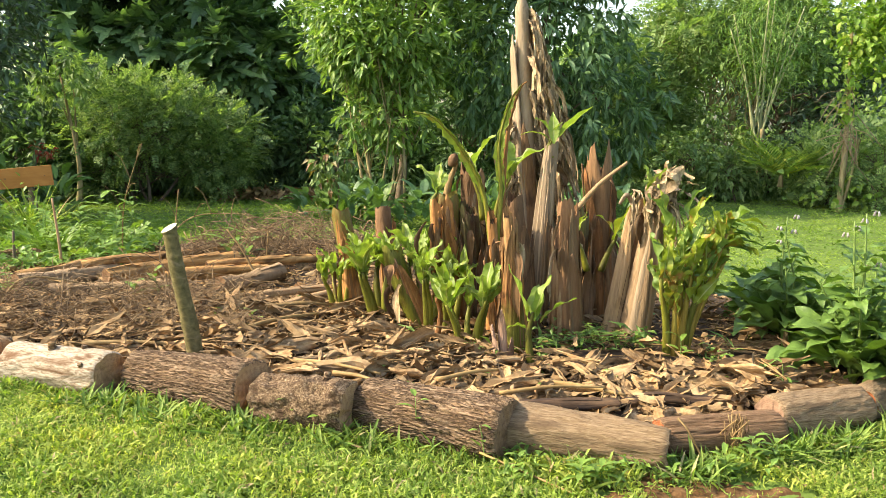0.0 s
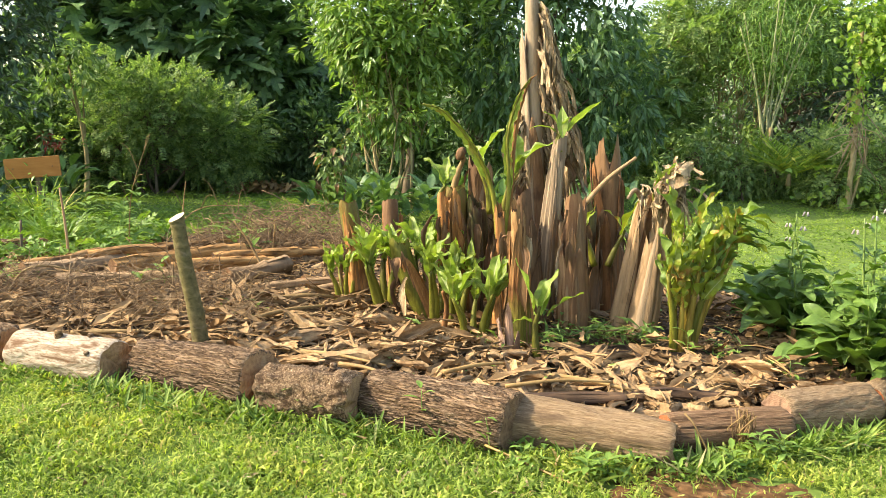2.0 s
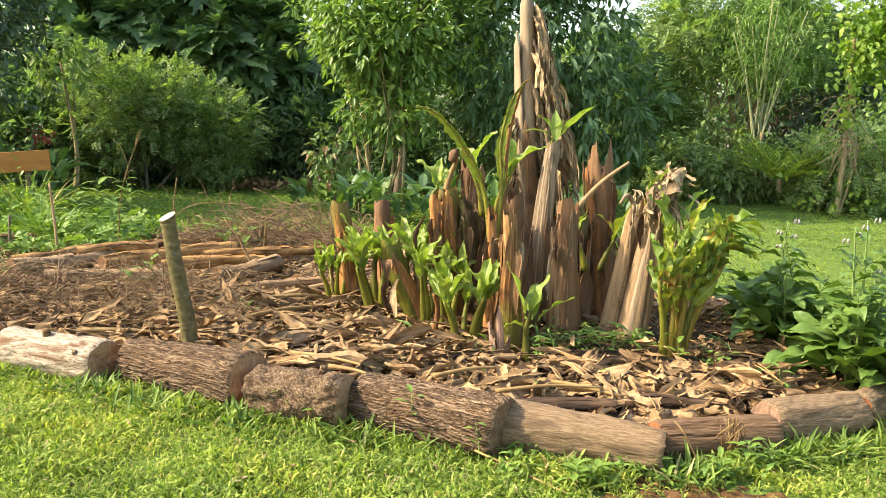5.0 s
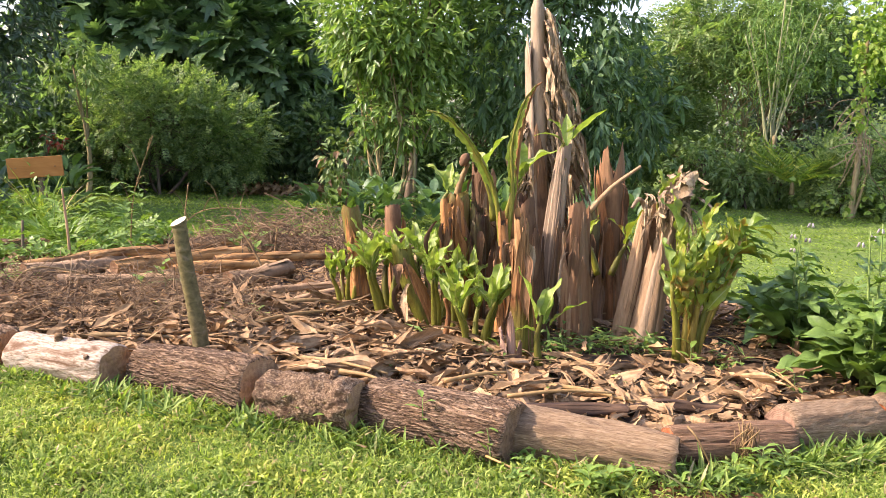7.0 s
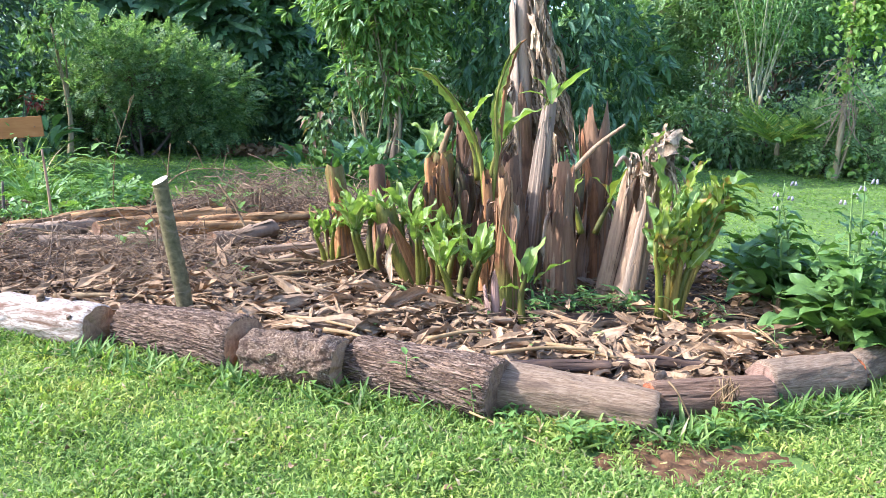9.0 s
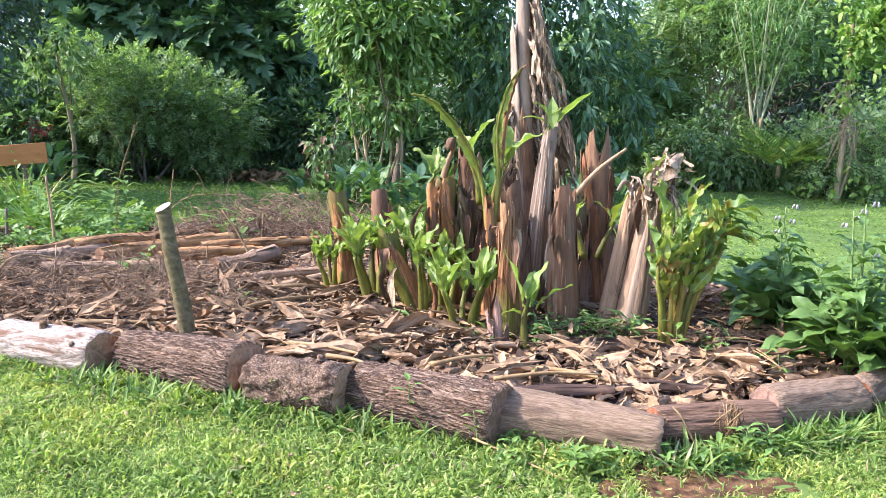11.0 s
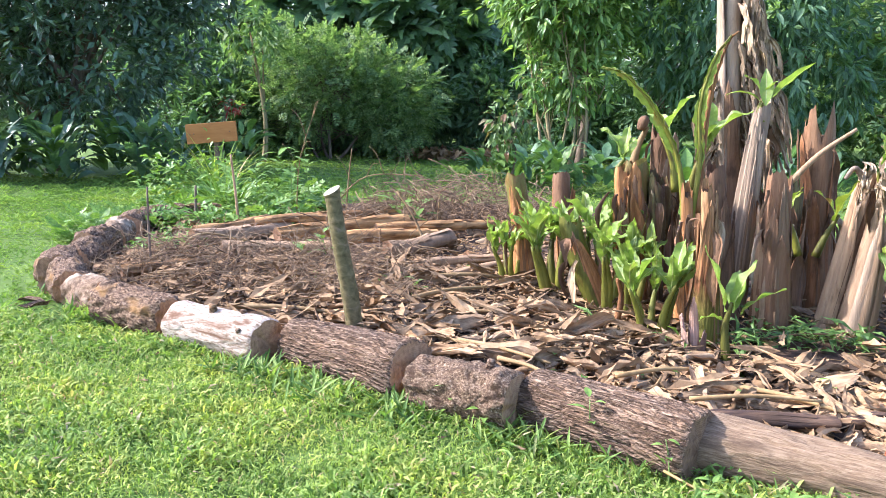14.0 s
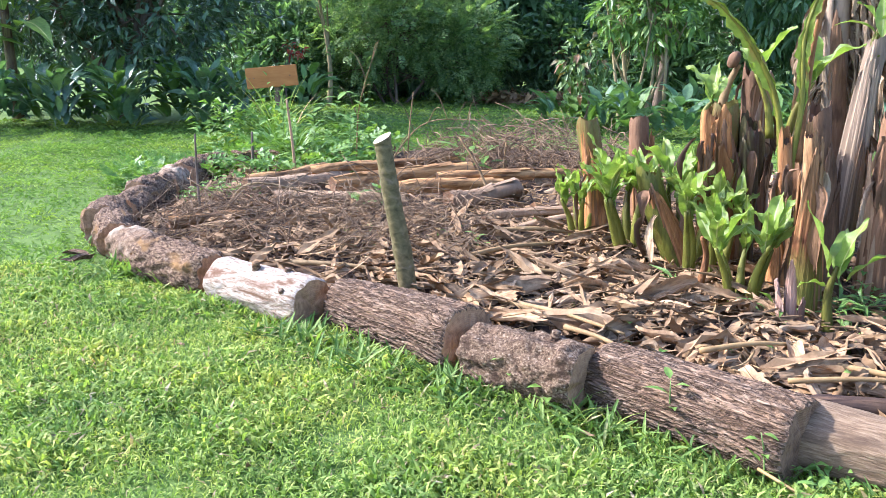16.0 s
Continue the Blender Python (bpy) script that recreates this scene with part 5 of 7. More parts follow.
broken_rib([(1.0, 5.85, 0.95), (1.15, 5.83, 1.13), (1.33, 5.8, 1.28)], 0.02, M_TANSTEM, "pale broken leaf stalk leaning across the stems")
broken_rib([(1.33, 5.55, 0.98), (1.25, 5.5, 1.08), (1.2, 5.5, 1.02)], 0.02, M_PALESTEM, "bent pale leaf stalk")
broken_rib([(0.0, 5.4, 0.1), (0.03, 5.4, 0.3), (0.0, 5.38, 0.42)], 0.022, M_ORANGE, "short orange leaf stalk")
broken_rib([(0.13, 6.5, 0.95), (0.16, 6.5, 1.1), (0.215, 6.5, 1.23)], 0.03, M_STRAW, "cream-coloured cut leaf stalk")


def dry_bud():
    """A shrivelled flower bud: a lumpy egg wrapped in ridged bracts."""
    a = np.arange(24) * 2 * np.pi / 24
    z = np.linspace(0.02, np.pi - 0.02, 16)
    Z, A = np.meshgrid(z, a, indexing="ij")
    rad = 0.036 * np.sin(Z) ** 0.8 * (1 + 0.1 * np.abs(np.sin(A * 2.5 + Z * 1.5)))
    v = np.stack([0.18 + rad * np.cos(A), 6.47 + rad * np.sin(A), 1.255 + 0.048 * np.cos(Z) + 0.015 * np.cos(A) * np.sin(Z)], -1)
    solo("dry_flower_bud", Geo(v.reshape(-1, 3), grid_faces(16, 24, True)), M_STUMP, "shrivelled brown banana flower bud on a cut stalk", "flower bud")


dry_bud()


def torn_sheath():
    """Peeled strips of pinkish sheath curling off the foot of a stem."""
    ob = thing("torn_sheath", (0.4, 5.05, 0.12), "torn pinkish tan leaf sheath hanging at the clump foot", "leaf sheath")
    for k, (x, top, turn) in enumerate(((0.405, 0.44, -1.9), (0.375, 0.33, -2.6), (0.43, 0.26, -1.0))):
        part("strip", Geo(*sheath((x, 5.06, 0.08), (x - 0.02, 5.03, top), 0.03, 0.025, turn, 1.9, 0.12, 1.0, 640 + k, 0.14)), M_PINKSHEATH, ob)


M_PINKSHEATH = fibre_material("dried_pink_sheath", [(0.15, (0.2, 0.11, 0.07)), (0.5, (0.34, 0.215, 0.145)), (0.85, (0.46, 0.33, 0.235))], stain=(0.12, 0.06, 0.03), stain_at=0.64, relief=0.005)
torn_sheath()


# ---- broad-leaved flowering weeds ----
def comfrey(base, height, count, spread_r, seed, flowers=True, leaf=0.34):
    r = np.random.default_rng(seed)
    ob = thing("comfrey_plant", base, "broad-leaved green comfrey with pale flowers" if flowers else "low broad-leaved green comfrey plant", "weed", "broad-leaved weeds")
    base = np.asarray(base, float)
    for k in range(count):
        az = r.uniform(0, 6.28)
        rad = spread_r * 0.2 * r.uniform(0, 1)
        at = base + (rad * math.cos(az), rad * math.sin(az), 0.03 + 0.12 * r.uniform(0, 1))
        s = leaf * r.uniform(0.6, 1.1)
        leaf_at(ob, at, az, r.uniform(0.45, 1.25), s, s * r.uniform(0.4, 0.5), M_WEED, seed * 90 + k, r.uniform(0.3, 1.0), r.uniform(0.15, 0.5), 0.1, 0.06, 0.8, r.normal(0, 0.35), 12)
    for k in range(6):
        tall = 1.0 if k < 2 else r.uniform(0.5, 0.8)
        lean = spread_r * (0.12 if k < 2 else 0.45)
        az = k * 1.05 + seed
        head = base + np.array((lean * math.cos(az), lean * math.sin(az), height * tall * r.uniform(0.9, 1.05)))
        path = curve([base, base * 0.45 + head * 0.55 + (r.normal(0, 0.03), 0, 0), head], 14)
        stem = part("stalk", Geo(*tube(path, np.linspace(0.012, 0.004, 14), 6)), M_STALK, ob)
        for j in range(13):
            u = 3 + int(j * 10 / 13)
            az = j * 2.4 + k
            s = leaf * (0.85 - 0.62 * j / 13) * r.uniform(0.8, 1.15)
            leaf_at(stem, path[u], az, r.uniform(0.1, 0.75), s, s * r.uniform(0.36, 0.46), M_WEED, seed * 90 + 160 + k * 17 + j, r.uniform(0.3, 0.9), r.uniform(0.15, 0.45), 0.09, 0.01, 0.8, r.normal(0, 0.25), 10)
        if k > 1:
            continue
        if flowers:
            for j in range(2):
                q = path[-1 - j % 3] + (0.06 * math.cos(j * 2), 0.05 * math.sin(j * 2), -0.02 * j)
                g = Geo()
                for m in range(4):
                    g.add(*tube([q + (0.012 * math.cos(m * 1.6), 0.012 * math.sin(m * 1.6), 0.012), q + (0.02 * math.cos(m * 1.6), 0.02 * math.sin(m * 1.6), -0.014)], [0.003, 0.0055], 7))
                part("flower", g, M_FLOWER, stem, "pale lilac bell flowers")


comfrey((2.36, 4.62, 0.06), 0.98, 20, 0.55, 1, True, 0.44)
comfrey((2.3, 5.3, 0.08), 0.85, 20, 0.55, 2, True, 0.44)
comfrey((2.72, 4.95, 0.06), 0.75, 18, 0.6, 3, True, 0.46)
comfrey((2.6, 4.45, 0.03), 0.5, 16, 0.5, 4, False, 0.4)
comfrey((2.5, 5.85, 0.08), 0.65, 18, 0.6, 5, False, 0.46)
comfrey((3.0, 4.5, 0.0), 0.5, 16, 0.5, 6, False, 0.42)


# ---- fallen stems and mulch ----
def fallen_stem(p0, p1, r0, r1, mat, label, seed, group="fallen banana stems"):
    r = np.random.default_rng(seed)
    ob = thing("fallen_banana_stem", ((p0[0] + p1[0]) / 2, (p0[1] + p1[1]) / 2, 0.12), label, "banana stem", group)
    p = curve([p0, np.asarray(p0) * 0.6 + np.asarray(p1) * 0.4 + r.normal(0, 0.03, 3), p1 + r.normal(0, 0.02, 3)], 26)
    t, s, b = frames_along(p)
    n = 18
    a = np.arange(n) * 2 * np.pi / n
    z = np.linspace(0, 1, 26)
    rad = (r0 + (r1 - r0) * z)[:, None] * (1 + 0.3 * lattice(np.stack([np.cos(a)[None] * 2.2 + seed + 0 * z[:, None], np.sin(a)[None] * 2.2 + 0 * z[:, None], z[:, None] * 4 + 0 * a[None]], -1).reshape(-1, 3)).reshape(26, n))
    flat = np.where(np.sin(a) > 0, 0.8, 0.8)
    v = p[:, None] + rad[..., None] * (np.cos(a)[None, :, None] * s[:, None] * 0.75 + np.sin(a)[None, :, None] * b[:, None] * flat[None, :, None])
    part("stem", Geo(v.reshape(-1, 3), grid_faces(26, n, True)), mat, ob, turn=grain(p0, p1))
    for k in (0, -1):
        rim = v[k]
        c = rim.mean(0)
        rr = np.linspace(1, 0.03, 5)
        ring = c + (rim - c)[None] * rr[:, None, None] + (t[k] * (0.02 if k == 0 else -0.02)) * (1 - rr)[:, None, None]
        part("cut_end", Geo(ring.reshape(-1, 3), grid_faces(5, n, True)), M_STUMP, ob)
    for k in range(3):
        a0 = r.uniform(-0.8, 0.9)
        lo = r.integers(0, 9)
        hi = r.integers(15, 26)
        aa = a0 + np.linspace(-0.4, 0.4, 5)
        w = 0.98 + 0.05 * r.uniform(0, 1) + 0.3 * np.linspace(0, 1, hi - lo)[:, None] ** 4
        q = p[lo:hi, None] + rad[lo:hi, :1, None] * w[..., None] * (np.cos(aa)[None, :, None] * s[lo:hi, None] * 0.75 + np.sin(aa)[None, :, None] * b[lo:hi, None] * 0.85)
        part("sheath", Geo(q.reshape(-1, 3), grid_faces(hi - lo, 5)), mat, ob, turn=grain(p0, p1))


tan_stem = "fallen tan banana stem drying on the mulch"
for k, (q0, q1, ra, rb) in enumerate([
        ((-3.32, 7.02, 0.2), (-2.74, 7.78, 0.21), 0.1, 0.085), ((-2.66, 7.2, 0.22), (-1.72, 8.02, 0.25), 0.1, 0.085), ((-2.15, 7.1, 0.22), (-1.42, 7.75, 0.23), 0.085, 0.07),
        ((-1.68, 6.98, 0.21), (-1.2, 7.45, 0.22), 0.1, 0.09), ((-3.45, 7.35, 0.18), (-3.05, 8.05, 0.2), 0.08, 0.07), ((-3.35, 5.95, 0.16), (-2.95, 6.35, 0.17), 0.06, 0.05),
        ((-2.95, 6.75, 0.19), (-2.05, 7.1, 0.19), 0.075, 0.06), ((-1.05, 6.9, 0.19), (-0.55, 7.25, 0.19), 0.06, 0.05), ((-1.5, 7.85, 0.23), (-0.85, 8.3, 0.23), 0.07, 0.06),
        ((-1.35, 6.6, 0.18), (-0.8, 6.9, 0.18), 0.05, 0.045), ((-2.7, 8.1, 0.22), (-1.9, 8.5, 0.24), 0.07, 0.06), ((-1.9, 7.55, 0.26), (-1.2, 7.95, 0.27), 0.06, 0.05),
        ((-1.1, 6.35, 0.17), (-0.72, 6.75, 0.17), 0.04, 0.04), ((-3.0, 7.6, 0.25), (-2.4, 8.0, 0.25), 0.06, 0.05)]):
    fallen_stem(np.array(q0), np.array(q1), ra * 0.9, rb * 0.9, M_STEMLOG if k % 3 else M_TANSTEM, tan_stem, 40 + k)
rot = "blackened rotting banana stem half buried in leaves"
fallen_stem(np.array((0.26, 4.06, 0.13)), np.array((0.86, 4.10, 0.13)), 0.05, 0.04, M_BLACKSTEM, rot, 60)
fallen_stem(np.array((0.88, 4.18, 0.13)), np.array((1.36, 4.16, 0.13)), 0.04, 0.03, M_BLACKSTEM, rot, 61)
for k, (q0, q1, ra) in enumerate([
        ((-0.05, 4.38, 0.19), (0.38, 4.52, 0.2), 0.014), ((0.37, 4.42, 0.17), (0.9, 4.16, 0.17), 0.016), ((-0.6, 4.5, 0.2), (-0.28, 4.2, 0.2), 0.013), ((-0.95, 4.9, 0.16), (-0.35, 4.5, 0.19), 0.014),
        ((0.25, 4.15, 0.19), (0.8, 4.2, 0.2), 0.012), ((-1.3, 5.1, 0.15), (-0.75, 4.75, 0.17), 0.016), ((-1.15, 5.35, 0.15), (-0.6, 5.45, 0.16), 0.018), ((0.9, 4.4, 0.16), (1.5, 4.5, 0.15), 0.012),
        ((-1.3, 5.6, 0.16), (-0.8, 6.0, 0.18), 0.02), ((-2.3, 5.3, 0.15), (-1.5, 5.25, 0.15), 0.018), ((-1.2, 6.2, 0.18), (-0.7, 6.3, 0.18), 0.022), ((1.2, 4.6, 0.13), (1.8, 4.4, 0.12), 0.012)]):
    broken_rib([q0, tuple((np.array(q0) + q1) / 2 + (0, 0, 0.02)), q1], ra, M_STRAW, "dry straw-coloured banana leaf stalk on the mulch")


def mulch():
    r = np.random.default_rng(99)
    ob = thing("leaf_mulch", (0.3, 4.8, 0.1), "thick mulch of curled dry banana leaves on the bed", "dry leaves")
    meshes = [Geo(*scrap(r.uniform(0.16, 0.44), 13, 8, r.choice((-1, 1)) * r.uniform(0.5, 2.6), 500 + k)).mesh("dry_leaf", M_DRY, False) for k in range(48)]
    made = 0
    while made < 295:
        x, y = r.uniform(-1.9, 2.1), r.uniform(3.85, 5.6)
        if not inside(BED_IN, np.array([x]), np.array([y]))[0] or (x < -0.7 and r.uniform() < 0.4) or (0.5 < x < 2.0 and y > 4.7):
            continue
        z = bed_height(np.array([x]), np.array([y]))[0] + r.uniform(0.02, 0.085)
        leaf = part("dry_leaf", meshes[r.integers(len(meshes))], M_DRY, ob)
        leaf.matrix_basis = pose(x, y, z, r.normal(0, 32), r.normal(0, 13), r.normal(10, 60)) @ Matrix.Diagonal((*(r.uniform(0.42, 0.9, 3)), 1))
        made += 1
    # small scraps over the whole bed
    g = Geo()
    for k in range(18):
        n = 640
        x, y = r.uniform(-4.2, 2.7, n), r.uniform(3.8, 9.5, n)
        keep = inside(BED_IN, x, y) & (r.uniform(0, 1, n) < np.where((y > 7.0), 0.55, np.where((x > 0.5) & (y > 4.75), 0.2, 1.0)))
        x, y = x[keep], y[keep]
        m = len(x)
        az, el = r.uniform(0, 6.28, m), r.normal(0, 0.4, m)
        d = np.stack([np.cos(az) * np.cos(el), np.sin(az) * np.cos(el), np.sin(el)], -1)
        at = np.stack([x, y, bed_height(x, y) + r.uniform(0.0, 0.06, m)], -1)
        g.add(*spread(scrap(1.0, 5, 4, r.uniform(-2, 2), 800 + k), at, bases(d, roll=r.normal(0, 0.5, m)), r.uniform(0.035, 0.13, m)))
    tagged(part("leaf_litter", g, M_DRYBITS, ob, "small torn brown leaf scraps"), kind="stuff")
    # torn ribbons of leaf
    g = Geo()
    for k in range(1500):
        x, y = r.uniform(-3.0, 2.2), r.uniform(3.9, 6.4) if k % 3 else r.uniform(3.9, 7.0)
        if not inside(BED_IN, np.array([x]), np.array([y]))[0]:
            continue
        if 0.5 < x < 2.0 and y > 4.75 and k % 5:
            continue
        z = bed_height(np.array([x]), np.array([y]))[0] + r.uniform(0.03, 0.085)
        az = r.normal(0.2, 1.0) + math.pi * r.integers(0, 2)
        d = (math.cos(az), math.sin(az), r.normal(0.05, 0.18))
        L = r.uniform(0.1, 0.4)
        g.add(*placed(blade(L, r.uniform(0.015, 0.065), 6, 2, r.uniform(-0.4, 0.6), r.uniform(-0.9, 1.0), 0.2, 0, 0.6, k), (x - d[0] * L / 2, y - d[1] * L / 2, z), d, r.normal(0, 0.6)))
    tagged(part("torn_leaf", g, M_DRYBITS, ob, "torn dry leaf ribbons", smooth=False), kind="stuff")
    # loose straw-like strips
    g = Geo()
    for k in range(1100):
        x, y = r.uniform(-3.6, 2.3), r.uniform(3.9, 7.6)
        if not inside(BED_IN, np.array([x]), np.array([y]))[0]:
            continue
        z = bed_height(np.array([x]), np.array([y]))[0] + r.uniform(0.02, 0.08)
        az, L = r.uniform(0, 6.28), r.uniform(0.1, 0.4)
        d = np.array((math.cos(az), math.sin(az), r.normal(0, 0.12))) * L / 2
        c = np.array((x, y, z))
        g.add(*tube(curve([c - d, c + r.normal(0, 0.015, 3), c + d], 6), np.linspace(0.006, 0.003, 6) * r.uniform(0.5, 1.3), 4))
    tagged(part("straw", g, M_TWIG, ob, "thin dry leaf ribs and strips"), kind="stuff")


BED_IN = [(x * 0.965 - 0.01, (y - 6.8) * 0.955 + 6.8) for x, y in BED]
mulch()


def brush_pile(name, count, box, height, label, seed, thick=0.0045, length=(0.25, 0.8), mat=None):
    r = np.random.default_rng(seed)
    g = Geo()
    x0, x1, y0, y1 = box
    for k in range(count):
        x, y = r.uniform(x0, x1), r.uniform(y0, y1)
        if not inside(BED_IN, np.array([x]), np.array([y]))[0]:
            continue
        top = height * (1 - (2 * (x - x0) / (x1 - x0) - 1) ** 2 * 0.7)
        c = np.array((x, y, bed_height(np.array([x]), np.array([y]))[0] + r.uniform(0.0, 1.0) ** 1.5 * top))
        az, L = r.uniform(0, 6.28), r.uniform(*length)
        d = np.array((math.cos(az), math.sin(az), r.normal(0, 0.45))) * L / 2
        c[2] += abs(d[2]) * 0.6
        g.add(*tube(curve([c - d, c - d * 0.3 + r.normal(0, 0.05, 3), c + d * 0.4 + r.normal(0, 0.05, 3), c + d], 7), np.linspace(thick, thick * 0.4, 7) * r.uniform(0.5, 1.5), 4))
    solo(name, g, mat or M_TWIG, label, "brush", kind="stuff")


brush_pile("brush_pile", 900, (-3.6, -1.2, 5.4, 6.9), 0.2, "tangle of dry vines and twigs on the bed", 1, 0.0026, (0.12, 0.55), M_BRUSH)
brush_pile("brush_heap", 1000, (-2.4, -0.35, 8.1, 9.6), 0.36, "heap of dry brown twigs behind the fallen stems", 2, 0.004, (0.15, 0.55), M_BRUSH)


# ---- trees and shrubs ----
def sphere_points(n, r, shell=0.45):
    d = unit(r.normal(size=(n, 3)))
    return d * (shell + (1 - shell) * r.uniform(0, 1, n) ** 0.6)[:, None]


def crown(template, blobs, clusters, per, size, r, droop=0.3, reach=0.12, jitter=0.8, floor=0.1):
    """Leaves in tufts through a few overlapping uneven masses."""
    g = Geo()
    for (c, rad), share in blobs:
        n = int(clusters * share)
        q = sphere_points(n, r)
        lump = 1 + 0.28 * lattice(q * 2.1 + np.asarray(c)) + 0.15 * lattice(q * 5 + np.asarray(c))
        q = q * lump[:, None] * np.asarray(rad) + np.asarray(c)
        q = q[q[:, 2] > floor]
        out = unit(q - np.asarray(c))
        k = np.repeat(np.arange(len(q)), per)
        d = unit(out[k] * 0.7 + r.normal(size=(len(k), 3)) * jitter - np.array((0, 0, droop)))
        at = q[k] + d * reach * r.uniform(0.1, 1.0, len(k))[:, None]
        g.add(*spread(template, at, bases(d, roll=r.normal(0, 0.5, len(k))), size * r.uniform(0.6, 1.25, len(k))))
    return g


def limbs(base, blobs, trunk_r, count, r, stems=1, fork=0.35):
    base = np.asarray(base, float)
    trunk, limb = [], []
    for s in range(stems):
        (c, rad), _ = blobs[s % len(blobs)]
        foot = base + np.array((r.normal(0, 0.18) * (stems > 1), r.normal(0, 0.12) * (stems > 1), -0.1))
        c = np.asarray(c)
        top = foot * 0.15 + c * 0.85 + np.array((r.normal(0, 0.2), r.normal(0, 0.2), 0.3))
        p = curve([foot, foot * 0.6 + top * 0.4 + r.normal(0, 0.1, 3), top], 14)
        trunk.append(Geo(*tube(p, np.linspace(trunk_r * 1.15, trunk_r * 0.35, 14), 9)))
        for k in range(count):
            (c2, rad2), _ = blobs[(s + k) % len(blobs)]
            a = p[int(len(p) * r.uniform(fork, 0.95))]
            e = np.asarray(c2) + unit(r.normal(size=3)) * np.asarray(rad2) * r.uniform(0.5, 0.95)
            e[2] = max(e[2], 0.4)
            limb.append((s, Geo(*tube(curve([a, a * 0.5 + e * 0.5 + (0, 0, 0.15), e], 7), np.linspace(trunk_r * 0.35, trunk_r * 0.07, 7), 5))))
    return trunk, limb


def tree(name, base, label, category, blobs, leaf, leaf_mat, clusters, per, size, trunk_r, seed, branches=12, stems=1, droop=0.3, reach=0.12, jitter=0.8, bark=None, floor=0.1, group=""):
    r = np.random.default_rng(seed)
    ob = thing(name, base, label, category, group)
    trunk, limb = limbs(base, blobs, trunk_r, branches, r, stems)
    trunks = [part("trunk", g, bark or M_TRUNK, ob) for g in trunk]
    for s, g in limb:
        part("limb", g, bark or M_TRUNK, trunks[s])
    part("crown", crown(leaf, blobs, clusters, per, size, r, droop, reach, jitter, floor), leaf_mat, ob, smooth=False)
    return ob


MANGO = slim_leaf(1.0, 0.34, 0.28)
GLOSSY = kite(1.0, 0.42, 0.15)
BREAD = lobed(1.0, 0.8, 4)
FEATHER = pinnate(1.0, 5, 0.36, 0.17, 0.4)
SPRAY = pinnate(1.0, 5, 0.34, 0.16, 0.3)
BAMBOO = lance(1.0, 0.16, 0.4)
BROAD = lance(1.0, 0.5, 0.5)

# drooping-leaved tree behind the banana clump
tree("fruit_tree", (-0.1, 15.5, 0), "leafy bright green tree with long drooping leaves", "tree",
     [(((-0.2, 15.2, 3.3), (1.7, 1.5, 1.5)), 0.55), (((-0.1, 15.6, 4.9), (1.7, 1.6, 1.5)), 0.45)],
     MANGO, M_MANGO, 1550, 7, 0.185, 0.09, 1, 14, 1, 0.05, 0.1, 1.0)
# the fruit tree's self-shaded right side: a second tree whose darker leaves carry the shade
tree("shaded_fruit_tree", (2.4, 15.8, 0), "dense shaded right side of the fruit tree, in darker drooping leaves", "tree",
     [(((2.4, 15.7, 3.0), (1.7, 1.6, 2.1)), 0.5), (((2.5, 15.9, 5.0), (2.1, 1.8, 1.6)), 0.33), (((3.7, 15.5, 1.9), (1.1, 1.0, 1.3)), 0.17)],
     MANGO, M_WOODS, 1550, 7, 0.21, 0.11, 41, 14, 1, 0.7, 0.18, 0.8)
tree("multi_stemmed_tree", (-0.35, 14.6, 0), "small tree with several pale slender stems", "tree",
     [(((-0.4, 14.6, 2.7), (1.0, 0.8, 0.7)), 0.42), (((-0.9, 14.7, 3.0), (0.8, 0.7, 0.6)), 0.3), (((-0.15, 14.4, 1.55), (0.6, 0.5, 0.55)), 0.2), (((-0.75, 14.5, 1.6), (0.45, 0.4, 0.4)), 0.08)],
     MANGO, M_MANGO, 480, 7, 0.19, 0.028, 2, 4, 8, 0.5, 0.12, 0.85, M_PALETRUNK)
# large lobed-leaf tree
tree("breadfruit_tree", (-5.0, 20.0, 0), "large dark green tree with deeply lobed leaves", "tree",
     [(((-6.4, 19.6, 3.2), (2.2, 1.8, 2.2)), 0.34), (((-3.9, 19.6, 2.7), (1.8, 1.7, 2.0)), 0.33), (((-5.8, 20.0, 5.0), (2.6, 2.0, 1.5)), 0.33)],
     BREAD, M_BREAD, 800, 6, 0.6, 0.16, 3, 14, 1, 0.25, 0.25, 0.75)
tree("arching_shrub", (-4.7, 16.4, 0), "arching green shrub with fine feathery leaves", "shrub",
     [(((-5.25, 16.2, 1.45), (0.8, 0.75, 0.95)), 0.34), (((-4.5, 16.3, 1.5), (0.9, 0.8, 0.75)), 0.3), (((-3.6, 16.4, 1.1), (0.85, 0.7, 0.8)), 0.3), (((-5.75, 15.9, 0.7), (0.5, 0.5, 0.7)), 0.06)],
     SPRAY, M_FEATHER, 850, 5, 0.22, 0.03, 4, 14, 4, 0.1, 0.2, 0.8)
tree("slender_sapling", (-5.75, 15.3, 0), "slender sapling with a thin pale trunk", "sapling",
     [(((-5.95, 15.3, 2.3), (0.5, 0.4, 0.5)), 1.0)], BROAD, M_FEATHER, 70, 5, 0.16, 0.05, 5, 4, 1, 0.4, 0.12, 0.9, M_PALETRUNK)
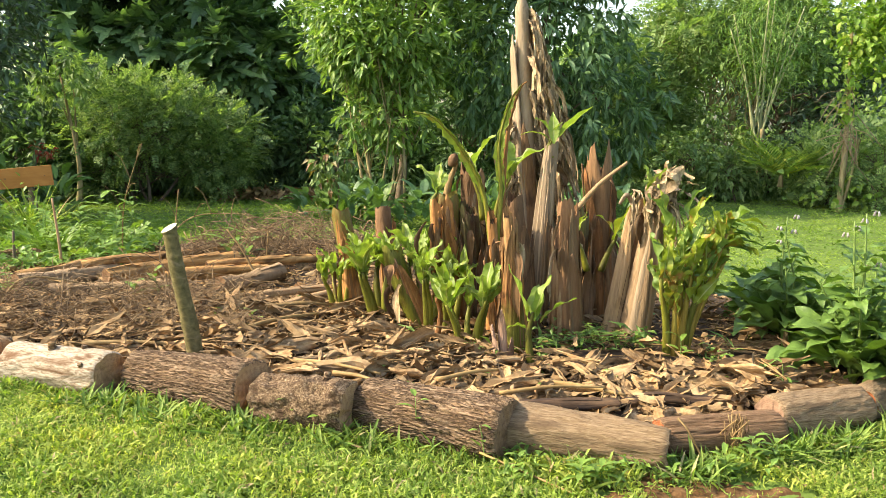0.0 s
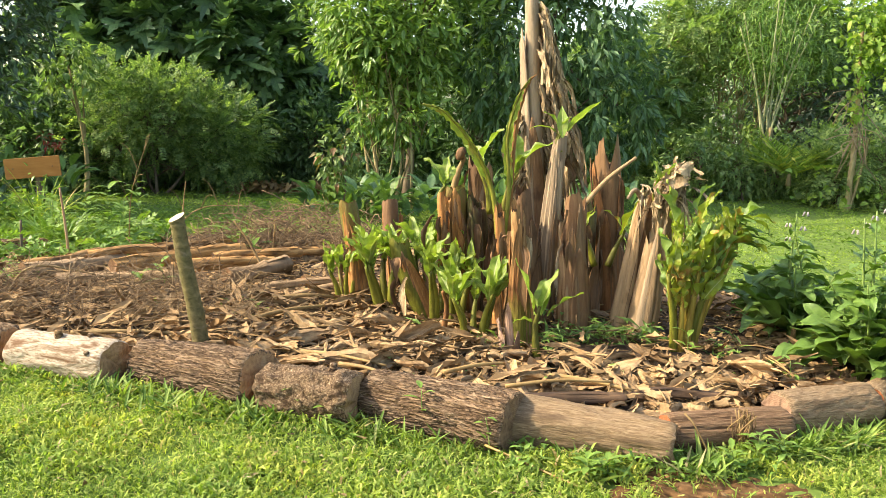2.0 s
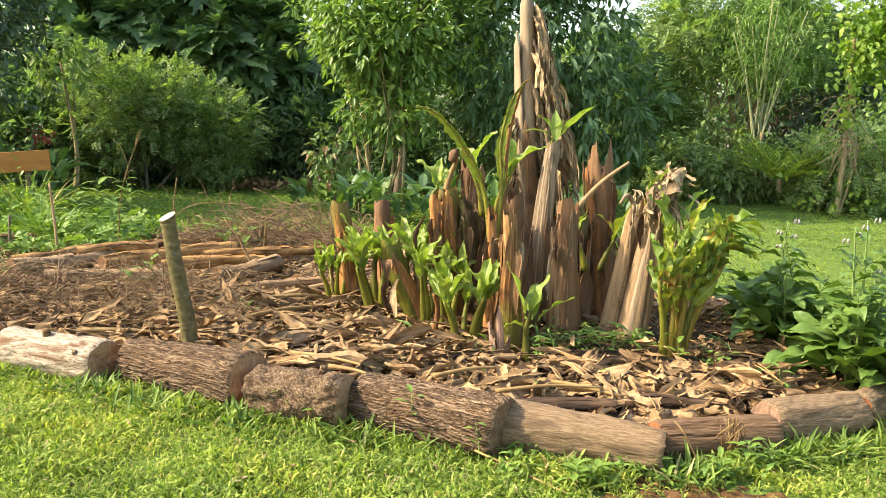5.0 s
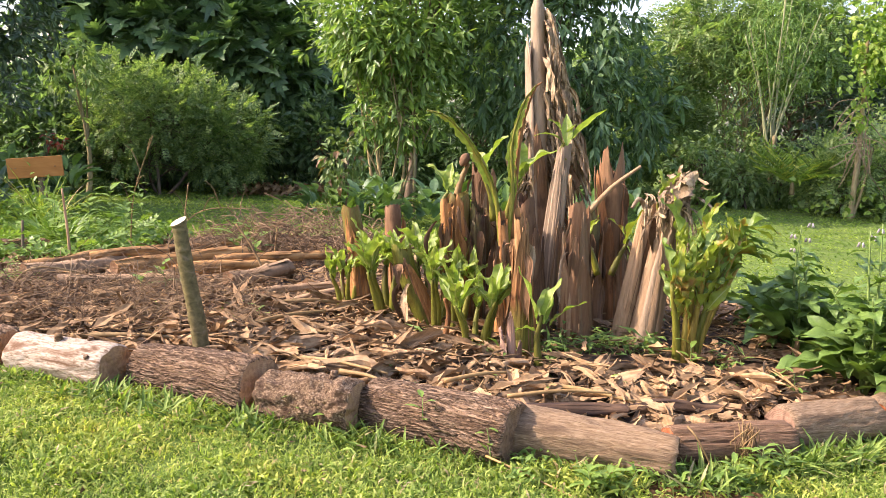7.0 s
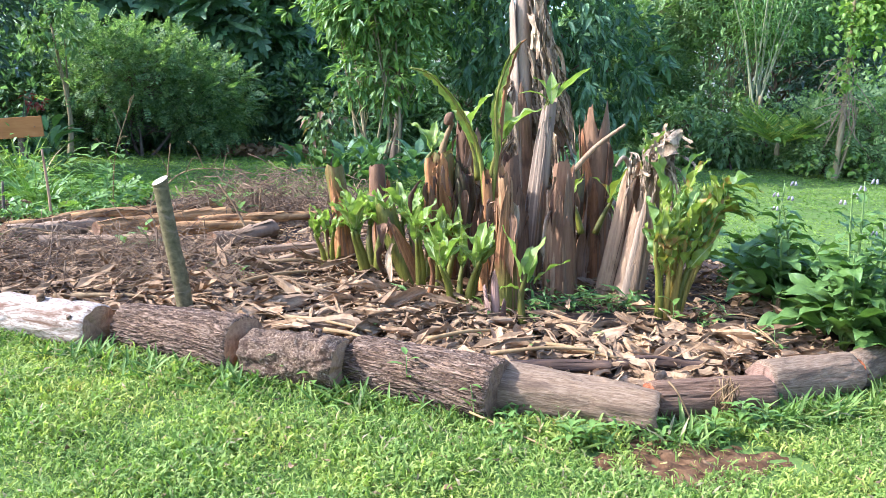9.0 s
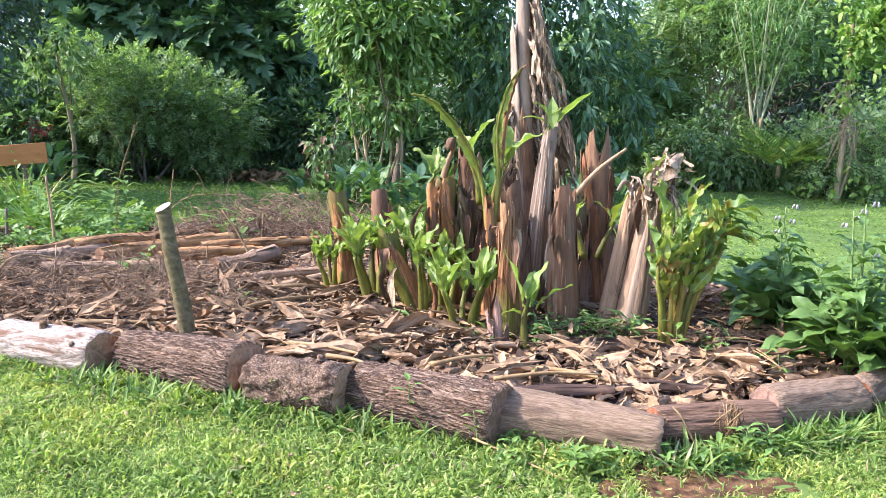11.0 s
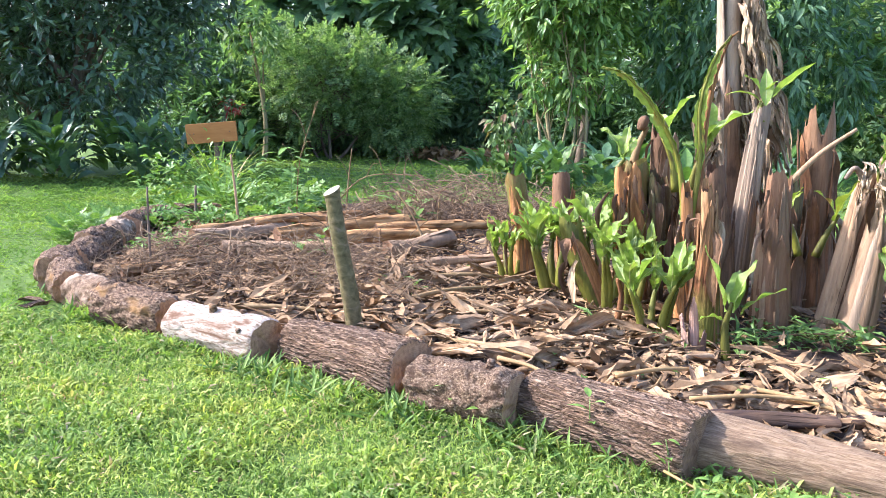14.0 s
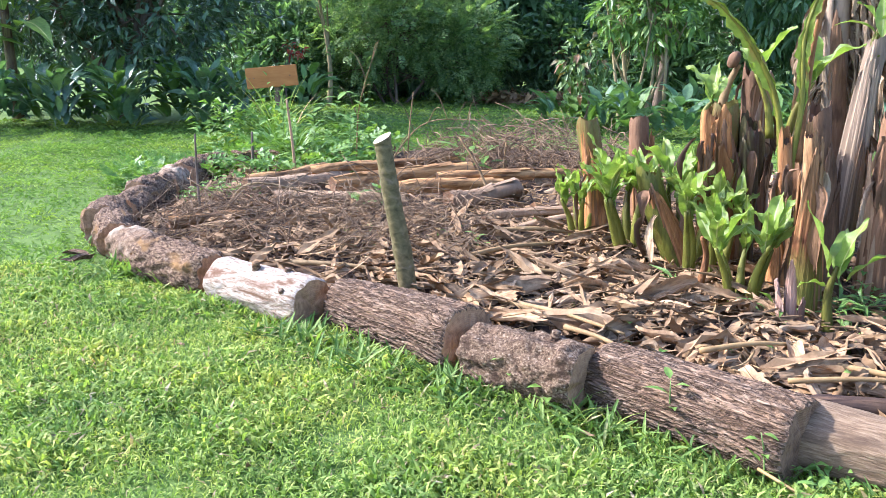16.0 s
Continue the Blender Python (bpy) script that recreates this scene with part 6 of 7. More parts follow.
# dark tree beyond the lawn
tree("dark_shade_tree", (-8.5, 13.0, 0), "dense dark green glossy-leaved shade tree", "tree",
     [(((-9.6, 12.9, 2.3), (1.7, 1.5, 1.7)), 0.27), (((-7.6, 13.0, 2.2), (1.6, 1.5, 1.6)), 0.27), (((-8.6, 13.0, 3.6), (2.3, 1.8, 1.5)), 0.3), (((-6.6, 13.4, 3.3), (1.2, 1.1, 1.2)), 0.16)],
     GLOSSY, M_DARKLEAF, 2800, 9, 0.17, 0.13, 6, 16, 2, 0.2, 0.16, 0.9)
# light feathery trees and bamboo on the right
tree("feathery_tree", (5.0, 19.5, 0), "light green feathery tree with slim stems", "tree",
     [(((4.7, 19.3, 2.4), (1.3, 1.0, 1.2)), 0.4), (((5.8, 19.6, 1.7), (1.3, 1.0, 1.2)), 0.35), (((6.5, 19.8, 3.5), (1.1, 1.0, 0.9)), 0.25)],
     FEATHER, M_FEATHER, 950, 4, 0.34, 0.05, 7, 12, 4, 0.4, 0.15, 0.9, M_PALETRUNK)
tree("tall_feathery_tree", (8.4, 20.5, 0), "tall light green feathery tree", "tree",
     [(((7.6, 20.3, 4.1), (1.7, 1.2, 1.1)), 0.5), (((9.4, 20.5, 4.0), (1.6, 1.2, 1.2)), 0.5)],
     FEATHER, M_FEATHER, 800, 4, 0.36, 0.06, 8, 12, 3, 0.4, 0.15, 0.9, M_PALETRUNK)
tree("dark_tree", (10.6, 22.5, 0), "dark dense tree beyond the lawn", "tree",
     [(((10.4, 22.4, 2.3), (2.2, 1.3, 2.2)), 0.6), (((12.8, 22.5, 2.6), (2.0, 1.3, 2.4)), 0.4)],
     GLOSSY, M_DARKLEAF, 1100, 8, 0.26, 0.12, 9, 12, 1, 0.3, 0.16, 0.9)
tree("light_tree", (-1.4, 21.5, 0), "light green tree behind the others", "tree",
     [(((-1.2, 21.4, 2.3), (1.5, 1.2, 1.4)), 0.6), (((1.2, 21.5, 3.6), (1.8, 1.3, 1.4)), 0.4)],
     MANGO, M_BAMBOO, 800, 7, 0.26, 0.1, 10, 12, 1, 0.5, 0.15, 0.8)
for k, (bx, by, cr, ch, s) in enumerate([(4.4, 18.2, 0.9, 0.8, 11), (6.0, 17.6, 0.9, 0.75, 12), (8.9, 15.4, 0.9, 0.8, 13), (9.6, 17.4, 1.2, 1.1, 14), (3.2, 17.8, 0.9, 0.9, 15), (7.1, 18.6, 0.8, 1.0, 16), (10.4, 15.6, 0.9, 0.9, 17), (6.6, 16.9, 0.6, 0.55, 18), (8.4, 16.2, 0.75, 0.7, 19), (7.6, 17.3, 0.6, 0.7, 33)]):
    tree("green_shrub", (bx, by, 0), "leafy green shrub at the lawn edge", "shrub", [(((bx, by, ch), (cr, cr * 0.8, ch)), 1.0)],
         BROAD if k % 2 else FEATHER, M_FEATHER, 210 if k % 2 else 170, 6 if k % 2 else 4, 0.15 if k % 2 else 0.28, 0.03, s, 8, 3, 0.3, 0.12, 0.9, group="shrubs along the lawn edge")
for k, (bx, by, cr, ch, s) in enumerate([(-1.9, 18.2, 1.0, 1.0, 21), (-0.3, 17.4, 0.9, 0.9, 22), (1.4, 17.2, 1.2, 1.2, 23), (-6.9, 16.2, 0.9, 0.9, 24), (-2.5, 20.0, 1.0, 1.6, 25), (-8.2, 17.0, 1.3, 1.3, 26), (-4.9, 17.6, 1.1, 0.9, 27), (-3.3, 17.9, 1.0, 0.9, 28), (-6.0, 17.8, 0.9, 0.9, 29)]):
    tree("dark_shrub", (bx, by, 0), "dark leafy shrub in the shade of the trees", "shrub", [(((bx, by, ch), (cr, cr * 0.8, ch)), 1.0)],
         GLOSSY, M_WOODS, 420, 7, 0.2, 0.03, s, 8, 3, 0.4, 0.12, 0.9, group="shrubs under the trees")


def leaf_pile():
    r = np.random.default_rng(17)
    g = Geo()
    for k in range(6):
        n = 60
        x, y = r.uniform(-3.5, -1.7, n), r.uniform(16.4, 17.5, n)
        d = unit(np.stack([r.normal(size=n), r.normal(size=n), r.normal(0, 0.3, n)], -1))
        g.add(*spread(scrap(1.0, 5, 4, r.uniform(-2, 2), 60 + k), np.stack([x, y, r.uniform(0.0, 0.18, n)], -1), bases(d, roll=r.normal(0, 0.6, n)), r.uniform(0.12, 0.3, n)))
    solo("dead_leaf_pile", g, M_DRYBITS, "pile of fallen brown leaves under the trees", "dry leaves", kind="stuff")


leaf_pile()


def far_woods():
    """The closing wall of trees behind the garden."""
    r = np.random.default_rng(55)
    n = 7500
    x = r.uniform(-30, 30, n)
    y = r.uniform(25, 29, n)
    top = 3.9 + 0.8 * lattice(np.stack([x * 0.35, 0 * x, 0 * x], -1)) + 0.5 * lattice(np.stack([x * 1.3, 0 * x, 0 * x], -1))
    q = np.stack([x, y, r.uniform(0, 1, n) ** 0.8 * top], -1)
    k = np.repeat(np.arange(n), 5)
    d = unit(r.normal(size=(len(k), 3)) - np.array((0, 0.4, 0.4)))
    g = Geo(*spread(kite(1.0, 0.42, 0.15), q[k] + d * 0.25, bases(d, roll=r.normal(0, 0.6, len(k))), r.uniform(0.22, 0.5, len(k))))
    solo("far_woods", g, M_WOODS, "distant wall of dense green trees", "woods", kind="stuff", smooth=False)


far_woods()


def bamboo_canes():
    r = np.random.default_rng(8)
    ob = thing("bamboo_clump", (7.75, 18.0, 0), "clump of tall pale canes spreading from one base", "bamboo")
    foot = np.array((7.75, 18.0, 0.0))
    part("trunk", Geo(*tube(curve([foot, foot + (0.02, 0, 0.9), foot + (0.05, 0, 1.5)], 10), np.linspace(0.06, 0.05, 10), 9)), M_PALETRUNK, ob)
    heads = []
    for dx, h in ((-0.75, 3.6), (-0.6, 3.9), (-0.35, 3.7), (0.05, 4.4), (0.15, 4.8), (0.45, 3.9), (0.75, 4.1), (-0.15, 4.6), (0.95, 3.8)):
        a = foot + (r.normal(0, 0.06), r.normal(0, 0.06), 1.3 + r.uniform(-0.2, 0.1))
        e = foot + np.array((dx * 1.1, r.normal(0, 0.2), h))
        p = curve([a, a * 0.5 + e * 0.5 + (-0.08 * dx, 0, 0), e], 16)
        rad = np.linspace(0.022, 0.011, 16) * (1 + 0.12 * (np.arange(16) % 3 == 0))
        part("cane", Geo(*tube(p, rad, 8)), M_CANE, ob)
        heads.append(p)
    g = Geo()
    for p in heads:
        n = 300
        k = r.integers(7, 16, n)
        d = unit(r.normal(size=(n, 3)) + (0, 0, -0.3))
        at = p[k] + r.normal(0, 0.34, (n, 3)) + (0, 0.15, 0.1)
        g.add(*spread(BAMBOO, at, bases(d, roll=r.normal(0, 0.5, n)), r.uniform(0.1, 0.22, n)))
    part("foliage", g, M_BAMBOO, ob, smooth=False)


bamboo_canes()


def vine_pole():
    r = np.random.default_rng(81)
    ob = thing("vine_covered_trunk", (7.98, 15.0, 0), "dead pale trunk hung with yellow-green vines", "tree trunk")
    foot = np.array((7.98, 15.0, -0.1))
    for e, rad in (((7.95, 15.0, 3.3), 0.055), ((8.02, 15.05, 2.6), 0.035), ((8.25, 15.0, 1.35), 0.03)):
        part("trunk", Geo(*tube(curve([foot, (foot + e) / 2 + (0.04, 0, 0), e], 16), np.linspace(rad, rad * 0.6, 16), 9)), M_PALETRUNK, ob)
    for k in range(34):
        a = np.array((7.97 + r.normal(0, 0.06), 14.95, r.uniform(1.2, 2.3)))
        e = a + (r.normal(0, 0.3), r.normal(0, 0.1), -r.uniform(0.1, 0.9))
        part("vine_stem", Geo(*tube(curve([a, a * 0.5 + e * 0.5 + (r.normal(0, 0.1), 0, 0.05), e], 8), 0.008, 5)), M_PALESTEM, ob)
    n = 1500
    at = np.stack([8.4 + r.normal(0, 0.36, n), 14.9 + r.normal(0, 0.25, n), 3.25 + r.normal(0, 0.42, n)], -1)
    m = 160
    at = np.concatenate([at, np.stack([7.95 + r.normal(0, 0.14, m), 14.95 + r.normal(0, 0.1, m), r.uniform(1.6, 3.2, m)], -1), np.stack([8.1 + r.normal(0, 0.5, 110), 15.1 + r.normal(0, 0.2, 110), r.uniform(0.1, 0.8, 110)], -1)])
    d = unit(r.normal(size=(len(at), 3)) + (0, -0.5, -0.4))
    part("foliage", Geo(*spread(slim_leaf(1.0, 0.75, 0.3), at, bases(d, roll=r.normal(0, 0.5, len(at))), r.uniform(0.07, 0.16, len(at)))), M_VINE, ob, smooth=False)


vine_pole()


def palm(base, count, length, seed, label, tilt=(0.35, 1.25)):
    r = np.random.default_rng(seed)
    ob = thing("small_palm", base, label, "palm")
    base = np.asarray(base, float)
    part("stem", Geo(*tube([base - (0, 0, 0.05), base + (0, 0, 0.2)], [0.06, 0.035], 8)), M_PALETRUNK, ob)
    for k in range(count):
        az, el = r.uniform(0, 6.28), r.uniform(*tilt)
        d = np.array((math.cos(az) * math.cos(el), math.sin(az) * math.cos(el), math.sin(el)))
        t = pinnate(length * r.uniform(0.8, 1.15), 16, length * 0.42, 0.035, 0.55, 1.0)
        v, f = placed(t, base + (0, 0, 0.15), d)
        part("frond", Geo(v, f), M_PALM, ob, smooth=False)


palm((7.42, 16.2, 0.42), 13, 0.85, 4, "small palm with arching yellow-green fronds")


def ground_leaf_plant(name, base, count, length, width, mat, seed, label, category, group="", el=(0.5, 1.35), arch=(0.3, 0.9), height=0.0):
    r = np.random.default_rng(seed)
    ob = thing(name, base, label, category, group)
    for k in range(count):
        az = r.uniform(0, 6.28)
        s = r.uniform(0.65, 1.15)
        at = np.asarray(base, float) + (0.08 * math.cos(az), 0.08 * math.sin(az), height * r.uniform(0, 1))
        leaf_at(ob, at, az, r.uniform(*el), length * s, width * s, mat, seed * 77 + k, r.uniform(*arch), r.uniform(0.15, 0.4), 0.04, length * 0.3, 0.75, r.normal(0, 0.3), 7)
        p0 = np.asarray(at)
    return ob


# undergrowth behind the bed and along the shaded lawn edge
r_u = np.random.default_rng(12)
for k in range(30):
    ground_leaf_plant("broad_leaf_plant", (r_u.uniform(-1.5, 2.6), r_u.uniform(11.8, 13.8), 0), 15, 0.36, 0.14, M_WEED if k % 3 == 0 else M_WOODS, 100 + k, "broad-leaved green plant in the undergrowth", "plant", "undergrowth behind the bed", height=0.4)
for k in range(34):
    u = k / 33
    ground_leaf_plant("tall_leafy_plant", (-10.6 + 5.0 * u + r_u.normal(0, 0.2), 9.7 + 2.1 * u + r_u.uniform(0, 1.2), 0), 28, 0.37, 0.12, (M_WEED, M_WOODS, M_DARKLEAF)[k % 3], 200 + k, "tall broad-leaved plant in the shade", "plant", "undergrowth along the shaded lawn edge", height=0.65)
for k in range(10):
    ground_leaf_plant("leafy_plant", (r_u.uniform(2.2, 3.5), r_u.uniform(13.2, 16.5), 0), 12, 0.36, 0.13, M_WEED if k % 2 else M_WOODS, 300 + k, "leafy green plant beside the lawn", "plant", "undergrowth behind the bed", height=0.3)
for x, y, h, s in ((-10.1, 11.2, 1.0, 400), (-9.35, 11.9, 1.3, 401)):
    banana = ground_leaf_plant("banana_plant", (x, y, h), 9, 1.15, 0.33, M_BANANA, s, "banana plant with broad arching green leaves", "banana plant", "banana plants beyond the lawn", el=(0.2, 1.25), arch=(0.6, 1.2))
    part("stem", Geo(*tube(curve([(x, y, -0.05), (x - 0.02, y, 0.5), (x - 0.03, y, h + 0.4)], 10), np.linspace(0.1, 0.06, 10), 10)), M_PURPLE, banana)
tree("copper_shrub", (-1.15, 12.6, 0), "small shrub with coppery young leaves", "shrub", [(((-1.15, 12.6, 0.95), (0.28, 0.25, 0.36)), 1.0)], BROAD, M_COPPER, 60, 4, 0.14, 0.02, 31, 6, 1, 0.6, 0.1, 0.7)
tree("red_shrub", (-5.72, 13.6, 0), "small shrub with red and orange leaves", "shrub", [(((-5.66, 13.6, 1.03), (0.17, 0.15, 0.1)), 1.0)], BROAD, M_RED, 10, 4, 0.1, 0.015, 32, 5, 1, 0.2, 0.08, 0.8)


# ---- weeds in and round the bed ----
def weed_patch(name, box, count, size, mat, label, seed, height=0.2, template=BROAD, keep=None):
    r = np.random.default_rng(seed)
    x, y = r.uniform(box[0], box[1], count), r.uniform(box[2], box[3], count)
    if keep:
        ok = keep(x, y)
        x, y = x[ok], y[ok]
    lump = np.clip(0.6 + 0.7 * lattice(np.stack([x * 3, y * 3, 0 * x + seed], -1)), 0.05, 1.4)
    z = np.where(inside(BED, x, y), bed_height(x, y), 0.0) + height * lump * r.uniform(0, 1, len(x))
    az, el = r.uniform(0, 6.28, len(x)), r.uniform(-0.2, 0.9, len(x))
    d = np.stack([np.cos(az) * np.cos(el), np.sin(az) * np.cos(el), np.sin(el)], -1)
    g = Geo(*spread(template, np.stack([x, y, z], -1), bases(d, roll=r.normal(0, 0.4, len(x))), size * r.uniform(0.5, 1.3, len(x))))
    solo(name, g, mat, label, "weeds", kind="stuff", smooth=False)


weed_patch("leafy_weeds", (-4.6, -2.8, 8.1, 10.2), 1700, 0.12, M_SEEDLING, "low leafy green weeds at the bed edge", 1, 0.24)
weed_patch("fine_weeds", (-4.5, -2.9, 8.0, 9.6), 170, 0.2, M_SEEDLING, "fine-leaved green weeds at the bed edge", 11, 0.35, FEATHER)
weed_patch("feathery_weeds", (-4.95, -4.45, 7.5, 8.6), 420, 0.14, M_SEEDLING, "feathery green weeds beside the log border", 2, 0.22, FEATHER)
weed_patch("sign_weeds", (-5.3, -4.1, 9.6, 10.6), 520, 0.12, M_SEEDLING, "green weeds growing round the sign", 9, 0.6)
weed_patch("creeping_weeds", (-3.9, -3.2, 6.9, 8.2), 500, 0.07, M_SEEDLING, "creeping green weeds among the fallen stems", 3, 0.15)
weed_patch("clump_weeds", (0.6, 1.4, 5.05, 5.5), 130, 0.07, M_WEED, "small green weeds at the foot of the clump", 4, 0.2)
for k, (x, y) in enumerate([(0.75, 5.25), (0.95, 5.2), (1.12, 5.3), (1.25, 5.15), (0.68, 5.1), (1.72, 5.0), (0.28, 5.1), (-0.15, 5.45)]):
    weed_patch("fine_grass_weed", (x - 0.1, x + 0.1, y - 0.06, y + 0.06), 22, 0.15, M_WEED, "fine grassy weed at the foot of the banana clump", 60 + k, 0.12, BAMBOO)
weed_patch("border_weeds", (0.2, 1.9, 3.42, 3.75), 700, 0.05, M_SEEDLING, "small clover-like weeds beside the logs", 5, 0.1, keep=lambda x, y: lattice(np.stack([x * 4, y * 4, 0 * x + 2], -1)) > 0.1)
weed_patch("bed_seedlings", (-3.2, 1.8, 4.2, 7.0), 420, 0.06, M_SEEDLING, "scattered green seedlings in the mulch", 6, 0.1, keep=lambda x, y: lattice(np.stack([x * 2, y * 2, 0 * x + 8], -1)) > 0.25)


def blade_tuft(name, base, count, length, label, seed, mat=None, width=0.014):
    r = np.random.default_rng(seed)
    g = Geo()
    for k in range(count):
        az, el = r.uniform(0, 6.28), r.uniform(0.7, 1.45)
        d = (math.cos(az) * math.cos(el), math.sin(az) * math.cos(el), math.sin(el))
        L = length * r.uniform(0.5, 1.1)
        g.add(*placed(blade(L, width, 6, 2, r.uniform(0.3, 1.3), 0.3, 0, 0, 0.5, k), np.asarray(base) + (r.normal(0, 0.03), r.normal(0, 0.03), -0.01), d))
    solo(name, g, mat or M_GRASS, label, "grass tuft", "grass tufts")


blade_tuft("tall_grass_tuft", (-4.6, 10.5, 0.0), 70, 0.95, "tuft of broad bright green grass by the sign", 5, M_GRASS, 0.04)
blade_tuft("tall_grass_tuft", (-4.35, 10.3, 0.0), 30, 0.7, "tuft of broad bright green grass by the sign", 6, M_GRASS, 0.036)
blade_tuft("tall_grass_tuft", (-3.95, 9.2, 0.08), 46, 0.65, "tuft of tall green grass behind the bed", 1, M_SEEDLING, 0.028)
blade_tuft("tall_grass_tuft", (-3.7, 9.0, 0.08), 40, 0.7, "tuft of tall green grass behind the bed", 3, M_SEEDLING, 0.03)
blade_tuft("tall_grass_tuft", (-4.6, 10.2, 0.05), 40, 0.7, "tuft of tall green grass by the sign", 4, M_SEEDLING, 0.03)
blade_tuft("tall_grass_tuft", (-4.2, 9.6, 0.05), 40, 0.6, "tuft of tall green grass behind the bed", 2, M_SEEDLING, 0.028)
for k, (x, y, n, L) in enumerate([(-0.5, 4.02, 16, 0.2), (-0.38, 3.95, 14, 0.16), (-1.9, 4.58, 22, 0.14), (-1.5, 4.45, 24, 0.14), (-2.3, 4.8, 26, 0.16), (-2.9, 5.08, 30, 0.18), (-0.9, 4.15, 20, 0.12), (0.05, 3.7, 12, 0.16),
                                  (1.6, 3.7, 24, 0.16), (1.9, 3.8, 26, 0.2), (1.3, 3.6, 20, 0.12), (2.25, 3.95, 26, 0.2), (-1.2, 4.28, 22, 0.13), (-3.3, 5.3, 26, 0.16), (0.6, 3.5, 14, 0.12), (2.15, 4.48, 30, 0.22), (-3.2, 6.3, 16, 0.18)]):
    blade_tuft("grass_tuft", (x, y, 0.01), n, L, "longer grass tuft growing against the logs", 30 + k, width=0.012)


def seedling(base, height, leaves, size, seed, label="small green seedling in the mulch"):
    r = np.random.default_rng(seed)
    ob = thing("seedling", base, label, "seedling", "seedlings")
    base = np.asarray(base, float)
    head = base + (r.normal(0, 0.02), r.normal(0, 0.02), height)
    part("stem", Geo(*tube(curve([base - (0, 0, 0.02), (base + head) / 2 + r.normal(0, 0.006, 3), head], 6), np.linspace(0.005, 0.002, 6), 5)), M_STALK, ob)
    for k in range(leaves):
        u = 0.35 + 0.65 * k / max(1, leaves - 1)
        leaf_at(ob, base + u * (head - base), k * 2.4, r.uniform(0.1, 0.7), size * r.uniform(0.7, 1.1), size * 0.34, M_SEEDLING, seed * 20 + k, 0.5, 0.2, 0.03, 0.01, 0.75, 0, 5)


for k, (x, y, z, h, n, s) in enumerate([(-0.16, 3.9, 0.0, 0.26, 7, 0.09), (-0.62, 4.0, 0.0, 0.14, 6, 0.1), (-0.78, 4.1, 0.0, 0.18, 5, 0.08), (0.22, 3.58, 0.0, 0.12, 5, 0.07), (-2.3, 6.75, 0.12, 0.15, 4, 0.2), (-2.15, 6.9, 0.12, 0.2, 4, 0.16),
                                        (-1.85, 8.4, 0.15, 0.2, 5, 0.3), (-1.7, 8.5, 0.15, 0.22, 5, 0.28), (1.44, 4.9, 0.12, 0.16, 5, 0.1), (-1.25, 5.9, 0.12, 0.1, 5, 0.08), (1.7, 4.75, 0.1, 0.12, 6, 0.08), (0.9, 4.4, 0.12, 0.1, 5, 0.06),
                                        (-3.25, 8.4, 0.12, 0.6, 14, 0.18), (-3.0, 8.6, 0.12, 0.55, 14, 0.16), (-3.6, 8.5, 0.12, 0.45, 12, 0.18), (-3.8, 8.9, 0.1, 0.6, 14, 0.2), (-2.9, 8.9, 0.1, 0.7, 14, 0.16), (-3.4, 9.3, 0.1, 0.65, 14, 0.2), (0.52, 3.41, 0.0, 0.12, 14, 0.09), (0.6, 3.44, 0.0, 0.1, 14, 0.09), (0.75, 3.49, 0.0, 0.07, 8, 0.06), (0.9, 3.43, 0.0, 0.09, 9, 0.06), (1.3, 3.58, 0.0, 0.16, 14, 0.09), (1.42, 3.6, 0.0, 0.13, 12, 0.08), (1.15, 3.52, 0.0, 0.12, 12, 0.08), (0.12, 3.66, 0.0, 0.2, 6, 0.07), (1.85, 4.4, 0.08, 0.18, 7, 0.09)]):
    seedling((x, y, z), h, n, s, 10 + k)


def stick(points, r0, label, mat=None):
    p = curve(points, 12)
    solo("stick", Geo(*tube(p, np.linspace(r0, r0 * 0.6, 12), 7)), mat or M_TWIG, label, "stick", "sticks standing in the bed")


stick([(-3.29, 6.27, 0.05), (-3.3, 6.27, 0.4), (-3.29, 6.26, 0.72)], 0.011, "thin dark stick standing in the bed", M_TRUNK)
stick([(-3.36, 8.12, 0.05), (-3.38, 8.12, 0.4), (-3.42, 8.12, 0.8)], 0.016, "pale stick standing among weeds", M_TANSTEM)
stick([(-3.94, 8.45, 0.05), (-3.93, 8.45, 0.45)], 0.018, "short brown stick in the weeds", M_TRUNK)
stick([(-2.45, 8.6, 0.05), (-2.42, 8.6, 0.5), (-2.38, 8.6, 0.85)], 0.008, "thin reddish stick in the bed")
stick([(-1.5, 8.4, 0.1), (-1.48, 8.4, 0.45)], 0.014, "short pale stick behind the fallen stems")
stick([(-1.42, 7.35, 0.15), (-1.55, 7.4, 0.4), (-1.7, 7.45, 0.6)], 0.012, "leaning twig on the fallen stems")


def bare_branch(points, label):
    r = np.random.default_rng(4)
    p = curve(points, 14)
    g = Geo(*tube(p, np.linspace(0.009, 0.003, 14), 5))
    for k in (5, 7, 9, 11):
        e = p[k] + (r.normal(0, 0.25), r.normal(0, 0.1), r.uniform(0.05, 0.3))
        g.add(*tube(curve([p[k], p[k] * 0.5 + e * 0.5 + (0, 0, 0.06), e], 7), np.linspace(0.005, 0.002, 7), 5))
    solo("bare_branch", g, M_TWIG, label, "branch", "bare dry branches")


bare_branch([(-3.05, 8.9, 0.1), (-3.0, 8.9, 0.7), (-2.8, 8.9, 1.3)], "bare dry branch standing behind the bed")
bare_branch([(-2.7, 8.7, 0.1), (-2.3, 8.7, 0.55), (-1.7, 8.7, 0.6)], "thin bare arching branch")


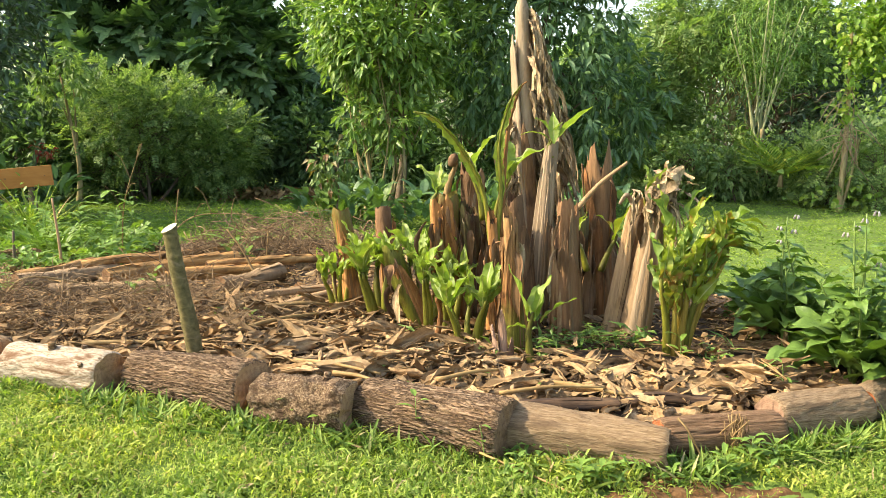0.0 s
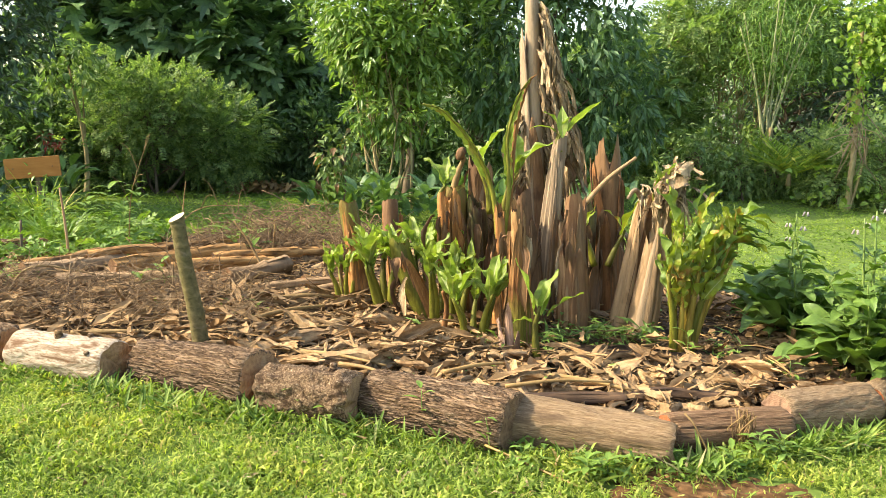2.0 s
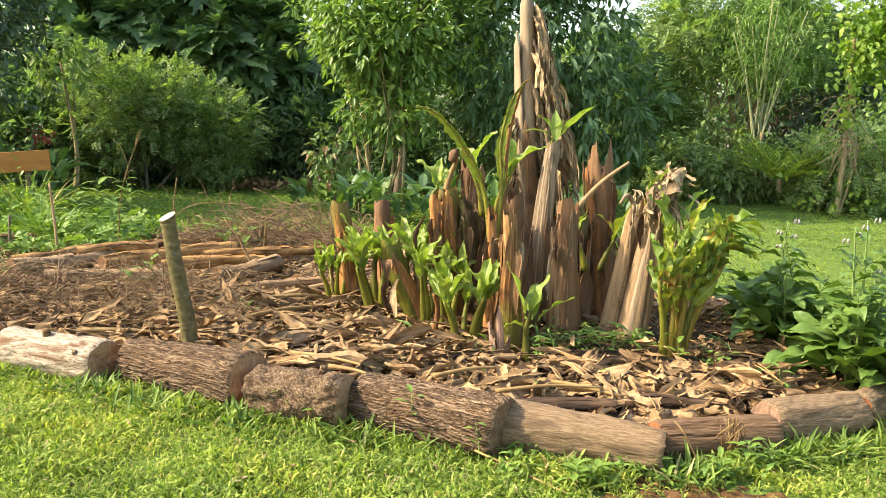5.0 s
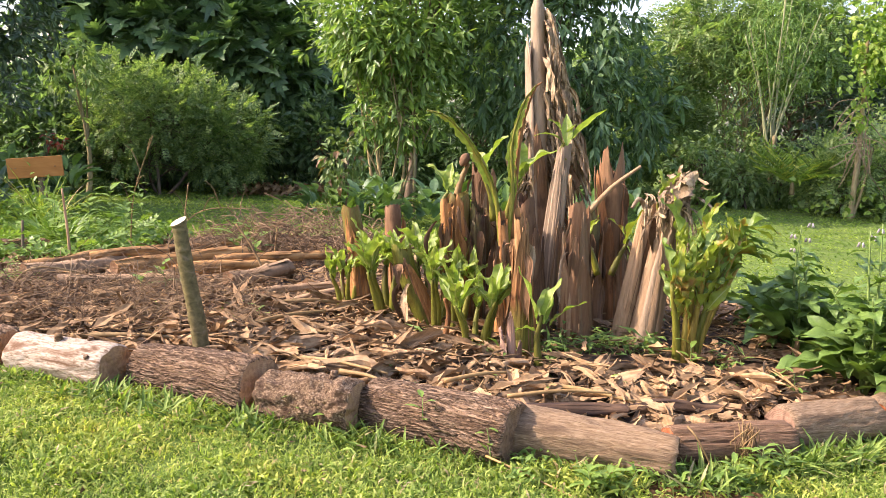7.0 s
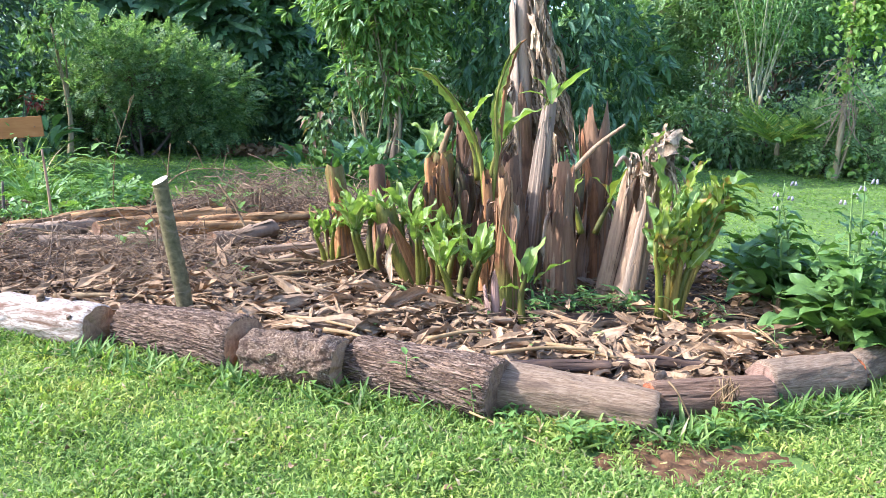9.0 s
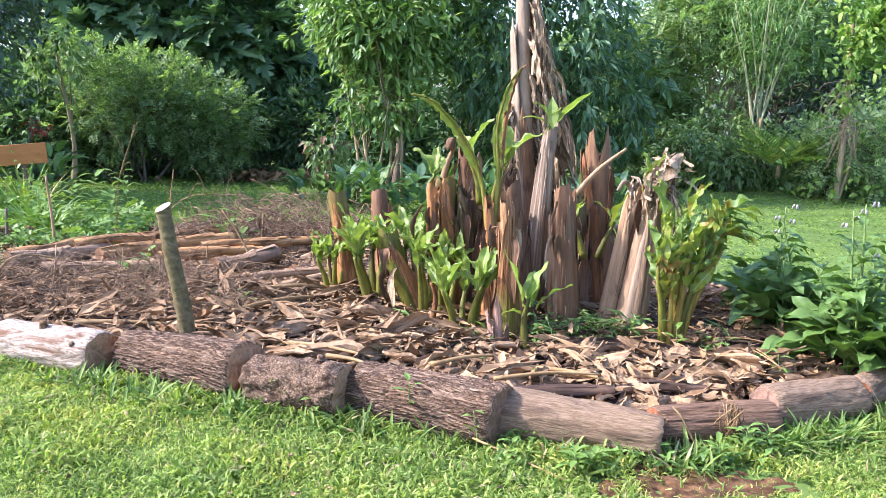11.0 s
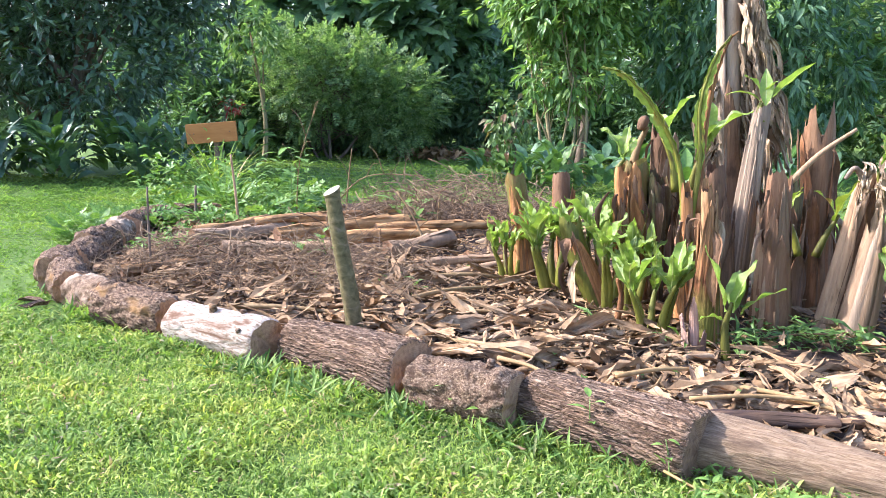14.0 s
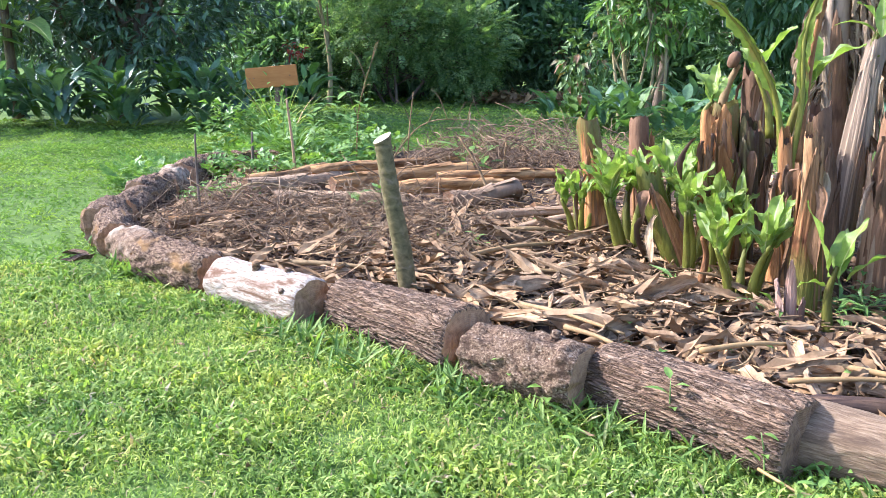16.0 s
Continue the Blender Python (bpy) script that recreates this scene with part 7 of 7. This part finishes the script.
def bark_bits():
    for k, (x, y) in enumerate([(-3.72, 5.5), (-3.62, 5.35)]):
        g = Geo(*scrap(0.2, 9, 7, 1.2, 40 + k))
        ob = solo("bark_piece", g, M_DARKLOG, "loose dark piece of bark on the grass", "bark", "fallen bark pieces")
        ob.matrix_basis = pose(x, y, 0.05, 0, 0, 40 * k)


bark_bits()


def lawn_litter():
    """A few dry leaf bits and clippings lying in the short grass."""
    r = np.random.default_rng(71)
    g = Geo()
    for k in range(5):
        x, y = r.uniform(-4.2, 2.4, 26), r.uniform(2.7, 5.6, 26)
        ok = ~inside(BED, x, y)
        x, y = x[ok], y[ok]
        d = unit(np.stack([r.normal(size=len(x)), r.normal(size=len(x)), r.normal(0, 0.15, len(x))], -1))
        g.add(*spread(scrap(1.0, 5, 4, r.uniform(-2, 2), 90 + k), np.stack([x, y, ground_height(x, y) + r.uniform(0.03, 0.05, len(x))], -1), bases(d, roll=r.normal(0, 0.4, len(x))), r.uniform(0.025, 0.07, len(x))))
    solo("leaf_bits", g, M_DRYBITS, "small dry leaf bits scattered on the lawn", "dry leaves", kind="stuff", smooth=False)


lawn_litter()

stick([(0.1, 3.68, 0.07), (0.28, 3.5, 0.05), (0.45, 3.3, 0.04)], 0.006, "thin dry stick lying on the grass", M_STRAW)
stick([(1.0, 3.68, 0.22), (1.03, 3.62, 0.18), (1.1, 3.58, 0.04)], 0.006, "thin pale vine draped over a log", M_STRAW)
stick([(-3.2, 6.4, 0.12), (-3.0, 6.5, 0.35), (-2.5, 6.8, 0.2)], 0.01, "dark twig lying on the mulch")


def vine_knot(c, count):
    r = np.random.default_rng(3)
    g = Geo()
    for k in range(count):
        a = np.asarray(c) + r.normal(0, 0.018, 3) + (0, 0, 0.04)
        e = np.asarray(c) + (r.normal(0, 0.03), r.normal(-0.02, 0.015), -r.uniform(0.02, 0.11))
        g.add(*tube(curve([a, (a + e) / 2 + r.normal(0, 0.02, 3), e], 7), 0.003, 5))
    solo("vine_knot", g, M_TWIG, "dry knotted vine hanging over a log", "vine")


vine_knot((1.28, 3.69, 0.17), 26)

# ---- grass ----
def fade(x, y):
    return on_lawn(x, y)


grass_patch("grass", 205000, (-4.4, 2.7, 2.5, 5.3), 0.033, fade, "short bright green broad-bladed lawn grass", 0.8, True)
log_fringe([(-3.9, 6.1), (-3.62, 5.6), (-3.1, 5.16), (-2.5, 4.88), (-1.9, 4.55), (-1.1, 4.15), (-0.5, 3.95), (0.2, 3.6), (0.95, 3.48)], 5200, "longer dark green grass along the foot of the logs")
log_fringe([(0.95, 3.5), (1.55, 3.7), (2.15, 3.95), (2.6, 4.3)], 1900, "longer green grass beside the thin logs")
grass_patch("side_grass", 58000, (-9.5, -2.2, 4.6, 12.0), 0.042, fade, "sunlit green lawn grass beside the bed", 0.6)
grass_patch("back_grass", 40000, (-7.0, 2.0, 8.4, 19.0), 0.055, fade, "green lawn grass behind the bed", 0.5)
grass_patch("far_grass", 42000, (1.8, 10.0, 5.0, 17.0), 0.042, fade, "green lawn grass beyond the weeds", 0.5)
grass_patch("left_grass", 16000, (-7.0, -4.4, 2.5, 5.6), 0.05, fade, "short green lawn grass")
grass_patch("trodden_grass", 34000, (-7.0, 6.0, -2.5, 2.5), 0.055, fade, "short green lawn grass underfoot")
grass_patch("border_grass", 12000, (2.7, 8.0, 2.5, 5.1), 0.075, fade, "short green lawn grass beside the weeds")
